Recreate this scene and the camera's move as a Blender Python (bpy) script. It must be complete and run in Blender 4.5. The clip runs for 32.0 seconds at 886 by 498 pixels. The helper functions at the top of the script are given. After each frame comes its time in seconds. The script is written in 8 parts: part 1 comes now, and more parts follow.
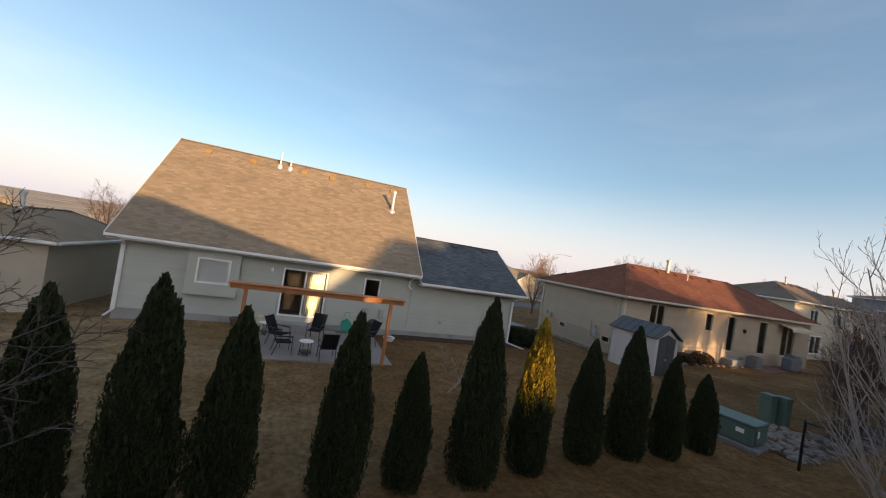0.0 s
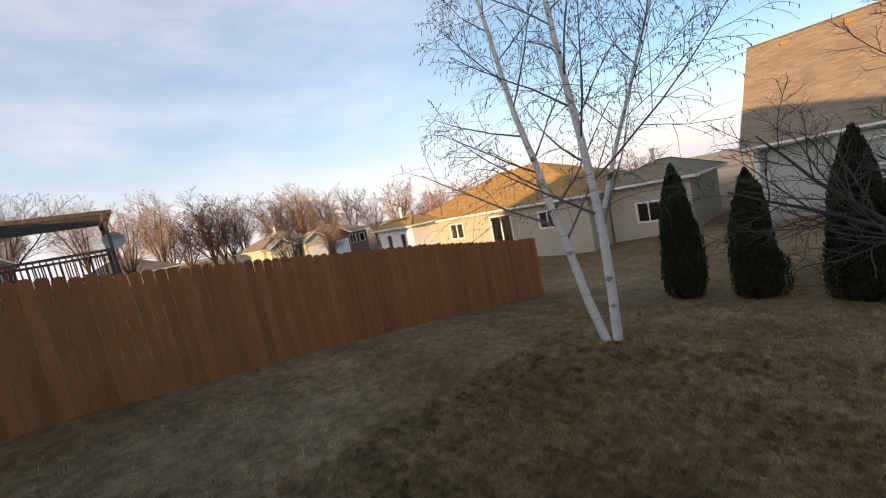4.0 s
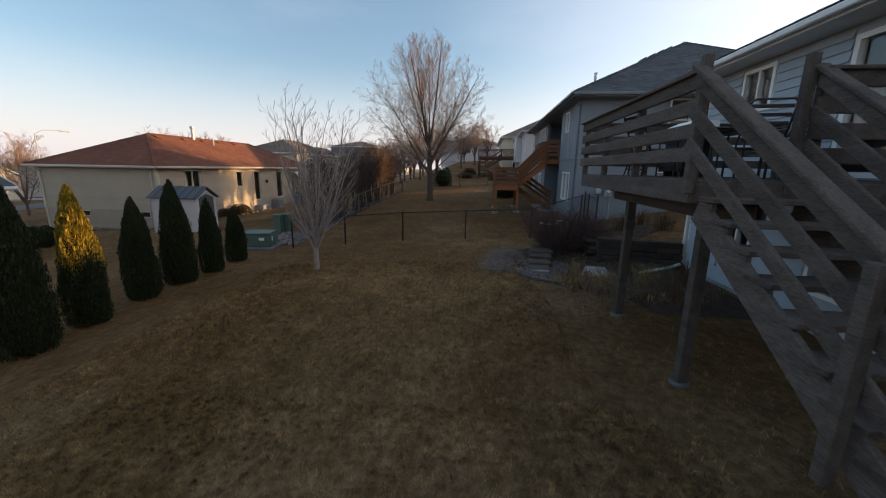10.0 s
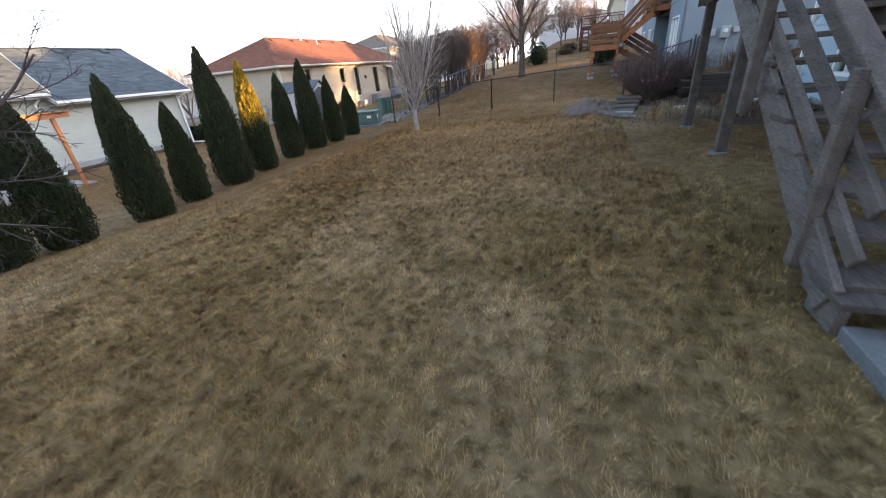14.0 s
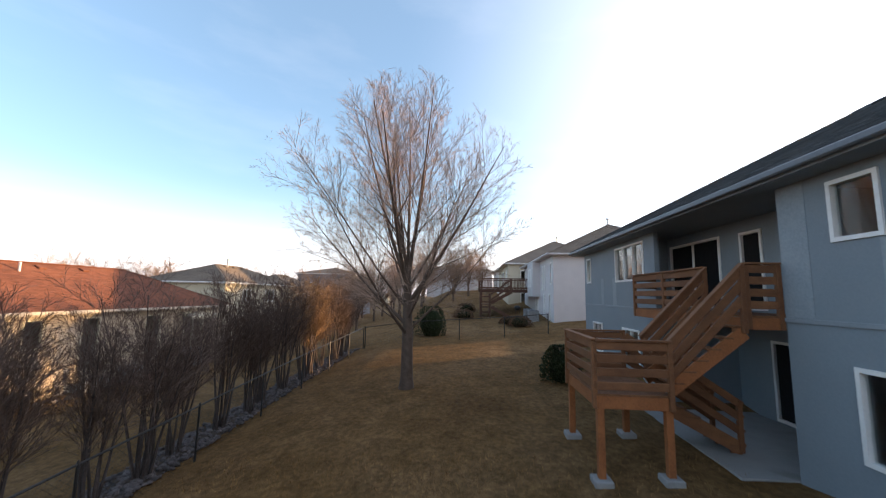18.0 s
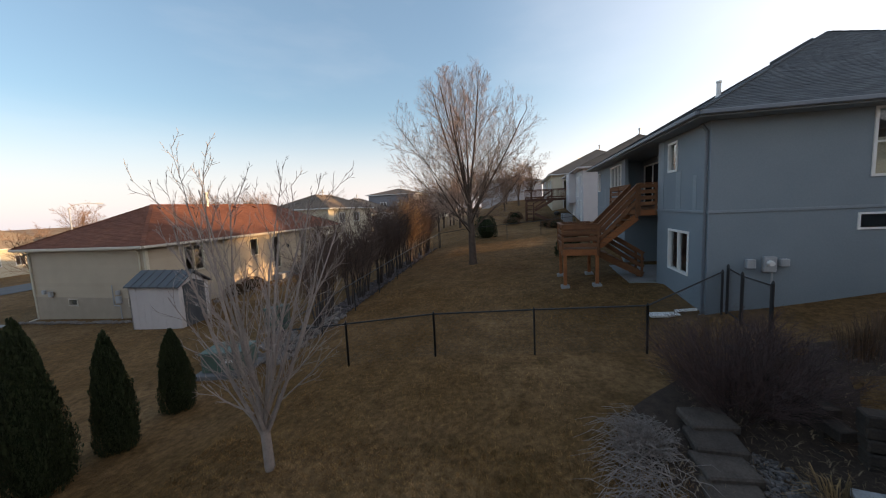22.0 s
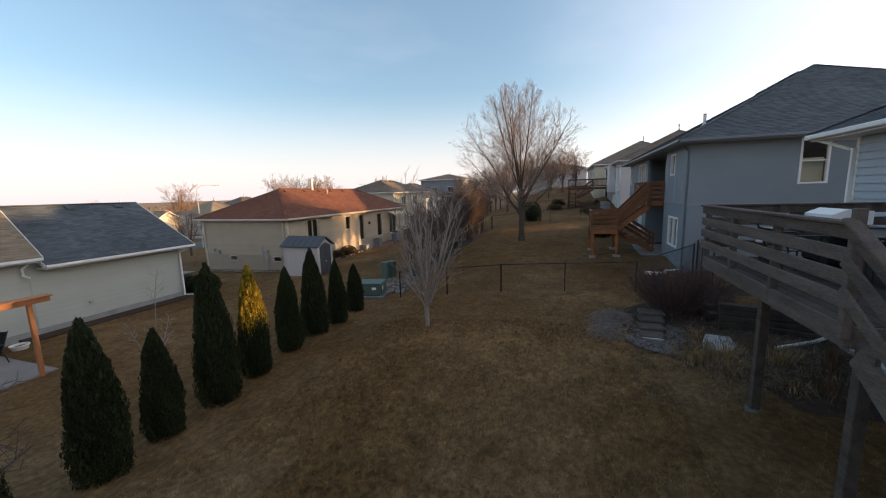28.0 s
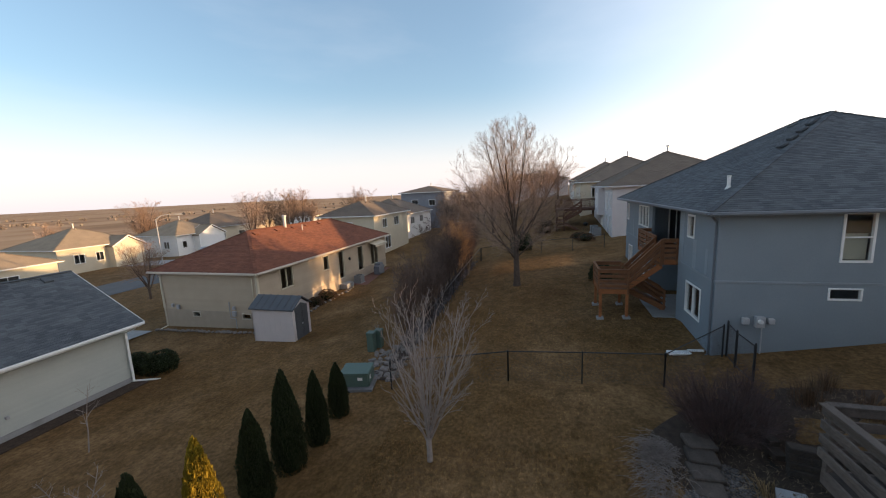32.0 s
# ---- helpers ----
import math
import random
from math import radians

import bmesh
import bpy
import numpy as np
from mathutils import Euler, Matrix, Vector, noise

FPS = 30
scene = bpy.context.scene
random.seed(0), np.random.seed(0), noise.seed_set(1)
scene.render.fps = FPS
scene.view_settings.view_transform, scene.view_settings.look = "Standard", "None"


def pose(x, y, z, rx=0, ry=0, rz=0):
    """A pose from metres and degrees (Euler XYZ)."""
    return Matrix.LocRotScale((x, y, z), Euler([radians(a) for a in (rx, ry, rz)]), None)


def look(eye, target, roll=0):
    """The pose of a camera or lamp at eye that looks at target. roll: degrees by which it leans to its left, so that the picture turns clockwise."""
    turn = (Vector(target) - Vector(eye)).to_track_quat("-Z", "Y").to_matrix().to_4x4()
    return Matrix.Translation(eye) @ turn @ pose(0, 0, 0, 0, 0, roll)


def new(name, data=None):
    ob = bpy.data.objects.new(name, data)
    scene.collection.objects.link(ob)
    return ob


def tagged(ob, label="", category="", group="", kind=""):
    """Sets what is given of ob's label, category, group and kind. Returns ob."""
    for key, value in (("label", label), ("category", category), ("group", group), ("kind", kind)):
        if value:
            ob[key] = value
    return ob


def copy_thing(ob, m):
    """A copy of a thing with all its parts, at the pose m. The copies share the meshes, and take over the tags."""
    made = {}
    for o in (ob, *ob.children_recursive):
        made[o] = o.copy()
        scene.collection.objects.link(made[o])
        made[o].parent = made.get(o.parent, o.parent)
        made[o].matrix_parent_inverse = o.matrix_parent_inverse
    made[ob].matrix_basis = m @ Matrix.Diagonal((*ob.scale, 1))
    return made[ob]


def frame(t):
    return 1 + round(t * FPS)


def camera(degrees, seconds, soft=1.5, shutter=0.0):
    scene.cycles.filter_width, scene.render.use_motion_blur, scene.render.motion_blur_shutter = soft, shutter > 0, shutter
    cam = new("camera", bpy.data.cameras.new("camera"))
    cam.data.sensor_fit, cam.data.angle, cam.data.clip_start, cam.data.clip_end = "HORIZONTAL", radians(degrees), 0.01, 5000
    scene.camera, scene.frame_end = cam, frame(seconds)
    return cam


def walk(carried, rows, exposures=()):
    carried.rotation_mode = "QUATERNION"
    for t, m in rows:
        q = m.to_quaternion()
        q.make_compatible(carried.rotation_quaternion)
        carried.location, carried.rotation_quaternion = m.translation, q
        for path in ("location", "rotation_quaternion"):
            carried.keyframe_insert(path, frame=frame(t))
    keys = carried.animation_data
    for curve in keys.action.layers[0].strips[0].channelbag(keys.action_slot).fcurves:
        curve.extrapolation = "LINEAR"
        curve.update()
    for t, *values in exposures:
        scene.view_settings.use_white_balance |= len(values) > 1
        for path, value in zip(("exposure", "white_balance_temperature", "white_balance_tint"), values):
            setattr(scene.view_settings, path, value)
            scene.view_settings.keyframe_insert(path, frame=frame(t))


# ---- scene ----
cam = camera(100.2, 32.0, 1.1, 0.12)
PATH = [
    (0, (-0.426, -0.913, 4.335), (0.272, 0.961, 4.367), 9.3),
    (0.5, (-0.998, -1.248, 4.292), (-0.489, 0.686, 4.244), 11.4),
    (1, (-2.046, -1.989, 4.278), (-1.96, 0.008, 4.197), 3.2),
    (1.5, (-2.998, -2.676, 3.712), (-3.471, -0.766, 3.352), -4.5),
    (2, (-4.222, -3.384, 3.408), (-5.081, -1.589, 3.207), 0.2),
    (2.5, (-5.045, -4.272, 3.23), (-6.37, -2.794, 2.982), -5.8),
    (4.5, (-4.934, -4.173, 3.4), (-6.362, -2.789, 3.189), -12.7),
    (5, (-4.53, -3.767, 3.71), (-5.449, -2.006, 3.48), -17.3),
    (5.5, (-3.489, -3.46, 3.725), (-3.573, -1.48, 3.453), -13.6),
    (6, (-1.969, -2.988, 3.721), (-1.094, -1.212, 3.438), -3.5),
    (6.5, (-0.371, -2.581, 3.408), (1.313, -1.511, 3.277), -1.3),
    (6.6, (-0.052, -2.557, 3.37), (1.731, -1.657, 3.268), -0.2),
    (7, (0.931, -2.383, 3.243), (2.902, -2.046, 3.192), -2.4),
    (7.5, (1.618, -2.131, 3.303), (3.594, -2.01, 3.583), 1.3),
    (8, (1.516, -1.97, 3.432), (3.492, -1.662, 3.479), -6.3),
    (8.5, (1.186, -2.297, 3.765), (3.106, -1.872, 4.132), -2.5),
    (9, (0.087, -2.745, 4.001), (2.048, -2.361, 4.097), -0.1),
    (9.5, (-1.394, -3.183, 3.942), (0.584, -2.934, 3.787), 2.1),
    (10, (-2.653, -3.46, 3.859), (-0.71, -3.255, 3.434), 1.0),
    (10.5, (-3.518, -3.738, 3.593), (-1.548, -3.467, 3.376), -2.0),
    (11, (-4.284, -3.908, 3.18), (-2.351, -3.455, 2.939), -2.9),
    (11.5, (-4.919, -4.176, 2.754), (-3.017, -3.595, 2.541), -3.6),
    (12, (-5.605, -4.376, 2.349), (-3.724, -3.776, 2.031), 1.3),
    (12.5, (-5.995, -4.485, 2.142), (-4.146, -3.849, 1.723), -0.6),
    (13, (-6.143, -4.466, 2.133), (-4.35, -3.789, 1.56), -5.8),
    (13.5, (-5.844, -4.417, 2.369), (-4.121, -3.771, 1.584), -4.1),
    (14, (-4.81, -4.2, 2.694), (-3.148, -3.522, 1.813), -5.5),
    (14.5, (-3.13, -3.855, 2.931), (-1.472, -3.124, 2.085), -3.4),
    (15, (-1.116, -3.539, 2.912), (0.746, -3.055, 2.367), -7.2),
    (15.5, (1.161, -3.191, 2.971), (3.113, -3.182, 2.536), -2.9),
    (17.5, (9.789, -2.024, 4.239), (11.775, -1.871, 4.064), -5.9),
    (18, (11.494, -1.691, 4.75), (13.474, -1.545, 4.995), 1.2),
    (18.5, (12.391, -1.418, 5.186), (14.298, -1.259, 5.766), -3.9),
    (19, (12.241, -1.143, 5.387), (14.114, -0.976, 6.068), -5.4),
    (19.5, (11.146, -1.126, 5.341), (13.089, -0.851, 5.727), -9.7),
    (20, (9.652, -1.368, 5.177), (11.605, -0.998, 5.405), -7.5),
    (20.5, (7.857, -1.796, 5.207), (9.784, -1.348, 4.918), -0.3),
    (21, (6.241, -2.15, 5.088), (8.171, -1.652, 4.923), -1.2),
    (21.5, (4.637, -2.477, 5.059), (6.573, -2.014, 4.866), -3.1),
    (22, (3.216, -2.592, 4.893), (5.155, -2.156, 4.671), -2.7),
    (22.5, (2.056, -2.81, 4.722), (3.978, -2.347, 4.424), -3.6),
    (23, (1.167, -3.039, 4.549), (3.079, -2.525, 4.264), -3.5),
    (23.5, (0.587, -3.279, 4.355), (2.512, -2.804, 4.09), -3.4),
    (24, (0.08, -3.396, 4.073), (2.015, -2.962, 3.809), -2.7),
    (24.5, (-0.159, -3.641, 3.859), (1.759, -3.128, 3.617), -4.2),
    (25, (-0.38, -3.78, 3.716), (1.565, -3.327, 3.596), 5.9),
    (25.5, (-0.858, -3.821, 3.598), (1.083, -3.343, 3.549), 4.9),
    (27.5, (-2.849, -3.001, 4.669), (-0.94, -2.457, 4.425), -1.7),
    (28, (-3.236, -2.896, 5.206), (-1.366, -2.253, 4.906), -1.6),
    (28.5, (-3.381, -2.851, 5.651), (-1.521, -2.21, 5.294), -0.9),
    (29, (-3.349, -2.745, 6.071), (-1.441, -2.235, 5.757), -0.5),
    (29.5, (-3.241, -2.507, 6.461), (-1.341, -1.992, 6.108), -1.4),
    (30, (-2.937, -2.313, 6.861), (-1.058, -1.721, 6.514), -2.2),
    (30.5, (-2.546, -2.113, 7.252), (-0.666, -1.516, 6.924), -1.6),
    (31, (-1.937, -1.966, 7.532), (-0.054, -1.381, 7.194), -1.7),
    (31.5, (-1.396, -1.736, 7.898), (0.502, -1.199, 7.569), -2.3),
    (32, (-0.735, -1.5, 8.185), (1.167, -0.963, 7.878), -2.6),
]
EXPOSURES = [(t, s, k, 15.5) for t, s, k in ((0, 0.87, 6950), (2, 0.87, 7100), (2.5, 0.92, 7050), (5, 0.98, 6850), (6.5, 1.08, 6750), (8, 0.98, 6700), (9, 0.95, 6600), (10, 0.92, 6950), (11, 1.25, 7150), (12, 1.6, 6850), (13, 2.0, 6300), (14, 2.6, 6600), (14.5, 2.65, 6550), (15.5, 2.4, 6450), (17.5, 1.75, 6800), (18, 1.65, 6850), (19, 1.1, 6750), (20, 0.7, 6650), (20.5, 0.78, 6950), (21, 0.92, 7000), (22, 1.05, 7100), (23, 1.18, 7150), (25, 1.2, 7200), (28, 1.1, 7050), (32, 1.12, 7050))]
walk(cam, [(t, look(eye, target, roll)) for t, eye, target, roll in PATH], EXPOSURES)

# ---- world, sun ----
SUN_AZ, SUN_EL = 17.5, 7.3          # degrees from -y towards +x, and above the horizon
sun_dir = Vector((math.sin(radians(SUN_AZ)) * math.cos(radians(SUN_EL)), -math.cos(radians(SUN_AZ)) * math.cos(radians(SUN_EL)), math.sin(radians(SUN_EL))))
world = bpy.data.worlds.new("world")
scene.world = world
world.use_nodes = True
wn, wl = world.node_tree.nodes, world.node_tree.links
wn.clear()
w_out = wn.new("ShaderNodeOutputWorld")
w_bg = wn.new("ShaderNodeBackground")
w_sky = wn.new("ShaderNodeTexSky")
w_sky.sky_type = "NISHITA"
w_sky.sun_disc = False
w_sky.sun_elevation = radians(SUN_EL)
w_sky.sun_rotation = radians(180 - SUN_AZ)
w_sky.altitude = 300
w_sky.air_density, w_sky.dust_density, w_sky.ozone_density = 1.0, 1.4, 2.0
w_bg.inputs["Strength"].default_value = 0.15
# thin streaks of high cloud
w_co = wn.new("ShaderNodeTexCoord")
w_map = wn.new("ShaderNodeMapping")
w_map.inputs["Scale"].default_value = (1.3, 2.2, 7.0)
w_map.inputs["Rotation"].default_value = (0.0, 0.25, 0.5)
w_noise = wn.new("ShaderNodeTexNoise")
w_noise.inputs["Scale"].default_value = 1.4
w_noise.inputs["Detail"].default_value = 6.0
w_noise.inputs["Roughness"].default_value = 0.55
w_ramp = wn.new("ShaderNodeValToRGB")
w_ramp.color_ramp.elements[0].position, w_ramp.color_ramp.elements[1].position = 0.5, 0.9
w_ramp.color_ramp.elements[1].color = (0.07, 0.07, 0.07, 1)
w_mix = wn.new("ShaderNodeMixRGB")
w_mix.inputs[2].default_value = (5.2, 5.0, 5.0, 1)
w_veil = wn.new("ShaderNodeMixRGB")
w_veil.inputs[0].default_value = 0.16
w_veil.inputs[2].default_value = (2.1, 3.0, 4.2, 1)
wl.new(w_co.outputs["Generated"], w_map.inputs["Vector"])
wl.new(w_map.outputs["Vector"], w_noise.inputs["Vector"])
wl.new(w_noise.outputs["Fac"], w_ramp.inputs["Fac"])
wl.new(w_ramp.outputs["Color"], w_mix.inputs[0])
w_hs = wn.new("ShaderNodeHueSaturation")
w_hs.inputs["Hue"].default_value = 0.494
w_hs.inputs["Saturation"].default_value = 1.05
wl.new(w_sky.outputs["Color"], w_hs.inputs["Color"])
wl.new(w_hs.outputs["Color"], w_veil.inputs[1])
wl.new(w_veil.outputs["Color"], w_mix.inputs[1])
# pale haze towards the horizon
w_sep = wn.new("ShaderNodeSeparateXYZ")
wl.new(w_co.outputs["Generated"], w_sep.inputs["Vector"])
w_low = wn.new("ShaderNodeMapRange")
w_low.interpolation_type = "SMOOTHSTEP"
w_low.inputs["From Min"].default_value, w_low.inputs["From Max"].default_value = 0.0, 0.26
w_low.inputs["To Min"].default_value, w_low.inputs["To Max"].default_value = 0.72, 0.0
wl.new(w_sep.outputs["Z"], w_low.inputs["Value"])
# a bank of thin cloud in the west
w_west = wn.new("ShaderNodeMapRange")
w_west.interpolation_type = "SMOOTHSTEP"
w_west.inputs["From Min"].default_value, w_west.inputs["From Max"].default_value = -0.2, -0.9
w_west.inputs["To Min"].default_value, w_west.inputs["To Max"].default_value = 0.0, 0.45
wl.new(w_sep.outputs["X"], w_west.inputs["Value"])
w_bank = wn.new("ShaderNodeMapRange")
w_bank.inputs["From Min"].default_value, w_bank.inputs["From Max"].default_value = 0.15, 0.85
wl.new(w_noise.outputs["Fac"], w_bank.inputs["Value"])
w_both = wn.new("ShaderNodeMath")
w_both.operation = "MULTIPLY"
wl.new(w_west.outputs[0], w_both.inputs[0])
wl.new(w_bank.outputs[0], w_both.inputs[1])
w_wmix = wn.new("ShaderNodeMixRGB")
w_wmix.inputs[2].default_value = (4.6, 4.4, 4.6, 1)
wl.new(w_both.outputs[0], w_wmix.inputs[0])
wl.new(w_mix.outputs["Color"], w_wmix.inputs[1])
w_haze = wn.new("ShaderNodeMixRGB")
w_haze.inputs[2].default_value = (3.5, 3.4, 3.72, 1)
wl.new(w_low.outputs[0], w_haze.inputs[0])
wl.new(w_wmix.outputs["Color"], w_haze.inputs[1])
# bright haze round the sun
w_dot = wn.new("ShaderNodeVectorMath")
w_dot.operation = "DOT_PRODUCT"
w_dot.inputs[1].default_value = sun_dir
w_nrm = wn.new("ShaderNodeVectorMath")
w_nrm.operation = "NORMALIZE"
wl.new(w_co.outputs["Generated"], w_nrm.inputs[0])
wl.new(w_nrm.outputs["Vector"], w_dot.inputs[0])
w_near = wn.new("ShaderNodeMapRange")
w_near.interpolation_type = "SMOOTHSTEP"
w_near.inputs["From Min"].default_value, w_near.inputs["From Max"].default_value = 0.15, 1.05
w_near.inputs["To Min"].default_value, w_near.inputs["To Max"].default_value = 0.0, 0.42
wl.new(w_dot.outputs["Value"], w_near.inputs["Value"])
w_glow = wn.new("ShaderNodeMixRGB")
w_glow.inputs[2].default_value = (6.4, 6.3, 6.5, 1)
wl.new(w_near.outputs[0], w_glow.inputs[0])
wl.new(w_haze.outputs["Color"], w_glow.inputs[1])
wl.new(w_glow.outputs["Color"], w_bg.inputs["Color"])
wl.new(w_bg.outputs["Background"], w_out.inputs["Surface"])
sun = new("sun", bpy.data.lights.new("sun", "SUN"))
sun.data.energy = 4.0
sun.data.angle = radians(0.6)
sun.data.color = (1.0, 0.66, 0.34)
sun.matrix_world = look(sun_dir * 200, (0, 0, 0))


# ---- mesh helpers ----
class M:
    """Collects vertices and faces of one part."""

    def __init__(self):
        self.v, self.f = [], []

    def add(self, vs, fs):
        o = len(self.v)
        self.v.extend([tuple(p) for p in vs])
        self.f.extend([tuple(i + o for i in f) for f in fs])
        return self

    def chamfer(self, hx, hy, hz, b, m):
        vs, idx = [], {}
        for sx in (-1, 1):
            for sy in (-1, 1):
                for sz in (-1, 1):
                    for k in range(3):
                        p = [sx * (hx - b), sy * (hy - b), sz * (hz - b)]
                        p[k] = (sx * hx, sy * hy, sz * hz)[k]
                        idx[sx, sy, sz, k] = len(vs)
                        vs.append(m @ Vector(p))
        fs = []
        for k in range(3):
            a, c = (k + 1) % 3, (k + 2) % 3
            for s in (-1, 1):
                def key(i, j):
                    q = [0, 0, 0]
                    q[k], q[a], q[c] = s, i, j
                    return tuple(q)
                ring = [idx[key(-1, -1) + (k,)], idx[key(1, -1) + (k,)], idx[key(1, 1) + (k,)], idx[key(-1, 1) + (k,)]]
                fs.append(ring if s > 0 else ring[::-1])
            for i in (-1, 1):
                for j in (-1, 1):
                    q0, q1 = [0, 0, 0], [0, 0, 0]
                    q0[a], q0[c], q0[k] = i, j, -1
                    q1[a], q1[c], q1[k] = i, j, 1
                    f = [idx[tuple(q0) + (a,)], idx[tuple(q1) + (a,)], idx[tuple(q1) + (c,)], idx[tuple(q0) + (c,)]]
                    fs.append(f if i * j < 0 else f[::-1])
        for sx in (-1, 1):
            for sy in (-1, 1):
                for sz in (-1, 1):
                    f = [idx[sx, sy, sz, 0], idx[sx, sy, sz, 1], idx[sx, sy, sz, 2]]
                    fs.append(f if sx * sy * sz > 0 else f[::-1])
        return self.add(vs, fs)

    def cuboid(self, hx, hy, hz, m):
        vs = [m @ Vector((x * hx, y * hy, z * hz)) for x in (-1, 1) for y in (-1, 1) for z in (-1, 1)]
        return self.add(vs, [(0, 1, 3, 2), (4, 6, 7, 5), (0, 4, 5, 1), (2, 3, 7, 6), (0, 2, 6, 4), (1, 5, 7, 3)])

    def box(self, x0, x1, y0, y1, z0, z1, b=0.0):
        m = Matrix.Translation(((x0 + x1) / 2, (y0 + y1) / 2, (z0 + z1) / 2))
        h = abs(x1 - x0) / 2, abs(y1 - y0) / 2, abs(z1 - z0) / 2
        return self.chamfer(*h, b, m) if b else self.cuboid(*h, m)

    def beam(self, p, q, w, h, b=0.0, up=(0, 0, 1)):
        """A bar from p to q: w across, h along up."""
        p, q = Vector(p), Vector(q)
        d = (q - p).normalized()
        u = Vector(up)
        s = d.cross(u)
        if s.length < 1e-4:
            s = d.cross(Vector((0, 1, 0)))
        s.normalize()
        u = s.cross(d)
        m = Matrix((d, s, u)).transposed().to_4x4()
        m.translation = (p + q) / 2
        L = (q - p).length / 2
        return self.chamfer(L, w / 2, h / 2, b, m) if b else self.cuboid(L, w / 2, h / 2, m)

    def tube(self, p, q, r0, r1=None, n=8, caps=True):
        p, q = Vector(p), Vector(q)
        r1 = r0 if r1 is None else r1
        d = (q - p).normalized()
        s = d.cross(Vector((0.31, 0.22, 0.92)))
        if s.length < 1e-3:
            s = d.cross(Vector((1, 0, 0)))
        s.normalize()
        u = d.cross(s)
        vs = []
        for c, r in ((p, r0), (q, r1)):
            for i in range(n):
                a = 2 * math.pi * i / n
                vs.append(c + s * (math.cos(a) * r) + u * (math.sin(a) * r))
        fs = [(i, (i + 1) % n, n + (i + 1) % n, n + i) for i in range(n)]
        if caps:
            fs += [tuple(range(n))[::-1], tuple(range(n, 2 * n))]
        return self.add(vs, fs)

    def pipe(self, pts, r, n=8):
        """A bent pipe through the points."""
        for a, c in zip(pts[:-1], pts[1:]):
            self.tube(a, c, r, r, n)
        return self

    def lathe(self, base, prof, n=16):
        """A turned form: rows of (radius, height) over base."""
        vs = [(base[0] + r * math.cos(2 * math.pi * i / n), base[1] + r * math.sin(2 * math.pi * i / n), base[2] + z) for r, z in prof for i in range(n)]
        fs = [(k * n + i, k * n + (i + 1) % n, (k + 1) * n + (i + 1) % n, (k + 1) * n + i) for k in range(len(prof) - 1) for i in range(n)]
        fs += [tuple(range(n))[::-1], tuple((len(prof) - 1) * n + i for i in range(n))]
        return self.add(vs, fs)

    def prism(self, pts, vec):
        """A polygon pushed along vec."""
        n = len(pts)
        vec = Vector(vec)
        vs = [Vector(p) for p in pts] + [Vector(p) + vec for p in pts]
        return self.add(vs, [tuple(range(n))[::-1], tuple(range(n, 2 * n))] + [(i, (i + 1) % n, n + (i + 1) % n, n + i) for i in range(n)])

    def ring(self, axis, a0, a1, u0, u1, z0, z1, w):
        """A rectangular frame in one piece."""
        vs = []
        for a in (a0, a1):
            for q in (0, w):
                for u, z in ((u0 + q, z0 + q), (u1 - q, z0 + q), (u1 - q, z1 - q), (u0 + q, z1 - q)):
                    vs.append((u, a, z) if axis == "y" else (a, u, z))
        fs = []
        for i in range(4):
            j = (i + 1) % 4
            fs += [(i, j, 4 + j, 4 + i), (8 + i, 12 + i, 12 + j, 8 + j), (i, 8 + i, 8 + j, j), (4 + i, 4 + j, 12 + j, 12 + i)]
        return self.add(vs, fs)

    def slab(self, axis, a0, a1, u0, u1, z0, z1, holes):
        """A wall with rectangular holes, in one connected piece."""
        us = sorted({u0, u1, *[min(max(u, u0), u1) for h in holes for u in h[:2]]})
        zs = sorted({z0, z1, *[min(max(z, z0), z1) for h in holes for z in h[2:]]})
        nu, nz = len(us), len(zs)
        full = {(i, j) for i in range(nu - 1) for j in range(nz - 1) if not any(h[0] < (us[i] + us[i + 1]) / 2 < h[1] and h[2] < (zs[j] + zs[j + 1]) / 2 < h[3] for h in holes)}
        vs = [((u, a, z) if axis == "y" else (a, u, z)) for a in (a0, a1) for z in zs for u in us]
        k = nu * nz
        fs = []
        for i, j in full:
            p = [j * nu + i, j * nu + i + 1, (j + 1) * nu + i + 1, (j + 1) * nu + i]
            fs += [tuple(p), tuple(q + k for q in p[::-1])]
            for (di, dj), (a, b) in (((0, -1), (0, 1)), ((1, 0), (1, 2)), ((0, 1), (2, 3)), ((-1, 0), (3, 0))):
                if (i + di, j + dj) not in full:
                    fs.append((p[b], p[a], p[a] + k, p[b] + k))
        used = sorted({q for f in fs for q in f})
        at = {q: n for n, q in enumerate(used)}
        return self.add([vs[q] for q in used], [tuple(at[q] for q in f) for f in fs])

    def mesh(self, name, mat, smooth=False):
        me = bpy.data.meshes.new(name)
        me.from_pydata(self.v, [], self.f)
        me.materials.append(mat)
        if smooth:
            me.polygons.foreach_set("use_smooth", [True] * len(me.polygons))
        me.update()
        return me


def thing(name, at, label, category, group="", kind=""):
    """An Empty at a thing's base."""
    ob = new(name)
    ob.location = at
    ob.empty_display_size = 0.1
    return tagged(ob, label, category, group, kind)


def link_part(name, me, parent, label="", kind=""):
    ob = new(name, me)
    if parent is not None:
        ob.parent = parent
        if parent.type == "EMPTY":
            ob.matrix_parent_inverse = Matrix.Translation(-parent.location)
    return tagged(ob, label, "", "", kind)


def part(name, m, mat, parent, label="", smooth=False, kind=""):
    """One mesh object, in world coordinates, under a thing or a part."""
    return link_part(name, m.mesh(name, mat, smooth), parent, label, kind)


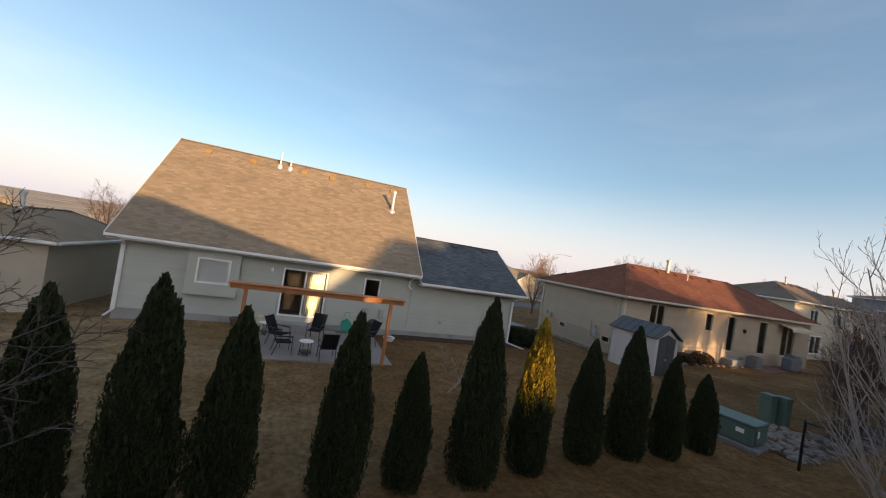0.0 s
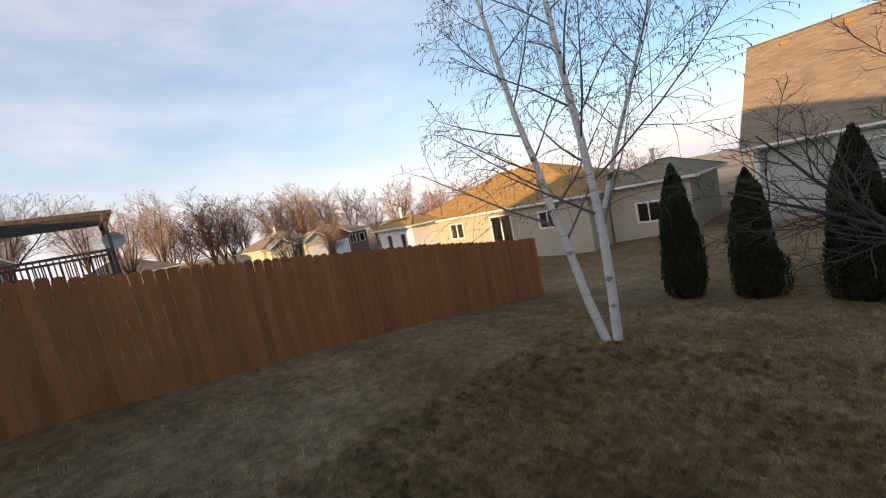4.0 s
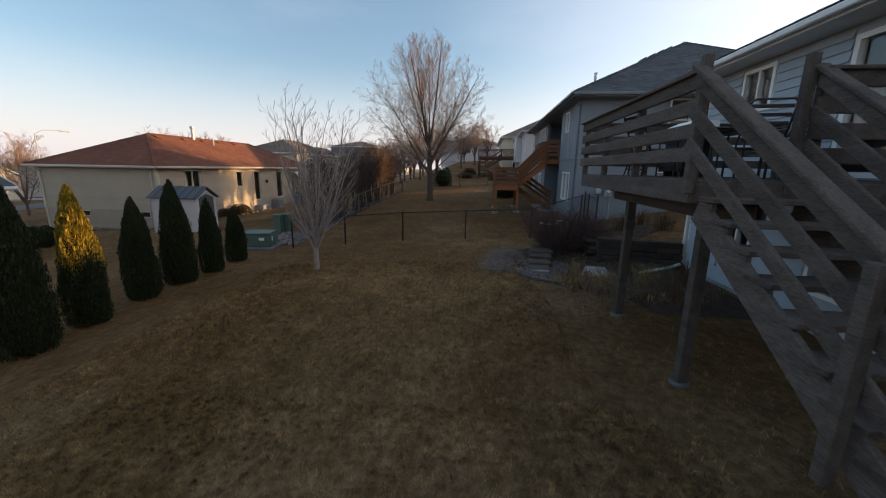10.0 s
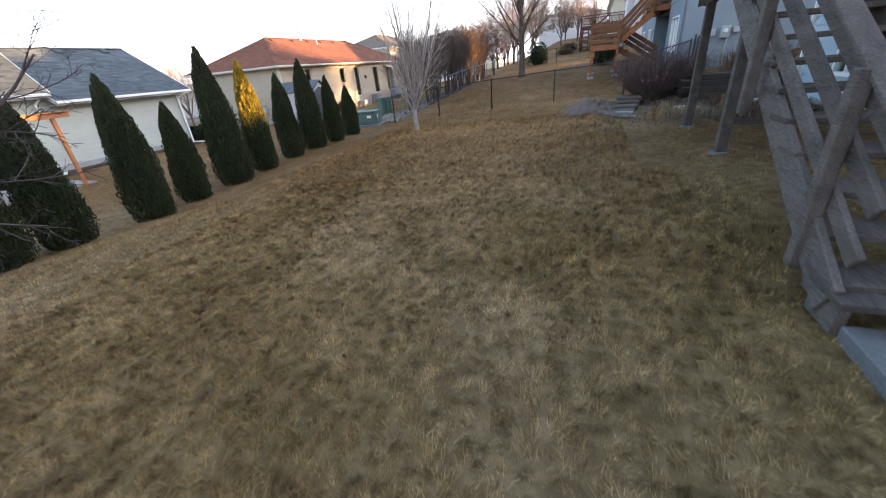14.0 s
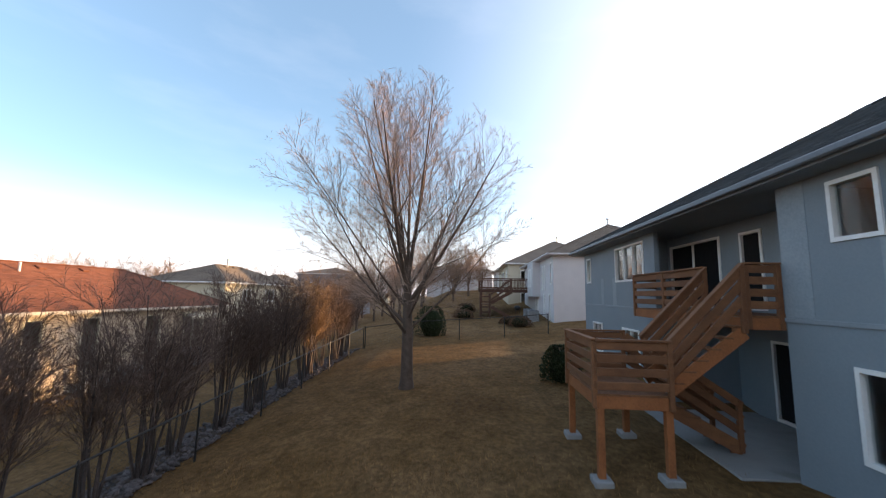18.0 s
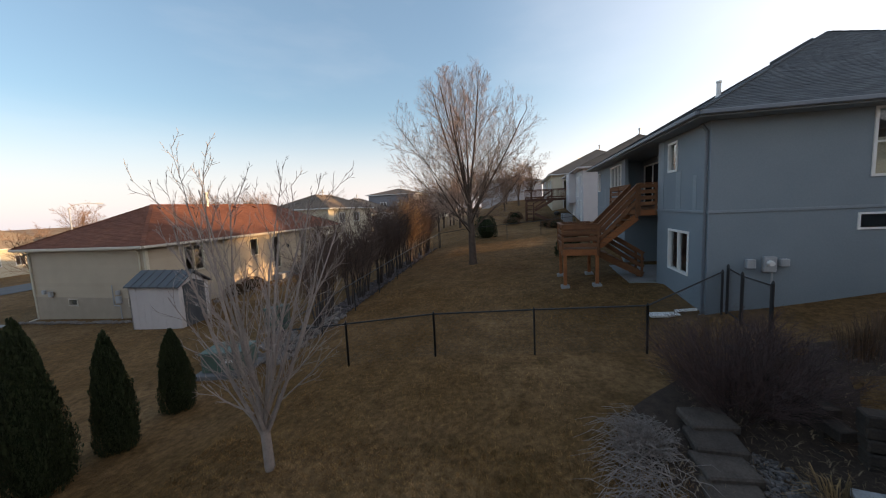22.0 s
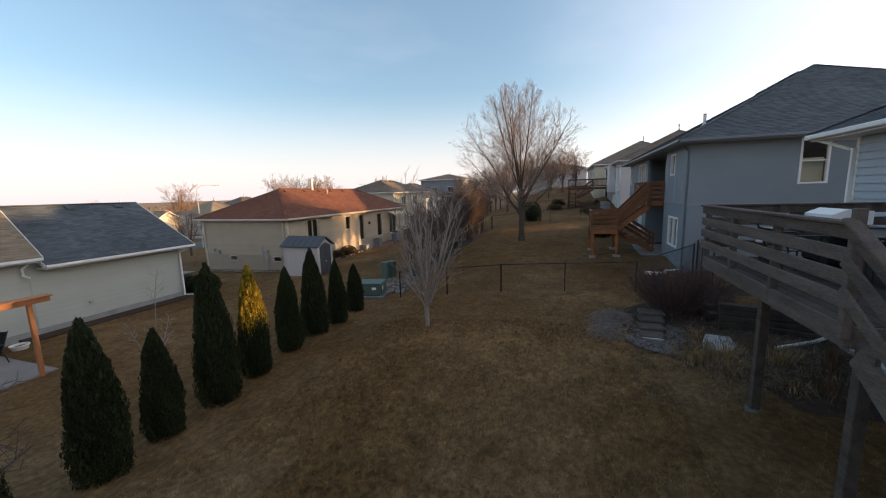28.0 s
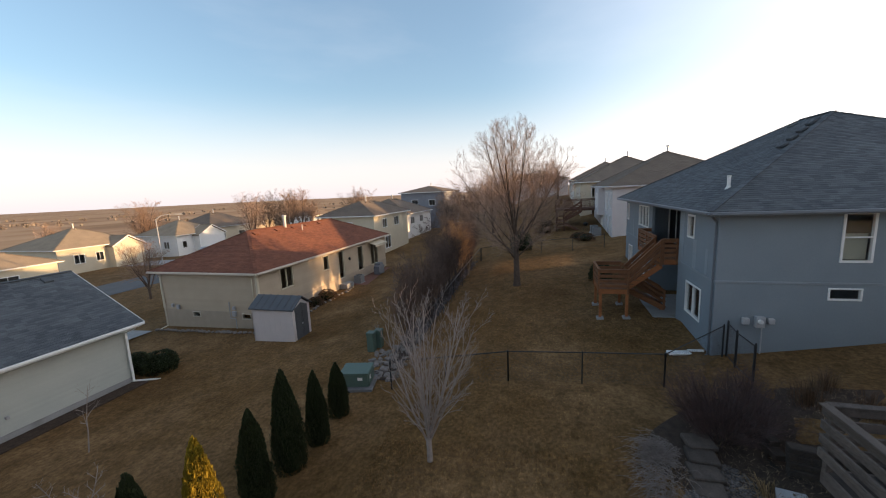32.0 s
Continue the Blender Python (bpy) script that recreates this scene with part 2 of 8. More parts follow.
def solid(name, m, mat, label, category, group="", kind="", smooth=False):
    """A thing of one mesh."""
    return tagged(new(name, m.mesh(name, mat, smooth)), label, category, group, kind)


# ---- materials ----
def mat(name, col, col2=None, rough=0.7, scale=3.0, fine=40.0, bump=0.0, bump_scale=None, metal=0.0, island=0.0, obj=0.0, stretch=(1, 1, 1), stain=None, stain_at=0.58, spec=0.5):
    """A surface of two tones mixed at a coarse and a fine scale, with relief; island and obj vary it from piece to piece; stain adds blotches of a third tone."""
    ma = bpy.data.materials.new(name)
    ma.use_nodes = True
    n, l = ma.node_tree.nodes, ma.node_tree.links
    bs = n["Principled BSDF"]
    bs.inputs["Roughness"].default_value = rough
    bs.inputs["Metallic"].default_value = metal
    bs.inputs["Specular IOR Level"].default_value = spec
    col2 = col2 or tuple(c * 0.72 for c in col)
    co = n.new("ShaderNodeTexCoord")
    mp = n.new("ShaderNodeMapping")
    mp.inputs["Scale"].default_value = stretch
    l.new(co.outputs["Object"], mp.inputs["Vector"])
    def noise_node(sc, detail=4.0):
        t = n.new("ShaderNodeTexNoise")
        t.inputs["Scale"].default_value = sc
        t.inputs["Detail"].default_value = detail
        l.new(mp.outputs["Vector"], t.inputs["Vector"])
        return t
    a, b = noise_node(scale), noise_node(fine, 3.0)
    add = n.new("ShaderNodeMath")
    add.operation = "ADD"
    l.new(a.outputs["Fac"], add.inputs[0])
    l.new(b.outputs["Fac"], add.inputs[1])
    rg = n.new("ShaderNodeMapRange")
    rg.inputs["From Min"].default_value, rg.inputs["From Max"].default_value = 0.72, 1.28
    l.new(add.outputs[0], rg.inputs["Value"])
    mx = n.new("ShaderNodeMixRGB")
    mx.inputs[1].default_value, mx.inputs[2].default_value = (*col2, 1), (*col, 1)
    l.new(rg.outputs[0], mx.inputs[0])
    last = mx.outputs[0]
    if stain:
        s = noise_node(scale * 0.6, 6.0)
        r2 = n.new("ShaderNodeMapRange")
        r2.inputs["From Min"].default_value, r2.inputs["From Max"].default_value = stain_at, stain_at + 0.1
        l.new(s.outputs["Fac"], r2.inputs["Value"])
        m2 = n.new("ShaderNodeMixRGB")
        m2.inputs[2].default_value = (*stain, 1)
        l.new(r2.outputs[0], m2.inputs[0])
        l.new(last, m2.inputs[1])
        last = m2.outputs[0]
    for amount, node, out in ((island, "ShaderNodeNewGeometry", "Random Per Island"), (obj, "ShaderNodeObjectInfo", "Random")):
        if amount:
            g = n.new(node)
            r3 = n.new("ShaderNodeMapRange")
            r3.inputs["To Min"].default_value, r3.inputs["To Max"].default_value = 1 - amount, 1 + amount
            l.new(g.outputs[out], r3.inputs["Value"])
            hs = n.new("ShaderNodeHueSaturation")
            l.new(r3.outputs[0], hs.inputs["Value"])
            l.new(last, hs.inputs["Color"])
            last = hs.outputs[0]
    l.new(last, bs.inputs["Base Color"])
    if bump:
        h = noise_node(bump_scale or fine, 5.0)
        bp = n.new("ShaderNodeBump")
        bp.inputs["Strength"].default_value = bump
        bp.inputs["Distance"].default_value = 0.02
        l.new(h.outputs["Fac"], bp.inputs["Height"])
        l.new(bp.outputs["Normal"], bs.inputs["Normal"])
    return ma


def glass_mat(name, tint=(0.9, 0.95, 0.95)):
    ma = bpy.data.materials.new(name)
    ma.use_nodes = True
    bs = ma.node_tree.nodes["Principled BSDF"]
    bs.inputs["Base Color"].default_value = (*tint, 1)
    bs.inputs["Roughness"].default_value = 0.02
    bs.inputs["Transmission Weight"].default_value = 1.0
    bs.inputs["IOR"].default_value = 1.5
    return ma


GLASS = glass_mat("window_glass")
SG_SIDING = mat("grey_green_vinyl", (0.40, 0.42, 0.375), (0.35, 0.37, 0.335), 0.55, 1.2, 30, 0.08, obj=0.03)
RH_SIDING = mat("tan_vinyl", (0.43, 0.345, 0.25), (0.38, 0.305, 0.22), 0.6, 1.0, 30, 0.06, obj=0.03)
TAN_BASE = mat("tan_painted_concrete", (0.40, 0.33, 0.255), (0.34, 0.28, 0.215), 0.85, 2.0, 60, 0.25)
GH_SIDING = mat("blue_grey_painted_panel", (0.205, 0.245, 0.275), (0.18, 0.218, 0.25), 0.7, 0.8, 25, 0.1)
GH_PATCH = mat("pale_repainted_patch", (0.27, 0.31, 0.335), (0.205, 0.245, 0.275), 0.7, 1.2, 25, 0.1)
GH_TRIM = mat("grey_weathered_trim", (0.235, 0.27, 0.30), (0.20, 0.235, 0.26), 0.7, 2, 30, 0.1)
OWN_SIDING = mat("pale_blue_lap_siding", (0.35, 0.405, 0.45), (0.31, 0.36, 0.405), 0.6, 1.5, 30, 0.1, obj=0.04)
WHITE = mat("white_trim_paint", (0.78, 0.78, 0.76), (0.70, 0.70, 0.68), 0.5, 2, 30, 0.05)
CREAM = mat("cream_vinyl", (0.56, 0.50, 0.38), (0.50, 0.45, 0.34), 0.6, 1.5, 30, 0.08, obj=0.03)
LH_CREAM = mat("greyish_cream_siding", (0.43, 0.39, 0.315), (0.37, 0.335, 0.27), 0.6, 1.5, 30, 0.08)
LILAC = mat("pale_grey_siding", (0.56, 0.54, 0.54), (0.50, 0.48, 0.49), 0.6, 1.5, 30, 0.08)
GUTTER = mat("white_gutter_metal", (0.72, 0.72, 0.70), (0.62, 0.62, 0.60), 0.45, 2, 20, 0.03)
GUTTER_TAN = mat("tan_gutter_metal", (0.58, 0.52, 0.42), (0.52, 0.46, 0.37), 0.45, 2, 20, 0.03)
GUTTER_GREY = mat("blue_grey_gutter_metal", (0.15, 0.17, 0.195), (0.12, 0.14, 0.16), 0.45, 2, 20, 0.03)
SHING_TAN = mat("tan_asphalt_shingle", (0.30, 0.235, 0.165), (0.22, 0.175, 0.125), 0.95, 0.7, 60, 0.5, 220, island=0.16, spec=0.2)
VENT_TAN = mat("pale_tan_vent", (0.42, 0.37, 0.29), (0.36, 0.32, 0.25), 0.7, 3, 30)
SHING_RED = mat("red_brown_asphalt_shingle", (0.21, 0.085, 0.05), (0.15, 0.06, 0.04), 0.95, 0.7, 60, 0.5, 220, island=0.16, spec=0.2)
SHING_GREY = mat("blue_grey_asphalt_shingle", (0.115, 0.13, 0.14), (0.075, 0.085, 0.095), 0.95, 0.6, 50, 0.5, 220, island=0.2, spec=0.2)
SHING_SAND = mat("golden_tan_shingle", (0.42, 0.265, 0.10), (0.31, 0.20, 0.08), 0.95, 0.7, 60, 0.5, 220, island=0.16, spec=0.2)
SHING_FAR = mat("brown_grey_shingle", (0.19, 0.15, 0.115), (0.14, 0.11, 0.09), 0.95, 0.8, 40, 0.4, spec=0.2)
DECK_WOOD = mat("weathered_grey_cedar", (0.142, 0.115, 0.099), (0.06, 0.049, 0.042), 0.85, 2.5, 30, 0.4, 60, obj=0.22, stretch=(0.6, 3, 3), stain=(0.10, 0.08, 0.065), spec=0.25)
# deck boards and joists, in a darker tone than the rails
DARK_DECK = mat("dark_deck_wood", (0.062, 0.052, 0.046), (0.03, 0.025, 0.022), 0.85, 2.5, 30, 0.4, 60, obj=0.22, spec=0.25)
STAIN_WOOD = mat("red_brown_stained_cedar", (0.22, 0.096, 0.042), (0.135, 0.057, 0.027), 0.7, 3, 35, 0.3, 60, obj=0.16, stretch=(1, 1, 2), spec=0.3)
STAIN_RED = mat("orange_red_stained_cedar", (0.34, 0.125, 0.045), (0.22, 0.08, 0.03), 0.7, 3, 35, 0.3, 60, obj=0.12, spec=0.3)
DARK_STAIN = mat("dark_red_brown_deck_stain", (0.125, 0.06, 0.038), (0.075, 0.036, 0.024), 0.75, 3, 35, 0.3, 60, obj=0.16, spec=0.3)
FENCE_WOOD = mat("rust_brown_stained_picket", (0.40, 0.165, 0.06), (0.29, 0.118, 0.045), 0.8, 2.5, 40, 0.35, 80, obj=0.16, stretch=(3, 3, 0.6), spec=0.25)
PERG_WOOD = mat("orange_stained_cedar", (0.42, 0.17, 0.06), (0.31, 0.12, 0.045), 0.65, 3, 35, 0.25, 60, obj=0.08)
TIMBER = mat("old_landscape_timber", (0.17, 0.125, 0.09), (0.10, 0.075, 0.056), 0.9, 4, 30, 0.5, 50, obj=0.2, spec=0.2)
BLACK_METAL = mat("black_coated_steel", (0.02, 0.02, 0.022), (0.014, 0.014, 0.016), 0.45, 4, 40, 0.05)
SLAB = mat("worn_dark_concrete", (0.155, 0.155, 0.155), (0.105, 0.105, 0.107), 0.9, 1.6, 45, 0.35, 90, stain=(0.085, 0.083, 0.08))
CONCRETE = mat("grey_concrete", (0.30, 0.30, 0.295), (0.24, 0.24, 0.235), 0.9, 1.6, 45, 0.35, 90, stain=(0.20, 0.20, 0.19))
PATIO = mat("pinkish_grey_patio_concrete", (0.27, 0.235, 0.215), (0.20, 0.175, 0.16), 0.9, 1.6, 45, 0.35, 90)
LITTER = mat("dead_stem_litter", (0.22, 0.165, 0.108), (0.125, 0.088, 0.058), 0.85, 3, 30, 0.0, island=0.45, spec=0.2)
PALE_STONE = mat("pale_worn_stone", (0.47, 0.475, 0.48), (0.32, 0.325, 0.33), 0.9, 3, 45, 0.5, 60, stain=(0.16, 0.15, 0.14), stain_at=0.56)
STONE = mat("pale_river_stone", (0.15, 0.135, 0.128), (0.07, 0.062, 0.058), 0.85, 6, 40, 0.4, island=0.6)
ROCK = mat("pale_limestone_rock", (0.22, 0.19, 0.17), (0.12, 0.105, 0.095), 0.9, 6, 40, 0.6, island=0.3)
STEP_STONE = mat("grey_brown_step_stone", (0.125, 0.10, 0.082), (0.07, 0.056, 0.047), 0.9, 4, 30, 0.5, 50, obj=0.3, spec=0.2)
MULCH = mat("dark_bark_mulch", (0.085, 0.06, 0.045), (0.045, 0.032, 0.025), 0.95, 5, 60, 0.9, 70, spec=0.15)
TBOX_GREEN = mat("utility_green_paint", (0.075, 0.125, 0.10), (0.06, 0.10, 0.082), 0.55, 2, 30, 0.05)
SHED_WALL = mat("pale_taupe_plastic", (0.55, 0.50, 0.48), (0.50, 0.455, 0.44), 0.55, 2, 30, 0.06)
SHED_DARK = mat("dark_grey_plastic", (0.075, 0.08, 0.085), (0.06, 0.064, 0.07), 0.55, 2, 30, 0.08)
BARK = mat("grey_brown_bark", (0.135, 0.098, 0.076), (0.075, 0.055, 0.044), 0.9, 6, 50, 0.7, 40, spec=0.2)
TWIG = mat("reddish_twig_bark", (0.36, 0.25, 0.19), (0.25, 0.175, 0.135), 0.85, 5, 30, 0.0, spec=0.25)
PALE_BARK = mat("pale_grey_bark", (0.36, 0.30, 0.265), (0.25, 0.205, 0.185), 0.9, 6, 50, 0.5, 40, spec=0.2)
DARK_BARK = mat("dark_plum_bark", (0.095, 0.075, 0.07), (0.06, 0.046, 0.044), 0.9, 6, 50, 0.5, 40, spec=0.2)
BIRCH = mat("white_birch_bark", (0.74, 0.71, 0.67), (0.60, 0.56, 0.52), 0.75, 4, 25, 0.3, 30, stretch=(1, 1, 4), stain=(0.10, 0.085, 0.075), stain_at=0.60)
# top of one arborvitae: sunlight on it is put into the golden tone
ARB_SUNLIT = mat("sunlit_golden_foliage", (0.30, 0.21, 0.018), (0.19, 0.14, 0.014), 0.7, 3, 20, 0.0, island=0.35, spec=0.3)
ARB = mat("arborvitae_foliage", (0.036, 0.045, 0.016), (0.018, 0.026, 0.01), 0.7, 3, 20, 0.0, island=0.3, spec=0.3)
# shade inside the shrubs, put into the dark colour of a solid core
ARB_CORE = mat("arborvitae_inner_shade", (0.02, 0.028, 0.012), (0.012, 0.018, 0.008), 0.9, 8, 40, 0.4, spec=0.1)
OLD_TIMBER = mat("blackened_wall_timber", (0.062, 0.05, 0.041), (0.036, 0.029, 0.025), 0.9, 4, 30, 0.5, 50, obj=0.2, spec=0.2)
DRY_GRASS = mat("straw_ornamental_grass", (0.36, 0.235, 0.115), (0.18, 0.115, 0.058), 0.8, 3, 30, 0.0, island=0.45, spec=0.2)
DRY_STEM = mat("brown_dead_stem", (0.16, 0.095, 0.055), (0.10, 0.06, 0.04), 0.85, 4, 30, 0.0, island=0.3, spec=0.2)
ROOM = mat("dark_room_plaster", (0.20, 0.18, 0.16), (0.17, 0.15, 0.135), 0.9, 1, 20)
DARK_FAB = mat("black_mesh_fabric", (0.013, 0.013, 0.014), (0.009, 0.009, 0.01), 0.85, 8, 120, 0.2, spec=0.2)
WHITE_PLASTIC = mat("white_plastic", (0.74, 0.74, 0.72), (0.68, 0.68, 0.66), 0.45, 2, 30, 0.03)
TEAL = mat("teal_plastic", (0.03, 0.32, 0.24), (0.02, 0.26, 0.19), 0.45, 3, 30, 0.03)
METER_GREY = mat("grey_metal_box", (0.38, 0.39, 0.40), (0.32, 0.33, 0.34), 0.45, 3, 30, 0.05)
VENT_METAL = mat("galvanised_vent_pipe", (0.62, 0.60, 0.57), (0.52, 0.50, 0.48), 0.4, 4, 40, 0.05, metal=0.4)
BLIND = mat("cream_vertical_blind", (0.72, 0.66, 0.50), (0.66, 0.60, 0.45), 0.7, 2, 20)
ASPHALT = mat("grey_asphalt_street", (0.10, 0.10, 0.10), (0.075, 0.075, 0.077), 0.9, 0.6, 40, 0.3, 90)
AC_GREY = mat("air_conditioner_grey", (0.22, 0.225, 0.23), (0.17, 0.175, 0.18), 0.5, 3, 30, 0.05)

# ---- lie of the land ----
def g(x, y):
    """Height of the ground."""
    x, y = np.asarray(x, float), np.asarray(y, float)
    z = np.interp(y, [-300, -60, -30, -12, -8.2, -6.2, -3, 2, 5, 12, 17.4, 30, 60, 120, 300, 3000], [4, 3, 2.4, 1.85, 1.5, 1.1, 0.92, 0.66, 0.42, 0.12, -0.1, -0.5, -1.8, -4.5, -7, -9])
    rise = np.interp(x, [-60, 13, 25, 40, 60, 90, 200, 3000], [0, 0, 0.8, 1.5, 3.0, 4.9, 6.5, 7])
    z = z + rise * np.interp(y, [3, 14, 3000], [1, 0.12, 0.0])
    t = np.clip((-5 - x) / 6.5, 0, 1.6)
    z = z + t * (0.15 - 0.09 * np.clip(y, -5, 8))
    z = z - 0.3 * np.exp(-((x - 8.0) / 1.7) ** 2) * np.clip((-4.6 - y) / 1.6, 0, 1) * np.clip((y + 9.5) / 1.5, 0, 1)
    # the swale along the arborvitae row
    z = z - np.interp(x, [-30, -14, -5, 1, 5, 10, 13.5], [0, 0.05, 0.16, 0.38, 0.22, 0.11, 0]) * np.interp(y, [1.5, 5.2, 8, 15], [0, 1, 0.8, 0])
    # raised bed behind the low retaining wall
    z = z + 0.22 * np.clip((x - 9.3) / 0.5, 0, 1) * np.clip((13.2 - x) / 1.2, 0, 1) * np.clip((-7.4 - y) / 0.5, 0, 1) * np.clip((y + 14) / 2, 0, 1)
    # the lawn climbs between the two houses
    z = z + np.interp(y, [-24, -16, -13, -11, -9], [1.2, 0.85, 0.36, 0.18, 0]) * np.interp(x, [8.8, 10.5, 15.5, 17.5], [0, 1, 1, 0])
    # level pad under the stained deck
    pad = np.clip((x - 18.2) / 0.6, 0, 1) * np.clip((24.6 - x) / 0.8, 0, 1) * np.clip((-6.1 - y) / 0.6, 0, 1) * np.clip((y + 11) / 0.8, 0, 1)
    z = z - pad * np.maximum(0, z - 1.56)
    # level ground along the house with the weathered deck
    flat = np.clip((9.1 - x) / 0.7, 0, 1) * np.clip((x + 14) / 4, 0, 1) * np.clip((-6.2 - y) / 0.8, 0, 1)
    z = z - flat * np.maximum(0, z - 1.1)
    near = np.clip(1 - np.maximum(np.abs(x - 2) - 12, 0) / 8, 0, 1)
    return z + near * (0.012 * np.sin(x * 1.3 + 0.7 * y) + 0.008 * np.sin(y * 1.9 - 0.4 * x))


def gz(x, y):
    return float(g(x, y))


def lawn_material(name="dormant_lawn", blades=False):
    ma = bpy.data.materials.new(name)
    ma.use_nodes = True
    n, l = ma.node_tree.nodes, ma.node_tree.links
    bs = n["Principled BSDF"]
    bs.inputs["Roughness"].default_value = 0.95
    bs.inputs["Specular IOR Level"].default_value = 0.15
    co = n.new("ShaderNodeTexCoord")
    def noise_node(sc, det=5.0, rough=0.6):
        t = n.new("ShaderNodeTexNoise")
        t.inputs["Scale"].default_value, t.inputs["Detail"].default_value, t.inputs["Roughness"].default_value = sc, det, rough
        l.new(co.outputs["Object"], t.inputs["Vector"])
        return t
    def ramp(src, stops):
        r = n.new("ShaderNodeValToRGB")
        e = r.color_ramp.elements
        e[0].position, e[0].color = stops[0][0], (*stops[0][1], 1)
        e[1].position, e[1].color = stops[-1][0], (*stops[-1][1], 1)
        for p, c in stops[1:-1]:
            k = e.new(p)
            k.color = (*c, 1)
        l.new(src, r.inputs["Fac"])
        return r.outputs[0]
    def mix(kind, f, a, b):
        m = n.new("ShaderNodeMixRGB")
        m.blend_type = kind
        if isinstance(f, float):
            m.inputs[0].default_value = f
        else:
            l.new(f, m.inputs[0])
        l.new(a, m.inputs[1])
        l.new(b, m.inputs[2])
        return m.outputs[0]
    big = ramp(noise_node(0.22, 4).outputs["Fac"], [(0.30, (0.135, 0.083, 0.036)), (0.44, (0.175, 0.115, 0.056)), (0.54, (0.20, 0.135, 0.075)), (0.68, (0.262, 0.182, 0.108))])
    mid = ramp(noise_node(1.6, 6).outputs["Fac"], [(0.3, (0.55, 0.55, 0.45)), (0.48, (0.85, 0.82, 0.77)), (0.7, (1.12, 1.12, 1.1))])
    fine = ramp(noise_node(38, 5, 0.7).outputs["Fac"], [(0.25, (0.35, 0.35, 0.33)), (0.5, (0.8, 0.8, 0.8)), (0.75, (1, 1, 1))])
    tuft = ramp(noise_node(7.5, 4, 0.6).outputs["Fac"], [(0.34, (0.72, 0.69, 0.64)), (0.5, (1.12, 1.1, 1.07)), (0.66, (1.55, 1.55, 1.55))])
    c = mix("MULTIPLY", 0.75, mix("MULTIPLY", 0.85, mix("MULTIPLY", 0.8, big, tuft), mid), fine)
    # open fields far off are paler, with distance haze put into the colour
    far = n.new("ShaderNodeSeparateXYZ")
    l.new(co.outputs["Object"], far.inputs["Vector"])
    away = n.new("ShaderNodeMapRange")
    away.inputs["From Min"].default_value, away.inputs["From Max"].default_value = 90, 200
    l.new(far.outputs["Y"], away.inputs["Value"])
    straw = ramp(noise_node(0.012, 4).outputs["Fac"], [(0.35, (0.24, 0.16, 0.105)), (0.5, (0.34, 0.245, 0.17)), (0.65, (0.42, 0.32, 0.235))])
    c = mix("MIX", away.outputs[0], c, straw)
    if blades:
        ge = n.new("ShaderNodeNewGeometry")
        tone = ramp(ge.outputs["Random Per Island"], [(0.0, (0.6, 0.62, 0.5)), (0.35, (1.15, 1.12, 1.04)), (1.0, (2.0, 1.98, 1.92))])
        c = mix("MULTIPLY", 1.0, mix("MULTIPLY", 0.9, mix("MULTIPLY", 0.75, big, mid), tuft), tone)
    # the yard is drier and paler towards one end
    dry = n.new("ShaderNodeSeparateXYZ")
    l.new(co.outputs["Object"], dry.inputs["Vector"])
    along = n.new("ShaderNodeMapRange")
    along.interpolation_type = "SMOOTHSTEP"
    along.inputs["From Min"].default_value, along.inputs["From Max"].default_value = 3.5, -3.0
    l.new(dry.outputs["X"], along.inputs["Value"])
    tone = n.new("ShaderNodeMixRGB")
    tone.inputs[1].default_value, tone.inputs[2].default_value = (0.97, 0.845, 0.68, 1), (1.38, 1.40, 1.36, 1)
    l.new(along.outputs[0], tone.inputs[0])
    tint = mix("MULTIPLY", 1.0, c, tone.outputs[0])
    l.new(tint, bs.inputs["Base Color"])
    bp = n.new("ShaderNodeBump")
    bp.inputs["Strength"].default_value, bp.inputs["Distance"].default_value = 0.9, 0.04
    l.new(noise_node(30, 6, 0.7).outputs["Fac"], bp.inputs["Height"])
    l.new(bp.outputs["Normal"], bs.inputs["Normal"])
    return ma


LAWN = lawn_material()


def steps(a, b, d):
    return list(np.arange(a, b, d))


def build_ground():
    xs = [-3000, -1500, -700, -350, -200, -120, -80, -55] + steps(-40, -14, 2) + steps(-14, 15, 0.4) + steps(15, 40, 1.0) + steps(40, 100, 4) + [100, 130, 180, 260, 400, 800, 1600, 3000]
    ys = [-3000, -1200, -500, -250, -130, -80, -55, -40, -30, -22, -16, -12] + steps(-10, 8, 0.4) + steps(8, 40, 1.5) + steps(40, 100, 5) + [100, 130, 180, 260, 400, 800, 1600, 3000]
    X, Y = np.meshgrid(xs, ys)
    Z = g(X, Y)
    v = np.stack([X, Y, Z], -1).reshape(-1, 3)
    nx, ny = len(xs), len(ys)
    f = [(j * nx + i, j * nx + i + 1, (j + 1) * nx + i + 1, (j + 1) * nx + i) for j in range(ny - 1) for i in range(nx - 1)]
    m = M()
    m.v, m.f = [tuple(p) for p in v.tolist()], f
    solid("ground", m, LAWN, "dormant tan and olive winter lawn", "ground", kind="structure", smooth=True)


build_ground()

# ---- house building kit ----
def fbox(m, axis, a0, a1, u0, u1, z0, z1, b=0.0):
    """A box on a facade: a along the facade's normal (axis x or y), u along the facade."""
    if axis == "y":
        return m.box(u0, u1, min(a0, a1), max(a0, a1), z0, z1, b)
    return m.box(min(a0, a1), max(a0, a1), u0, u1, z0, z1, b)


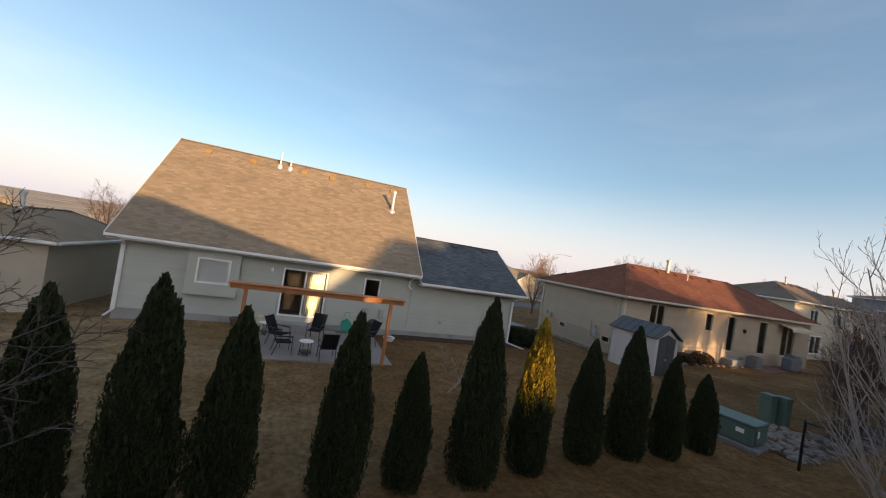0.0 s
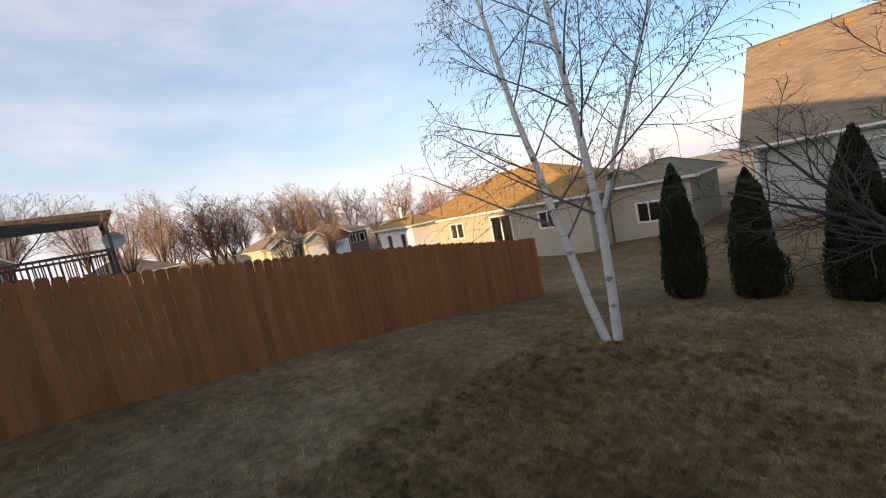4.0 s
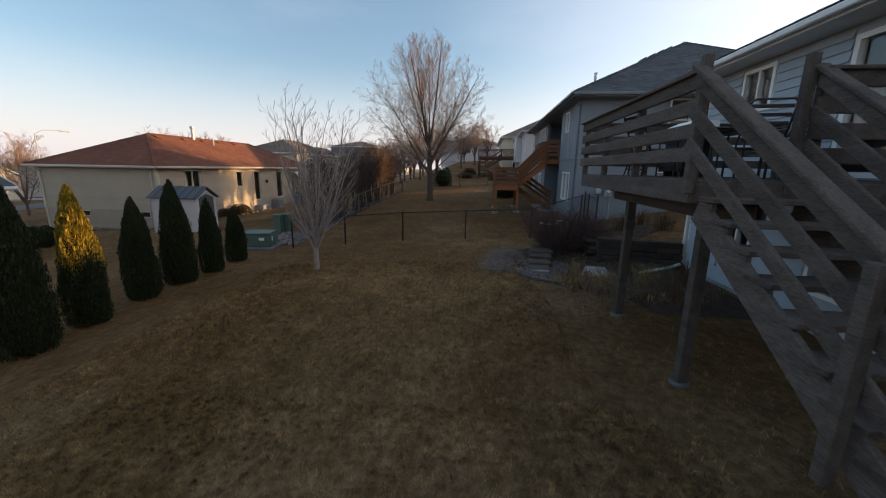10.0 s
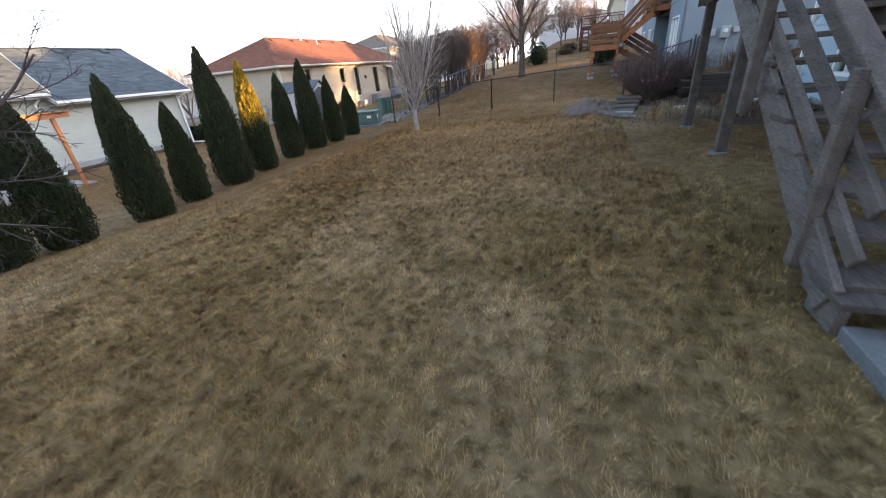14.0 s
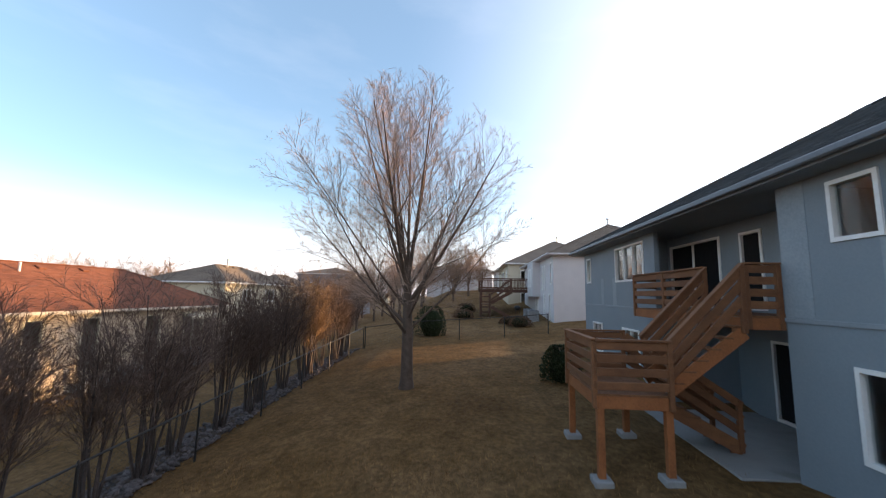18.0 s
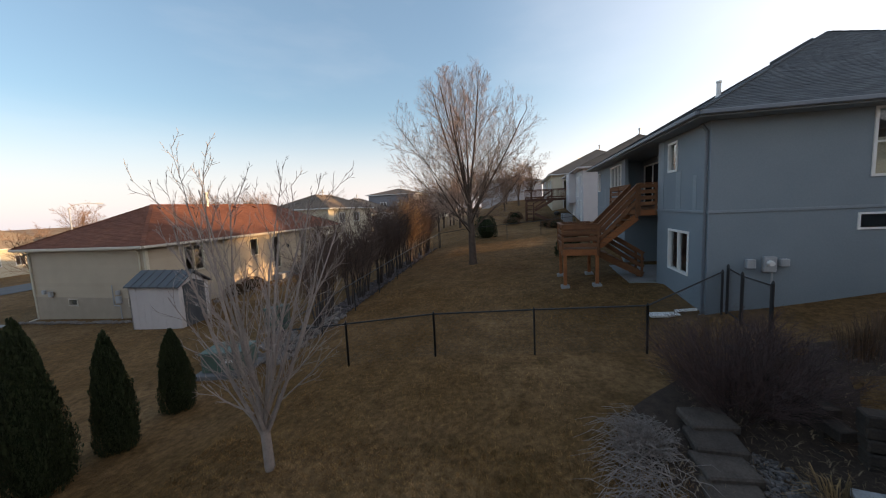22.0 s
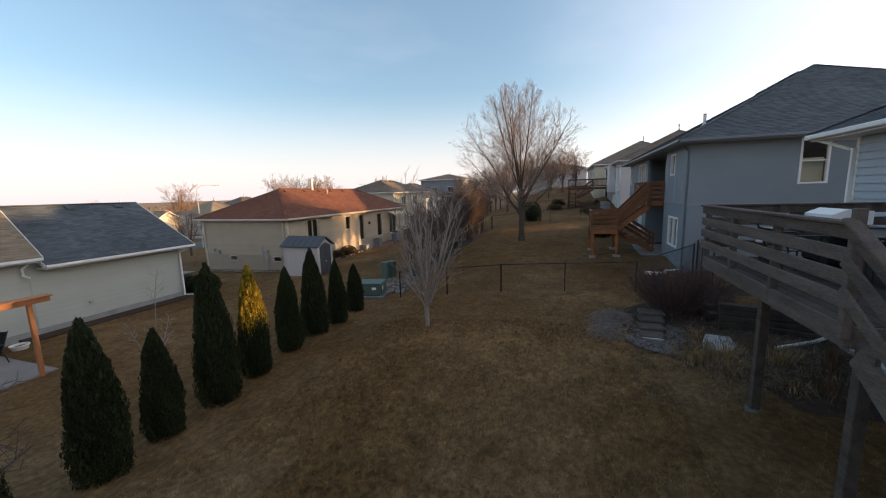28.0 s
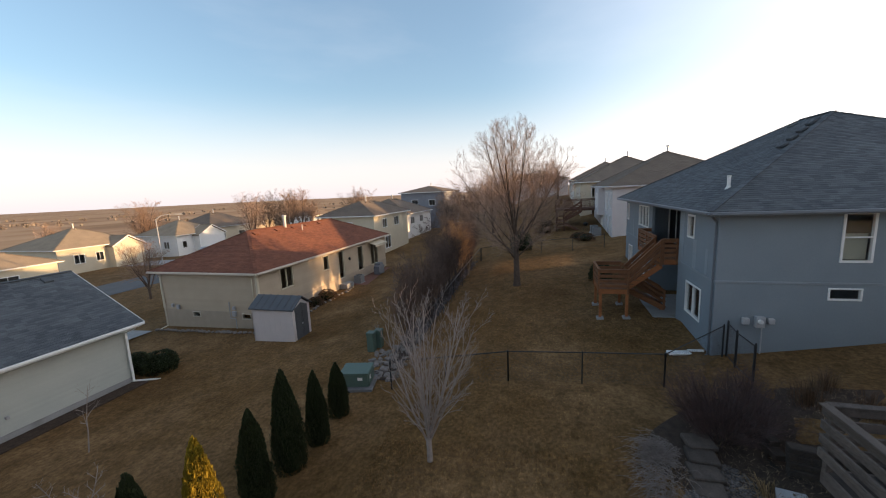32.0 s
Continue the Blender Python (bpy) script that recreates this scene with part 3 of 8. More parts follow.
def wall(parent, axis, plane, out, u0, u1, z0, z1, holes, mt, thick=0.15, name="wall"):
    a0, a1 = sorted((plane - out * thick, plane))
    return part(name, M().slab(axis, a0, a1, u0, u1, z0, z1, holes), mt, parent)


def siding(wall_ob, axis, plane, out, u0, u1, z0, z1, holes, mt, pitch):
    """Lapped boards, each one a piece."""
    n = max(1, round((z1 - z0) / pitch))
    h = (z1 - z0) / n
    for k in range(n):
        a, b = z0 + k * h, z0 + (k + 1) * h
        at = u0
        cut = sorted((x[0], x[1]) for x in holes if x[2] < b - 0.03 and x[3] > a + 0.03)
        runs = []
        for c0, c1 in cut:
            if c0 > at + 0.02:
                runs.append((at, c0))
            at = max(at, c1)
        if at < u1 - 0.02:
            runs.append((at, u1))
        for c, d in runs:
            pr = [(0.003, a), (0.003 + 0.17 * h + 0.006, a), (0.006, b), (0.003, b)]
            vs = [((u, plane + out * o, z) if axis == "y" else (plane + out * o, u, z)) for u in (c, d) for o, z in pr]
            m = M().add(vs, [(0, 1, 2, 3), (7, 6, 5, 4), (0, 4, 5, 1), (1, 5, 6, 2), (2, 6, 7, 3), (3, 7, 4, 0)])
            part("siding_board", m, mt, wall_ob)


def window(parent, axis, plane, out, u0, u1, z0, z1, panes=1, frame=None, bars=0, wide=0.07, name="window", sill=False, blind=None, label=""):
    """A window in its hole: frame with mullions, panes set back, an optional sill and blind."""
    frame = frame or WHITE
    o1, o0 = plane + out * 0.035, plane - out * 0.09
    w = part(name, M().ring(axis, min(o0, o1), max(o0, o1), u0, u1, z0, z1, wide), frame, parent, label)
    step = (u1 - u0 - 2 * wide) / panes
    for i in range(panes):
        a = u0 + wide + i * step
        if i:
            part("mullion", fbox(M(), axis, o0, plane + out * 0.02, a - 0.03, a + 0.03, z0 + wide, z1 - wide, 0.005), frame, w)
        p = part("pane", fbox(M(), axis, plane - out * 0.055, plane - out * 0.049, a, a + step, z0 + wide, z1 - wide), GLASS, w)
        p.visible_shadow = False
    for k in range(bars):
        z = z0 + (z1 - z0) * (k + 1) / (bars + 1)
        part("sash_rail", fbox(M(), axis, plane - out * 0.05, plane + out * 0.012, u0 + wide, u1 - wide, z - 0.025, z + 0.025, 0.005), frame, w)
    if sill:
        part("window_sill", fbox(M(), axis, o0, plane + out * 0.07, u0 - 0.04, u1 + 0.04, z0 - 0.05, z0, 0.006), frame, w)
    if blind:
        f0, f1 = blind
        bm_ = M()
        n = max(3, int((f1 - f0) * (u1 - u0) / 0.09))
        for i in range(n):
            a = u0 + wide + (u1 - u0 - 2 * wide) * (f0 + (f1 - f0) * i / n)
            fbox(bm_, axis, plane - out * 0.13, plane - out * (0.10 + 0.012 * (i % 2)), a + 0.004, a + (u1 - u0) * (f1 - f0) / n - 0.026, z0 + wide, z1 - wide)
        part("blind", bm_, BLIND, w, "cream vertical blind")
    return w


def shingles(roof_ob, pts, mt, seed, course=0.145, tab=0.31, lift=0.014):
    """Courses of tabs on a flat roof face; the first two points are the eave."""
    rng = np.random.default_rng(seed)
    P = [Vector(p) for p in pts]
    u = (P[1] - P[0]).normalized()
    nrm = u.cross(P[-1] - P[0]).normalized()
    if nrm.z < 0:
        nrm.negate()
    w = nrm.cross(u)
    if w.z < 0:
        w.negate()
    flat = [((p - P[0]).dot(u), (p - P[0]).dot(w)) for p in P]
    top = max(q[1] for q in flat)
    verts, faces = [], []
    n = int(top / course)
    for k in range(n + 1):
        v0, v1 = k * course, min((k + 1) * course, top)
        vm = (v0 + v1) / 2
        hit = []
        for (a, b), (c, d) in zip(flat, flat[1:] + flat[:1]):
            if (b - vm) * (d - vm) < 0:
                hit.append(a + (c - a) * (vm - b) / (d - b))
        if len(hit) < 2:
            continue
        lo, hi = min(hit), max(hit)
        cuts = [lo]
        x = lo + tab * rng.random()
        while x < hi - 0.08:
            cuts.append(x)
            x += tab * (0.8 + 0.4 * rng.random())
        cuts.append(hi)
        for a, b in zip(cuts[:-1], cuts[1:]):
            h = lift * (0.75 + 0.6 * rng.random())
            o = len(verts)
            for uu, vv, hh in ((a + 0.003, v0, 0.002), (b - 0.003, v0, 0.002), (a + 0.003, v0, h), (b - 0.003, v0, h), (b - 0.003, v1 + 0.01, 0.004), (a + 0.003, v1 + 0.01, 0.004)):
                q = P[0] + u * uu + w * vv + nrm * hh
                verts.append((q.x, q.y, q.z))
            faces += [(o, o + 1, o + 3, o + 2), (o + 2, o + 3, o + 4, o + 5)]
    m = M()
    m.v, m.f = verts, faces
    return part("shingles", m, mt, roof_ob, kind="stuff")


def hip_roof(parent, x0, x1, y0, y1, ze, slope, mt, soffit, gutter, clad="", gutters="nsew", seed=1, course=0.145, cap=True):
    """A hip roof over an eave rectangle, with fascia, gutters and, on the sides in clad, shingle courses."""
    w, d = x1 - x0, y1 - y0
    h = min(w, d) / 2 * slope
    if w >= d:
        r0, r1 = (x0 + d / 2, (y0 + y1) / 2, ze + h), (x1 - d / 2, (y0 + y1) / 2, ze + h)
    else:
        r0, r1 = ((x0 + x1) / 2, y0 + w / 2, ze + h), ((x0 + x1) / 2, y1 - w / 2, ze + h)
    c = [(x0, y0, ze), (x1, y0, ze), (x1, y1, ze), (x0, y1, ze)]
    m = M()
    if w >= d:
        m.add(c + [r0, r1], [(0, 1, 5, 4), (1, 2, 5), (2, 3, 4, 5), (3, 0, 4), (3, 2, 1, 0)])
        sides = {"s": [c[0], c[1], r1, r0], "e": [c[1], c[2], r1], "n": [c[2], c[3], r0, r1], "w": [c[3], c[0], r0]}
    else:
        m.add(c + [r0, r1], [(0, 1, 4), (1, 2, 5, 4), (2, 3, 5), (3, 0, 4, 5), (3, 2, 1, 0)])
        sides = {"s": [c[0], c[1], r0], "e": [c[1], c[2], r1, r0], "n": [c[2], c[3], r1], "w": [c[3], c[0], r0, r1]}
    roof = part("roof", m, mt, parent)
    part("soffit", M().box(x0 + 0.03, x1 - 0.03, y0 + 0.03, y1 - 0.03, ze - 0.17, ze - 0.004), soffit, roof)
    for s in clad:
        shingles(roof, sides[s], mt, seed + ord(s), course)
    gm = {"s": (x0, x1, y0 - 0.10, y0 + 0.02), "n": (x0, x1, y1 - 0.02, y1 + 0.10), "w": (x0 - 0.10, x0 + 0.02, y0, y1), "e": (x1 - 0.02, x1 + 0.10, y0, y1)}
    for s in gutters:
        a, b, cc, dd = gm[s]
        part("gutter", M().box(a, b, cc, dd, ze - 0.13, ze - 0.012, 0.02), gutter, roof)
    if cap:
        cm = M()
        cm.beam(Vector(r0) + Vector((0, 0, 0.01)), Vector(r1) + Vector((0, 0, 0.01)), 0.24, 0.05, 0.012)
        for p, q in ((c[0], r0), (c[3], r0 if w >= d else r1), (c[1], r1 if w >= d else r0), (c[2], r1)):
            k = int((Vector(q) - Vector(p)).length / 0.35)
            for i in range(k):
                a = Vector(p).lerp(Vector(q), i / k)
                b = Vector(p).lerp(Vector(q), (i + 1.15) / k)
                cm.beam(a + Vector((0, 0, 0.022)), b + Vector((0, 0, 0.008)), 0.2, 0.02)
        part("ridge_cap", cm, mt, roof)
    return roof, r0, r1


def gable_roof(parent, x0, x1, y0, y1, ze, slope, mt, trim, clad="", seed=1, along="x", gutters="", gutter=None, thick=0.16):
    """A gable roof with its ridge along x or y."""
    def P(u, v, z):
        return (u, v, z) if along == "x" else (v, u, z)
    if along == "y":
        x0, x1, y0, y1 = y0, y1, x0, x1
    ym, h = (y0 + y1) / 2, (y1 - y0) / 2 * slope
    m = M()
    prof = [(y0, ze), (ym, ze + h), (y1, ze), (y1, ze - thick), (ym, ze + h - thick), (y0, ze - thick)]
    m.prism([P(x0, v, z) for v, z in prof], Vector(P(x1 - x0, 0, 0)))
    roof = part("roof", m, mt, parent)
    for s, v in (("a", y0), ("b", y1)):
        if s in clad:
            shingles(roof, [P(x0, v, ze), P(x1, v, ze), P(x1, ym, ze + h), P(x0, ym, ze + h)], mt, seed)
        if s in gutters:
            lo, hi = (v - 0.11, v + 0.015) if s == "a" else (v - 0.015, v + 0.11)
            q = M()
            if along == "x":
                q.box(x0, x1, lo, hi, ze - 0.15, ze - 0.03, 0.02)
            else:
                q.box(lo, hi, x0, x1, ze - 0.15, ze - 0.03, 0.02)
            part("gutter", q, gutter or trim, roof)
    for u in (x0 - 0.012, x1 + 0.012):
        t = M()
        for v in (y0, y1):
            t.beam(P(u, v, ze - thick / 2), P(u, ym, ze + h - thick / 2), 0.025, thick + 0.02)
        part("rake_board", t, trim, roof)
    part("ridge_cap", M().beam(P(x0, ym, ze + h + 0.012), P(x1, ym, ze + h + 0.012), 0.24, 0.05, 0.012), mt, roof)
    return roof


def downspout(parent, x, y, z1, z0, dx, dy, mt, foot=0.8):
    m = M()
    m.box(x - 0.035, x + 0.035, y - 0.03, y + 0.03, z0 + 0.12, z1 - 0.25, 0.006)
    m.beam((x, y, z1 - 0.26), (x + dx * 0.45, y + dy * 0.45, z1 - 0.08), 0.07, 0.06, 0.006)
    m.beam((x, y, z0 + 0.14), (x + dx * foot, y + dy * foot, z0 + 0.05), 0.07, 0.06, 0.006)
    return part("downspout", m, mt, parent)


def roof_vent(parent, x, y, z, slope_y, mt, name="roof_vent"):
    """A low box vent on a slope that falls towards y of that sign."""
    m = M()
    t = Matrix.Translation((x, y, z + 0.05)) @ Matrix.Rotation(math.atan(slope_y), 4, "X")
    m.chamfer(0.17, 0.17, 0.055, 0.02, t)
    return part(name, m, VENT_TAN if mt is SHING_TAN else mt, parent)


# ---- the grey-green house behind the yard ----
def grey_green_house():
    h = thing("house", (2, 17.4, -0.1), "grey-green vinyl-sided house with a steep tan shingle roof", "house")
    zb = -0.35
    door, win, small = (-1.08, 0.9, 0.42, 2.62), (-4.4, -3.15, 1.55, 2.62), (2.62, 3.42, 1.65, 2.62)
    body = (-7.1, 5.0)
    w = wall(h, "y", 17.35, -1, -7.1, 11.1, zb, 2.95, [door, small, win], SG_SIDING)
    siding(w, "y", 17.35, -1, -7.1, 5.0, 0.2, 2.98, [(-1.18, 1.0, 0.42, 2.72), (2.54, 3.5, 1.57, 2.7), (-4.75, -2.8, 1.05, 2.98)], SG_SIDING, 0.105)
    siding(w, "y", 17.35, -1, 5.06, 11.06, 0.0, 2.62, [], SG_SIDING, 0.105)
    part("foundation", M().box(-7.08, 11.08, 17.3, 17.36, zb, 0.2), CONCRETE, h)
    part("corner_board", M().box(-7.13, -7.03, 17.3, 17.39, 0.0, 2.95, 0.006), WHITE, w)
    part("corner_board", M().box(11.03, 11.14, 17.3, 17.39, 0.0, 2.62, 0.006), WHITE, w)
    wall(h, "x", -7.1, -1, 17.35, 29.0, zb, 2.95, [], SG_SIDING)
    wall(h, "x", 11.1, 1, 17.35, 24.6, zb, 2.62, [], SG_SIDING)
    wall(h, "y", 29.0, 1, -7.1, 5.0, zb, 2.95, [], SG_SIDING)
    wall(h, "y", 24.6, 1, 5.0, 11.1, zb, 2.62, [], SG_SIDING)
    for x, s in ((-7.1, -1), (5.0, 1)):
        part("gable_wall", M().prism([(x - s * 0.1, 17.35, 2.9), (x - s * 0.1, 29.0, 2.9), (x - s * 0.1, 23.18, 7.9)], (s * 0.1, 0, 0)), SG_SIDING, h)
    part("gable_wall", M().prism([(11.0, 17.35, 2.6), (11.0, 24.6, 2.6), (11.0, 20.98, 4.6)], (0.1, 0, 0)), SG_SIDING, h)
    r = gable_roof(h, -7.5, 5.3, 16.78, 29.58, 3.15, 0.80, SHING_TAN, GUTTER, "a", 3, gutters="a", gutter=GUTTER)
    r2 = gable_roof(h, 5.32, 11.55, 16.75, 25.2, 2.82, 0.55, SHING_GREY, GUTTER, "ab", 4, gutters="a", gutter=GUTTER)
    part("soffit", M().box(-7.45, 5.25, 16.83, 17.36, 2.93, 2.98), GUTTER, r)
    part("soffit", M().box(5.35, 11.5, 16.8, 17.36, 2.6, 2.65), GUTTER, r2)
    # vents along the ridge, a flue and two small pipes
    for x in (-6.0, -3.8, -1.1, 0.55, 2.7, 4.3):
        roof_vent(r, x, 22.55, 3.15 + (22.55 - 16.78) * 0.8, 0.8, SHING_SAND)
    for x in (8.3, 10.4):
        roof_vent(r2, x, 20.6, 2.82 + (20.6 - 16.75) * 0.55, 0.55, SHING_GREY)
    fz = 3.15 + (20.9 - 16.78) * 0.8
    part("flue_pipe", M().lathe((4.1, 20.9, fz - 0.15), [(0.09, 0), (0.09, 1.15), (0.13, 1.17), (0.13, 1.3), (0.03, 1.36)], 14), VENT_METAL, r, "pale galvanised flue pipe")
    part("flue_flashing", M().lathe((4.1, 20.9, fz - 0.2), [(0.24, 0), (0.22, 0.12), (0.1, 0.3)], 14), VENT_METAL, r)
    for x, hh in ((-2.4, 0.75), (-1.85, 0.35)):
        part("vent_pipe", M().lathe((x, 22.6, 3.15 + (22.6 - 16.78) * 0.8 - 0.15), [(0.16, 0), (0.13, 0.28), (0.045, 0.36), (0.045, 0.3 + hh)], 12), VENT_METAL, r)
    downspout(h, -6.98, 17.22, 2.98, 0.0, 0, -1, GUTTER)
    downspout(h, 11.0, 17.22, 2.66, -0.1, 0.5, -0.85, GUTTER, 1.1)
    downspout(h, 4.85, 17.22, 2.98, 2.3, 0.3, -0.4, GUTTER, 0.4)
    # bay bump with the square window
    bay = part("bay", M().slab("y", 17.05, 17.3, -4.75, -2.8, 1.05, 2.9, [(-4.4, -3.15, 1.55, 2.62)]), SG_SIDING, h)
    window(h, "y", 17.05, -1, -4.4, -3.15, 1.55, 2.62, 1, WHITE, blind=None)
    part("bay_shade", M().box(-4.33, -3.22, 17.10, 17.12, 1.62, 2.55), WHITE, bay)
    window(h, "y", 17.35, -1, *door, panes=2, name="patio_door", blind=(0.5, 0.98), label="white-framed sliding patio door with vertical blinds")
    window(h, "y", 17.35, -1, *small, panes=1)
    part("door_step", M().box(-1.0, 0.9, 16.7, 17.34, -0.1, 0.2, 0.02), CONCRETE, h)
    lamp = M().lathe((-1.55, 17.28, 2.35), [(0.05, 0), (0.07, 0.04), (0.06, 0.16), (0.02, 0.2)], 10)
    part("wall_lamp", lamp, WHITE_PLASTIC, h)
    for x in (2.75, 3.55):
        part("meter_box", M().box(x, x + 0.24, 17.2, 17.34, 0.75, 1.15, 0.02), METER_GREY, h)
    part("spigot", M().box(6.8, 6.92, 17.22, 17.34, 0.75, 0.87, 0.02), METER_GREY, h)
    part("room", M().box(-7.0, 11.0, 21.0, 21.1, -0.1, 2.5), ROOM, h)
    # planting strip along the wall
    solid("planting_bed", M().box(4.4, 11.2, 16.55, 17.33, -0.3, -0.02), MULCH, "dark mulch strip along the house wall", "flower bed", kind="structure")


grey_green_house()


# ---- the tan house with the red-brown roof ----
def red_roof_house():
    h = thing("house", (27, 20, -0.4), "tan single-storey house with a red-brown hip roof", "house")
    zb, ze = -0.7, 3.72
    x0, x1, y0, y1 = 18.05, 37.4, 16.1, 24.15
    west_w = [(16.8, 17.5, 0.56, 0.96), (20.95, 21.6, 0.54, 0.94)]
    wins = [(20.15, 21.5, 1.95, 3.46), (25.3, 26.1, 2.15, 3.38), (27.6, 28.5, 0.9, 3.36), (31.05, 32.1, 0.9, 3.3), (33.8, 35.5, 0.9, 3.25)]
    w = wall(h, "y", y0, -1, x0, x1, zb, ze - 0.15, wins, RH_SIDING)
    siding(w, "y", y0, -1, x0 + 0.06, x1, 1.02, ze - 0.17, [(a - 0.06, b + 0.06, c - 0.06, d + 0.06) for a, b, c, d in wins], RH_SIDING, 0.2)
    ww = wall(h, "x", x0, -1, y0 + 0.15, y1, zb, ze - 0.15, west_w, RH_SIDING)
    siding(ww, "x", x0, -1, y0 + 0.06, y1 - 0.06, 1.02, ze - 0.17, [], RH_SIDING, 0.2)
    for u0, u1, c, d in west_w:
        window(h, "x", x0 - 0.05, -1, u0, u1, c, d, 1, GUTTER_TAN, wide=0.05, name="basement_window")
    fm = M().slab("x", x0 - 0.05, x0 - 0.002, y0 - 0.05, y1, zb, 1.02, west_w)
    part("foundation", fm, TAN_BASE, h, "painted tan foundation wall")
    fm2 = M().slab("y", y0 - 0.05, y0 - 0.002, x0, x1, zb, 1.02, wins)
    part("foundation", fm2, TAN_BASE, h, "painted tan foundation wall")
    part("corner_board", M().box(x0 - 0.04, x0 + 0.12, y0 - 0.04, y0 + 0.12, 1.02, ze - 0.17, 0.008), CREAM, w)
    part("corner_board", M().box(x0 - 0.04, x0 + 0.08, y1 - 0.1, y1 + 0.04, 1.02, ze - 0.17, 0.008), CREAM, ww)
    wall(h, "y", y1, 1, x0, x1, zb, ze - 0.15, [], RH_SIDING)
    wall(h, "x", x1, 1, y0, y1, zb, ze - 0.15, [], RH_SIDING)
    roof, r0, r1 = hip_roof(h, x0 - 0.45, x1 + 0.45, y0 - 0.45, y1 + 0.45, ze, 0.49, SHING_RED, GUTTER_TAN, GUTTER_TAN, "sw", "swn", 11)
    for i, a in enumerate(wins):
        window(h, "y", y0, -1, *a, panes=2 if i in (0, 4) else 1, name="window" if i < 2 else "patio_door", frame=CREAM, bars=0)
    for x in (22.2, 24.6, 26.6, 28.4, 30.5):
        roof_vent(roof, x, r0[1] - 0.55, r0[2] - 0.27, 0.49, SHING_RED)
    part("flue_pipe", M().lathe((26.0, r0[1] - 0.2, r0[2] - 0.2), [(0.13, 0), (0.13, 0.9), (0.18, 0.92), (0.18, 1.06), (0.05, 1.1)], 14), VENT_METAL, roof, "pale round flue pipe with a cap")
    part("vent_pipe", M().lathe((27.2, r0[1] - 1.0, r0[2] - 0.55), [(0.05, 0), (0.05, 0.5)], 10), VENT_METAL, roof)
    downspout(h, x0 - 0.06, y0 + 0.35, ze - 0.1, -0.3, -0.3, 0, CREAM, 0.4)
    downspout(h, x0 - 0.06, y1 - 0.15, ze - 0.1, -0.35, -0.6, 0, GUTTER_TAN, 1.1)
    part("room", M().box(x0 + 0.2, x1 - 0.2, 19.9, 20.0, zb, ze - 0.3), ROOM, h)
    # gas and power meters on the end wall
    for y, z, s in ((17.9, 0.75, 0.36), (17.95, 1.2, 0.22), (22.6, 1.05, 0.3), (23.1, 1.2, 0.22)):
        part("meter_box", M().box(x0 - 0.2, x0 - 0.06, y, y + s * 0.8, z, z + s, 0.02), METER_GREY, h)
    part("meter_pipe", M().pipe([(x0 - 0.12, 18.0, -0.3), (x0 - 0.12, 18.0, 0.6), (x0 - 0.12, 18.4, 0.62), (x0 - 0.12, 18.4, 1.7)], 0.025), METER_GREY, h)
    # step under the patio door, wall lamp
    part("door_step", M().box(27.4, 28.7, y0 - 0.75, y0 - 0.06, -0.2, 0.5, 0.02), CONCRETE, h, "grey concrete door step")
    part("wall_lamp", M().lathe((29.35, y0 - 0.12, 2.3), [(0.03, 0), (0.09, 0.05), (0.11, 0.22), (0.03, 0.3)], 10), BLACK_METAL, h)
    # awning over the far door
    aw = M()
    for i in range(14):
        a = 33.3 + i * 0.2
        aw.add([(a, 16.08, 3.35), (a + 0.2, 16.08, 3.35), (a + 0.2, 15.2, 3.1), (a, 15.2, 3.1), (a, 15.2, 2.95), (a + 0.2, 15.2, 2.95), (a + 0.1, 15.2, 2.88)], [(0, 1, 2, 3), (3, 2, 5, 6, 4)])
    part("awning", aw, CREAM, h, "cream striped awning with a scalloped edge")


red_roof_house()


# ---- the blue-grey two-storey house ----
GX0, GX1, GY = 14.85, 30.9, -7.55


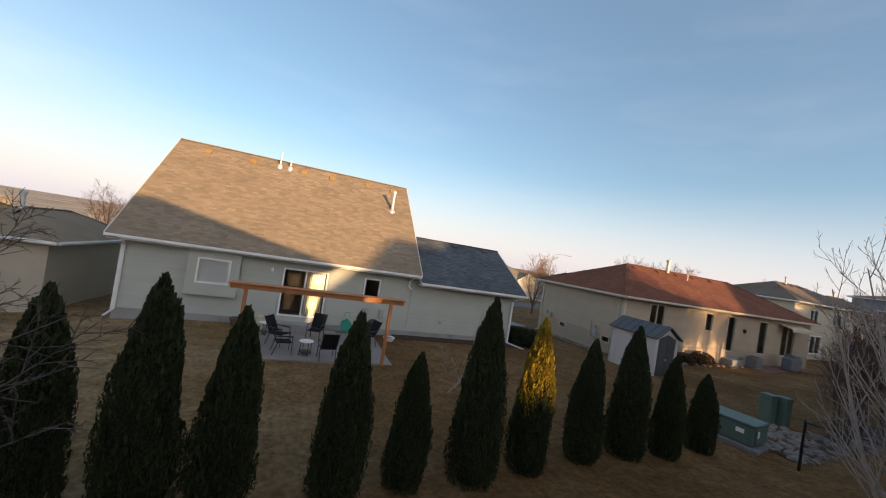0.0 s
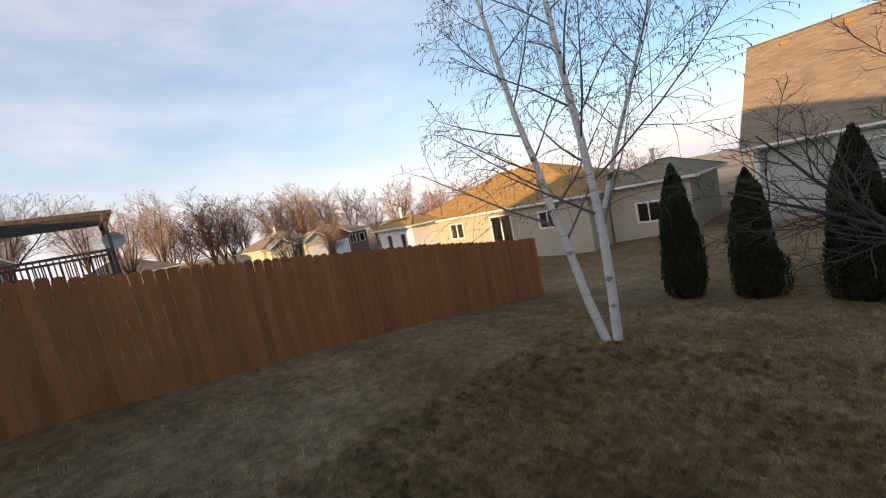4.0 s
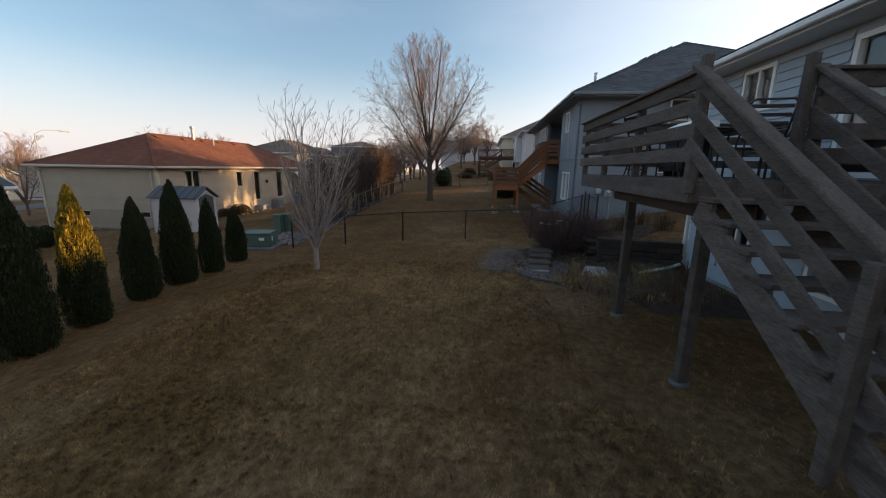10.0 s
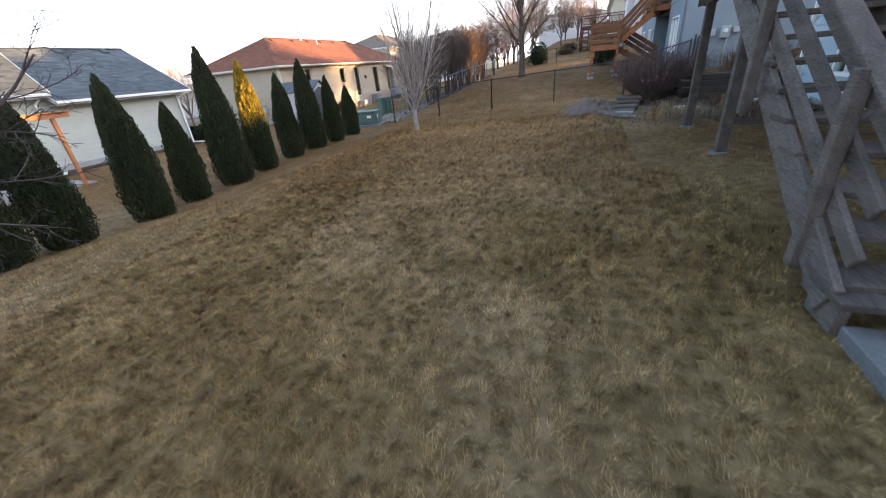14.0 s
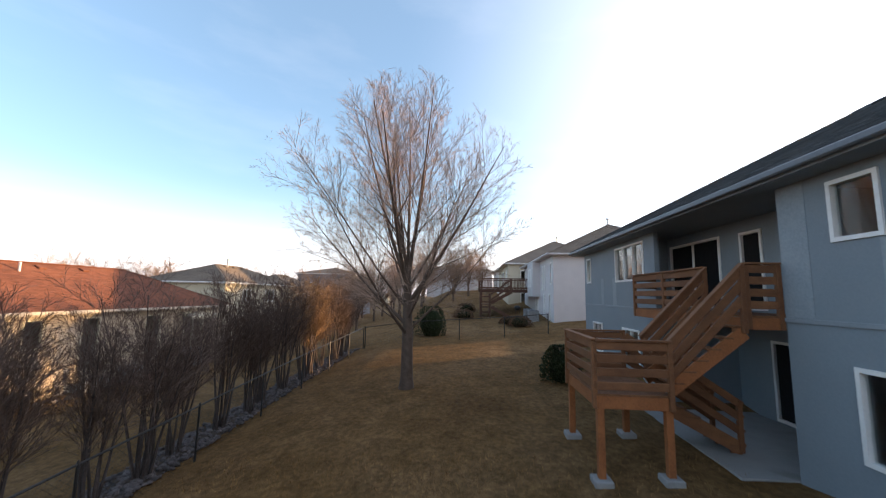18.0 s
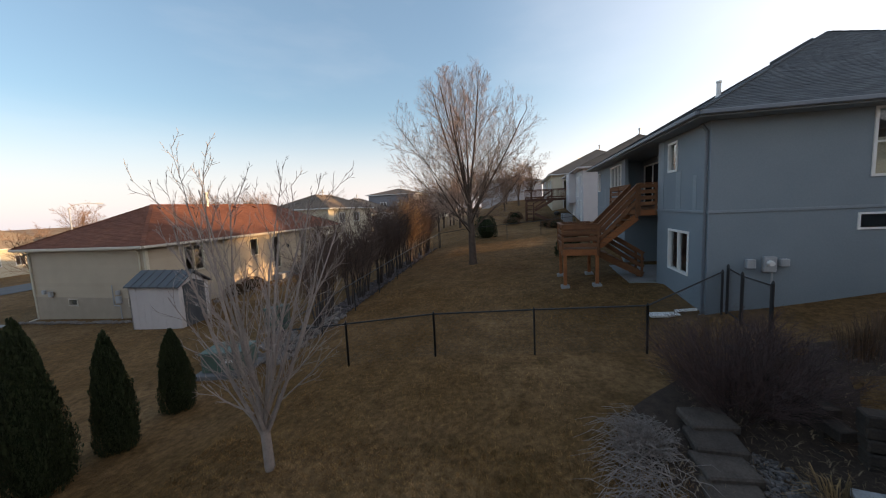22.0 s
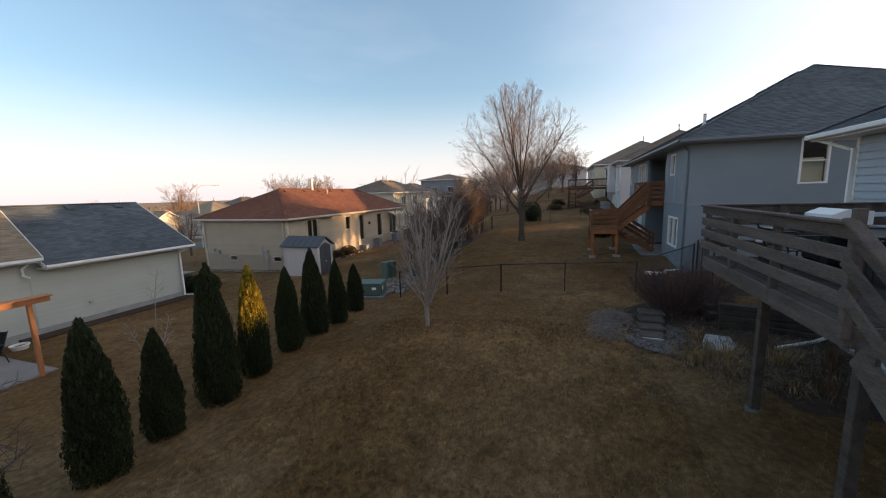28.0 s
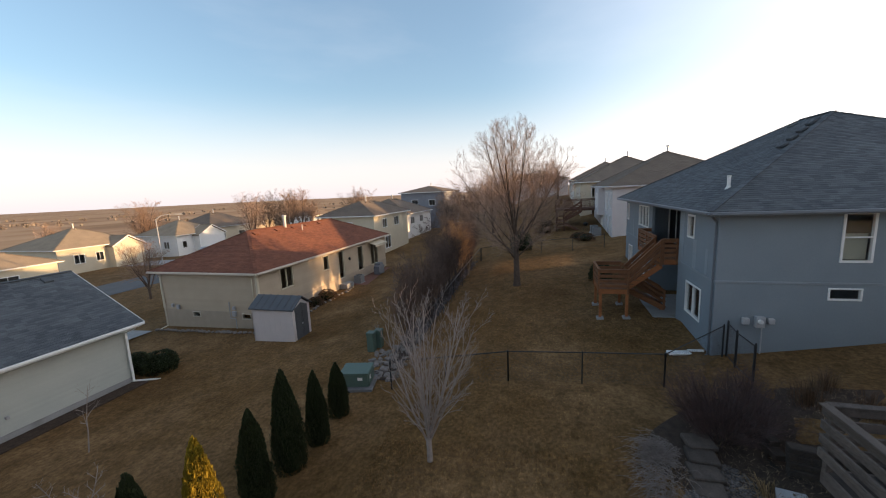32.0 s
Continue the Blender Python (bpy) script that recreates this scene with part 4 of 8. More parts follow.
def blue_grey_house():
    h = thing("house", (22, -12, 1.3), "blue-grey two-storey house with a dark shingle hip roof", "house")
    zb, zt = 0.9, 6.92
    uw, lw = (17.08, 17.87, 5.72, 6.72), (16.05, 17.72, 2.39, 3.79)
    t3, s1 = (24.42, 26.87, 5.38, 6.72), (29.9, 30.5, 5.45, 6.65)
    b1, b2 = (24.96, 26.4, 2.35, 3.66), (28.55, 29.75, 2.35, 3.66)
    wall(h, "y", GY, 1, GX0, 18.9, zb, zt, [uw, lw], GH_SIDING)
    wall(h, "y", GY, 1, 23.7, GX1, zb, zt, [t3, s1, b1, b2], GH_SIDING)
    up, sm = (-12.05, -11.15, 5.17, 6.9), (-11.9, -10.95, 3.83, 4.27)
    wall(h, "x", GX0, -1, -21.5, GY - 0.15, zb, zt, [up, sm], GH_SIDING)
    # recess behind the upper deck
    d1, d2, d3 = (22.66, 25.3, 4.52, 6.6), (21.1, 21.86, 4.52, 6.55), (20.6, 22.4, 1.62, 3.7)
    wall(h, "y", -8.9, 1, 18.9, 25.5, 4.2, zt, [d1, d2], GH_SIDING)
    part("porch_floor", M().box(18.9, 25.5, -8.88, -7.72, 4.4, 4.47, 0.005), STAIN_WOOD, h, "stained porch floor")
    part("porch_ceiling", M().box(18.9, 25.5, -8.88, -7.56, 6.94, 6.99), GH_TRIM, h)
    wall(h, "y", -9.9, 1, 18.9, 23.7, zb, 4.2, [d3], GH_SIDING)
    part("soffit", M().box(18.9, 25.5, -9.9, -7.72, 4.2, 4.25), GH_TRIM, h)
    wall(h, "x", 18.9, 1, -9.9, GY - 0.15, zb, zt, [], GH_SIDING)
    wall(h, "x", 23.7, -1, -9.9, GY - 0.15, zb, 4.2, [], GH_SIDING)
    wall(h, "x", 25.5, -1, -8.9, GY - 0.15, 4.2, zt, [], GH_SIDING)
    wall(h, "x", GX1, 1, -21.5, GY - 0.15, zb, zt, [], GH_SIDING)
    wall(h, "y", -21.5, -1, GX0, GX1, zb, zt, [], GH_SIDING)
    part("room", M().box(15.1, 30.7, -13.1, -13.0, 1.0, 6.6), ROOM, h)
    part("storey_floor", M().box(15.1, 30.7, -13.0, -9.06, 4.26, 4.4), ROOM, h)
    # flashing joint between the storeys, vertical battens
    part("belt_trim", M().box(GX0 - 0.03, 18.9, GY, GY + 0.03, 4.38, 4.46, 0.005), GH_TRIM, h)
    part("belt_trim", M().box(23.7, GX1, GY, GY + 0.03, 4.38, 4.46, 0.005), GH_TRIM, h)
    part("belt_trim", M().box(GX0 - 0.03, GX0, -21.5, GY, 4.38, 4.46, 0.005), GH_TRIM, h)
    for x, w, z1 in ((16.97, 0.2, 5.7), (15.75, 0.12, 5.5), (27.05, 0.18, 5.55), (28.4, 0.16, 5.6)):
        part("patched_panel", M().box(x - w, x + w, GY, GY + 0.008, 4.47, z1), GH_PATCH, h, "paler repainted wall panel")
    part("patched_panel", M().box(18.3, 18.88, GY, GY + 0.01, 4.47, zt - 0.02), GH_PATCH, h, "paler repainted wall panel")
    for a, n in ((uw, 1), (lw, 2), (t3, 3), (s1, 1), (b1, 2), (b2, 2)):
        window(h, "y", GY, 1, *a, panes=n, label="white-framed window")
    window(h, "x", GX0, -1, *up, panes=1, bars=1, label="white-framed sash window")
    window(h, "x", GX0, -1, *sm, panes=1, wide=0.05)
    part("window_shade", M().box(GX0 + 0.17, GX0 + 0.19, -11.97, -11.23, 5.25, 6.15), CREAM, h, "yellowish window shade")
    for a, n, y in ((d1, 2, -8.9), (d2, 1, -8.9), (d3, 2, -9.9)):
        window(h, "y", y, 1, *a, panes=n, name="sliding_door", wide=0.07, label="white-framed sliding door behind dark insect screens")
        for i in range(n):
            s = (a[1] - a[0] - 0.14) / n
            part("insect_screen", M().box(a[0] + 0.08 + s * i, a[0] + 0.06 + s * (i + 1), y - 0.03, y - 0.026, a[2] + 0.075, a[3] - 0.075), DARK_FAB, h, "black insect screen")
    roof, r0, r1 = hip_roof(h, 14.2, 31.45, -22.0, -7.0, 7.06, 0.535, SHING_GREY, GH_TRIM, GUTTER_GREY, "nw", "nw", 21)
    for x in (21.7, 23.3):
        roof_vent(roof, x, r0[1] + 0.7, r0[2] - 0.38, -0.535, SHING_GREY)
    for k in range(4):
        t = 0.62 + 0.09 * k
        roof_vent(roof, 14.2 + (r0[0] - 14.2) * t + 0.25, -7.0 + (r0[1] + 7.0) * t + 0.3, 7.06 + (r0[2] - 7.06) * t - 0.1, -0.535, SHING_GREY)
    part("vent_pipe", M().lathe((16.48, -8.41, 7.06 + 1.41 * 0.535 - 0.1), [(0.14, 0), (0.06, 0.2), (0.06, 0.53), (0.075, 0.54), (0.075, 0.59)], 10), GUTTER, roof)
    downspout(h, GX0 + 0.12, GY + 0.05, 6.9, 1.35, -0.15, 0.35, GUTTER_GREY, 0.5)
    part("downspout_extension", M().beam((GX0 + 0.15, GY + 0.15, 1.62), (15.25, -6.9, gz(15.25, -6.9) + 0.1), 0.09, 0.07, 0.008), GUTTER, h)
    part("splash_block", M().chamfer(0.42, 0.16, 0.045, 0.02, Matrix.Translation((15.2, -6.6, gz(15.2, -6.6) + 0.05)) @ Matrix.Rotation(radians(98), 4, "Z")), WHITE, h, "white concrete splash block")
    # meters on the end wall
    for y, z, a, b in ((-8.85, 2.75, 0.3, 0.42), (-8.45, 2.85, 0.22, 0.25), (-9.25, 2.9, 0.2, 0.2)):
        part("meter_box", M().box(GX0 - 0.16, GX0 - 0.005, y - a, y, z, z + b, 0.02), METER_GREY, h)
    part("meter_dial", M().tube((GX0 - 0.16, -8.98, 3.0), (GX0 - 0.27, -8.98, 3.0), 0.08, 0.07, 14), WHITE_PLASTIC, h)
    part("conduit", M().pipe([(GX0 - 0.05, -9.1, 1.3), (GX0 - 0.05, -9.1, 2.8)], 0.025), METER_GREY, h)


blue_grey_house()


def flight(parent, top, way, side, width, drop, run, n, mt, tread=0.035, string=None):
    """Open stairs down from the edge at top: stringers on both sides and n treads."""
    top, way, side = Vector(top), Vector(way), Vector(side)
    r, d = drop / (n + 1), run / n
    for s in (0.03, width - 0.03):
        o = top + side * s
        a, b = o + Vector((0, 0, -r - 0.1)), o + way * run + Vector((0, 0, -drop + 0.08))
        part("stringer", M().beam(a, b, 0.05, 0.26, 0.008), string or mt, parent)
        for i in range(n):
            c = o + way * (d * (i + 0.05)) + Vector((0, 0, -r * (i + 1) - 0.09))
            part("tread_bracket", M().beam(c, c + way * d * 0.85, 0.045, 0.12), mt, parent)
    for i in range(n):
        c = top + way * (d * i) + Vector((0, 0, -r * (i + 1)))
        m = M().beam(c + side * width / 2 + way * -0.02, c + side * width / 2 + way * (d + 0.01), width, tread, 0.006)
        part("tread", m, mt, parent)


def slope_rail(parent, p, q, heights, mt, w=0.045, h=0.135, posts=(), post=0.09, cap=True):
    """Rail boards from p to q at heights above the line, with posts at shares of the way."""
    p, q = Vector(p), Vector(q)
    for i, z in enumerate(heights):
        up = Vector((0, 0, z))
        part("rail_board", M().beam(p + up, q + up, w, h, 0.008), mt, parent)
    for t, z0, z1 in posts:
        c = p.lerp(q, t)
        part("post", M().box(c.x - post / 2, c.x + post / 2, c.y - post / 2, c.y + post / 2, c.z + z0, c.z + z1, 0.008), mt, parent)


def rear_deck():
    """The stained deck with its landing and switched-back stairs at the blue-grey house."""
    d = thing("deck_stairs", (20.0, -4.7, 1.4), "red-brown stained wooden deck with a landing and two flights", "deck")
    W = STAIN_WOOD
    zf, zl = 4.48, 2.98
    xw, xm, xe, yn = 18.95, 20.0, 23.6, -6.85
    # upper platform
    for i in range(7):
        y = yn - 0.19 * i
        x1 = xe
        part("deck_board", M().box(xw, x1, y - 0.18, y, zf - 0.035, zf, 0.005), W, d)
    for a in ((xw, xe, yn - 0.02, yn + 0.02), (xw - 0.02, xw + 0.02, -7.53, yn - 0.025), (xe - 0.02, xe + 0.02, -7.53, yn - 0.025)):
        part("rim_joist", M().box(*a, zf - 0.26, zf - 0.04, 0.006), STAIN_RED, d)
    hs = (0.2, 0.43, 0.66, 0.88)
    def rail(p, q, z, heights, posts, cap=True):
        slope_rail(d, (*p, z), (*q, z), heights, W, h=0.15, posts=posts)
        if cap:
            part("rail_cap", M().beam((*p, z + 0.985), (*q, z + 0.985), 0.13, 0.04, 0.008), W, d)
    rail((xm + 0.05, yn), (xe, yn), zf, hs, ((0.01, -0.26, 0.96), (0.5, -0.26, 0.96), (0.99, -0.26, 0.96)))
    rail((xe, yn), (xe, -7.52), zf, hs, ())
    rail((xw, yn - 0.05), (xw, -7.54), zf, hs, ((0.03, -0.26, 0.96), (0.94, -0.26, 0.96)))
    # upper flight and landing
    ys, yl, xl = -5.45, -4.08, 20.95
    flight(d, (xw, yn, zf), (0, 1, 0), (1, 0, 0), xm - xw, zf - zl, ys - yn, 6, W, string=STAIN_RED)
    for x in (xw - 0.03, xm + 0.03):
        a, b = (x, yn, zf), (x, ys, zl)
        slope_rail(d, a, b, (0.34, 0.62, 0.88), W, h=0.15, posts=((0.02, -0.3, 0.97),))
        part("rail_cap", M().beam((x, yn, zf + 0.985), (x, ys + 0.05, zl + 0.96), 0.13, 0.04, 0.008), W, d)
    for i in range(7):
        part("deck_board", M().box(xw - 0.08, xl, ys + 0.196 * i, ys + 0.188 + 0.196 * i, zl - 0.035, zl, 0.005), W, d)
    x0 = xw - 0.08
    for a in ((x0, xl, yl - 0.04, yl), (x0, xl, ys, ys + 0.04), (x0, x0 + 0.04, ys + 0.045, yl - 0.045), (xl - 0.04, xl, ys + 0.045, yl - 0.045)):
        part("rim_joist", M().box(*a, zl - 0.27, zl - 0.04, 0.006), STAIN_RED, d)
    hl = (0.15, 0.4, 0.65, 0.88)
    rail((x0, yl + 0.02), (xl, yl + 0.02), zl, hl, ((0.03, -0.27, 0.96), (0.97, -0.27, 0.96)))
    rail((x0 - 0.02, yl), (x0 - 0.02, ys), zl, hl, ((0.97, -0.27, 0.96),))
    rail((xl + 0.02, yl), (xl + 0.02, ys), zl, hl, ((0.97, -0.27, 0.96),))
    for x in (x0 + 0.07, xl - 0.07):
        for y in (yl - 0.07, ys + 0.07):
            z = gz(x, y)
            part("post", M().box(x - 0.065, x + 0.065, y - 0.065, y + 0.065, z, zl - 0.04, 0.008), STAIN_RED, d)
            part("footing", M().box(x - 0.17, x + 0.17, y - 0.17, y + 0.17, z - 0.1, z + 0.1, 0.02), CONCRETE, d, "grey concrete footing")
    # lower flight under the upper one
    zg = 1.6
    flight(d, (xm + 0.02, ys, zl), (0, -1, 0), (1, 0, 0), 0.95, zl - zg, 1.95, 7, W)
    for x in (xm + 0.02, xl - 0.02):
        a, b = (x, ys, zl), (x, ys - 1.95, zg + 0.1)
        slope_rail(d, a, b, (0.32, 0.6, 0.88), W, h=0.15, posts=((0.97, -0.1, 0.93),))


rear_deck()
ps = thing("patio", (21, -8.3, 1.5), "grey concrete patio slab under the deck", "patio", kind="structure")
for i in range(3):
    part("slab", M().box(18.95 + 1.42 * i, 20.36 + 1.42 * i, -9.85, -6.6, 1.0, 1.60, 0.01), CONCRETE, ps)


# ---- the pale lap-sided house with the weathered deck ----
def own_house():
    h = thing("house", (0, -12, 1.6), "pale blue lap-sided house beside the weathered deck", "house")
    zb, ze, y, x1, x0 = 0.7, 6.42, -9.4, 8.6, -9.0
    up, lo = (6.3, 7.29, 5.2, 6.14), (6.1, 7.12, 1.74, 2.7)
    d1 = (2.35, 4.62, 3.82, 6.08)
    l2 = (2.6, 4.6, 1.75, 3.1)
    holes = [up, lo, d1, l2]
    w = wall(h, "y", y, 1, x0, x1, zb, ze - 0.17, holes, OWN_SIDING)
    siding(w, "y", y, 1, -4.5, x1 - 0.08, 1.2, ze - 0.18, [(a - 0.05, b + 0.05, c - 0.05, e + 0.05) for a, b, c, e in holes], OWN_SIDING, 0.18)
    part("corner_board", M().box(x1 - 0.09, x1 + 0.03, y - 0.1, y + 0.03, 1.2, ze - 0.18, 0.006), WHITE, w)
    for a, n in ((up, 2), (lo, 2), (l2, 2)):
        window(h, "y", y, 1, *a, panes=n, sill=False, wide=0.08)
    window(h, "y", y, 1, *d1, panes=2, name="sliding_door", wide=0.09, blind=(0.02, 0.5))
    we = wall(h, "x", x1, 1, -19.0, y - 0.15, zb, ze - 0.17, [], OWN_SIDING)
    wall(h, "x", x0, -1, -19.0, y - 0.15, zb, ze - 0.17, [], OWN_SIDING)
    wall(h, "y", -19.0, -1, x0, x1, zb, ze - 0.17, [], OWN_SIDING)
    hip_roof(h, x0 - 0.45, 9.35, -19.9, -8.78, ze, 0.5, SHING_GREY, GUTTER, GUTTER, "ne", "ne", 31)
    part("room", M().box(x0 + 0.3, x1 - 0.3, -12.1, -12.0, 0.8, 6.0), ROOM, h)
    part("storey_floor", M().box(x0 + 0.3, x1 - 0.3, -12.0, -9.65, 3.55, 3.75), ROOM, h)
    part("foundation", M().box(x0, x1, y, y + 0.02, 0.7, 1.2), CONCRETE, h)
    m = M()
    m.beam((9.2, -8.85, 6.3), (8.66, -9.28, 5.98), 0.08, 0.07, 0.006)
    m.box(8.56, 8.64, -9.36, -9.28, 1.42, 6.0, 0.006)
    part("downspout", m, GUTTER, h)
    part("downspout_extension", M().pipe([(8.6, -9.32, 1.5), (8.5, -9.25, 1.26), (8.25, -8.85, 1.19), (7.65, -7.8, 1.16)], 0.045, 10), GUTTER, h)


own_house()

# ---- weathered deck and its stairs ----
def own_deck():
    d = thing("deck", (3.9, -6.8, 1.1), "weathered grey wooden deck with horizontal rail boards", "deck")
    W = DECK_WOOD
    x0, x1, y0, y1, zf = 1.4, 5.58, -9.34, -5.55, 3.79
    n = 27
    for i in range(n):
        y = y1 - (y1 - y0) * (i + 1) / n
        part("deck_board", M().box(x0, x1 - 0.02, y + 0.006, y + (y1 - y0) / n, zf - 0.036, zf, 0.005), DARK_DECK, d)
    part("rim_joist", M().box(x0 - 0.04, x1 + 0.02, y1 - 0.002, y1 + 0.04, zf - 0.235, zf - 0.005, 0.006), W, d)
    part("rim_joist", M().box(x1 - 0.02, x1 + 0.02, y0, y1 - 0.004, zf - 0.235, zf - 0.005, 0.006), W, d)
    part("rim_joist", M().box(x0 - 0.04, x0, y0, y1 - 0.004, zf - 0.235, zf - 0.005, 0.006), W, d)
    for i in range(10):
        x = x0 + 0.25 + i * 0.44
        part("joist", M().box(x, x + 0.04, y0, y1 - 0.01, zf - 0.235, zf - 0.04), DARK_DECK, d)
    for y in (-6.13, -6.22):
        part("beam", M().box(x0 - 0.1, 5.3, y - 0.02, y + 0.02, zf - 0.47, zf - 0.238, 0.006), W, d)
    for x in (4.52, 2.15):
        z = gz(x, -6.17)
        part("post", M().box(x - 0.07, x + 0.07, -6.245, -6.105, z - 0.02, zf - 0.46, 0.01), W, d)
        part("footing", M().lathe((x, -6.175, z - 0.15), [(0.13, 0), (0.13, 0.18), (0.115, 0.2)], 14), SLAB, d, "grey concrete footing")
    # rails: four boards, the topmost capped
    hs = (0.245, 0.47, 0.70, 0.93)
    def rail(p, q, posts):
        for z in hs:
            part("rail_board", M().beam((p[0], p[1], zf + z), (q[0], q[1], zf + z), 0.04, 0.148, 0.008), W, d)
        part("rail_cap", M().beam((p[0], p[1], zf + 1.015), (q[0], q[1], zf + 1.015), 0.13, 0.035, 0.008), W, d)
        for t in posts:
            x, y = p[0] + (q[0] - p[0]) * t, p[1] + (q[1] - p[1]) * t
            s = -0.065 if abs(p[1] - q[1]) < 0.1 else 0
            u = 0 if abs(p[1] - q[1]) < 0.1 else (-0.065 if p[0] > 4 else 0.065)
            part("post", M().box(x - 0.045 + u, x + 0.045 + u, y - 0.045 + s, y + 0.045 + s, zf - 0.2, zf + 0.995, 0.008), W, d)
    rail((x0 - 0.05, y1 + 0.06), (x1 + 0.08, y1 + 0.06), (0.02, 0.36, 0.68, 0.975))
    rail((x1 + 0.06, y1 + 0.03), (x1 + 0.06, y0), (0.32, 0.64, 0.97))
    rail((x0 - 0.06, -6.5), (x0 - 0.06, y0), (0.03, 0.5, 0.97))
    # stairs down along the house
    top, foot = Vector((x0 - 0.04, -5.8, zf)), Vector((-2.34, -5.8, 1.16))
    st = thing("deck_stairs", (-2.2, -6.4, 1.12), "weathered grey open wooden stairs with board rails", "stairs")
    run = top.x - foot.x
    flight(st, (top.x, -6.55, zf), (-1, 0, 0), (0, 1, 0), 0.95, zf - 1.16, run, 13, W, 0.045)
    part("tread", M().box(foot.x - 0.16, foot.x + 0.2, -6.74, -5.6, 1.28, 1.33, 0.006), W, st, "wide bottom tread")
    for y in (-6.56, -5.66):
        part("tread_block", M().box(foot.x - 0.1, foot.x + 0.2, y - 0.03, y + 0.03, 1.08, 1.28), W, st)
    for y, ye, s in ((-5.44, -5.7, 1), (-6.49, -6.68, -1)):
        a, b = Vector((x0 - 0.02, y, zf + 0.06)), Vector((-2.3, ye, 1.18))
        for z in (0.30, 0.60, 0.90):
            part("rail_board", M().beam(a + Vector((0, 0, z)), b + Vector((0, 0, z)), 0.04, 0.118, 0.008), W, st)
        part("rail_cap", M().beam(a + Vector((0, 0, 1.0)), b + Vector((-0.05, 0, 0.99)), 0.13, 0.04, 0.008), W, st)
        for t, lo, hi in ((0.0, -0.2, 1.1), (0.53, -0.35, 0.99), (0.895, -0.2, 1.03)):
            c = a.lerp(b, t)
            yy = c.y + s * (0.07 if t else -0.07)
            part("post", M().box(c.x - 0.043, c.x + 0.043, yy - 0.043, yy + 0.043, c.z + lo, c.z + hi, 0.008), W, st)


own_deck()
ps = thing("patio", (-5, -6.8, 1.1), "grey concrete slab at the foot of the stairs", "patio", kind="structure")
for i in range(4):
    x = -2.45 - 1.75 * i
    part("slab", M().box(x - 1.74, x, -9.36, -5.66, 0.85, 1.165 - 0.004 * i, 0.012), SLAB, ps)


# ---- black chain-link fence ----
def chain_fence(name, pts, height, spacing, mesh=True, label="black chain-link fence with steel posts", diamond=0.075):
    """Posts, top rails and wire between the points."""
    f = thing(name, (pts[0][0], pts[0][1], gz(*pts[0])), label, "fence")
    wire = M()
    for (xa, ya), (xb, yb) in zip(pts[:-1], pts[1:]):
        L = math.hypot(xb - xa, yb - ya)
        n = max(1, round(L / spacing))
        P = [(xa + (xb - xa) * i / n, ya + (yb - ya) * i / n) for i in range(n + 1)]
        for i, (x, y) in enumerate(P):
            z = gz(x, y)
            r = 0.032 if i in (0, n) else 0.024
            part("post", M().lathe((x, y, z - 0.1), [(r, 0), (r, height + 0.1), (r * 1.15, height + 0.11), (r * 0.4, height + 0.17)], 8), BLACK_METAL, f)
        for (x, y), (u, v) in zip(P[:-1], P[1:]):
            a, b = Vector((x, y, gz(x, y) + height)), Vector((u, v, gz(u, v) + height))
            part("top_rail", M().tube(a, b, 0.021, 0.021, 8), BLACK_METAL, f)
            if mesh:
                k = max(2, int((b - a).length / diamond))
                hgt = Vector((0, 0, height - 0.04))
                lean = height / (b - a).length
                for s in (1, -1):
                    for j in range(-int(k * lean) - 1, k + 1):
                        t0, t1 = j / k, j / k + lean
                        lo, hi = max(t0, 0), min(t1, 1)
                        if hi - lo < 0.005:
                            continue
                        z0, z1 = (lo - t0) / lean, (hi - t0) / lean
                        if s < 0:
                            z0, z1 = 1 - z0, 1 - z1
                        wire.tube(a.lerp(b, lo) - hgt * (1 - z0), a.lerp(b, hi) - hgt * (1 - z1), 0.0018, 0.0018, 3, False)
    if mesh:
        part("chain_link", wire, BLACK_METAL, f, kind="stuff")
    return f


chain_fence("chain_link_fence", [(12.0, 4.5), (12.3, 2.3), (12.88, -0.06), (12.9, -5.47), (14.7, -7.88)], 1.22, 3.4)
chain_fence("chain_link_fence", [(12.0, 4.5), (33.4, 4.5)], 1.22, 2.6, diamond=0.12)
chain_fence("chain_link_fence", [(33.4, 4.4), (35.4, -6.6)], 1.22, 2.6, diamond=0.2)
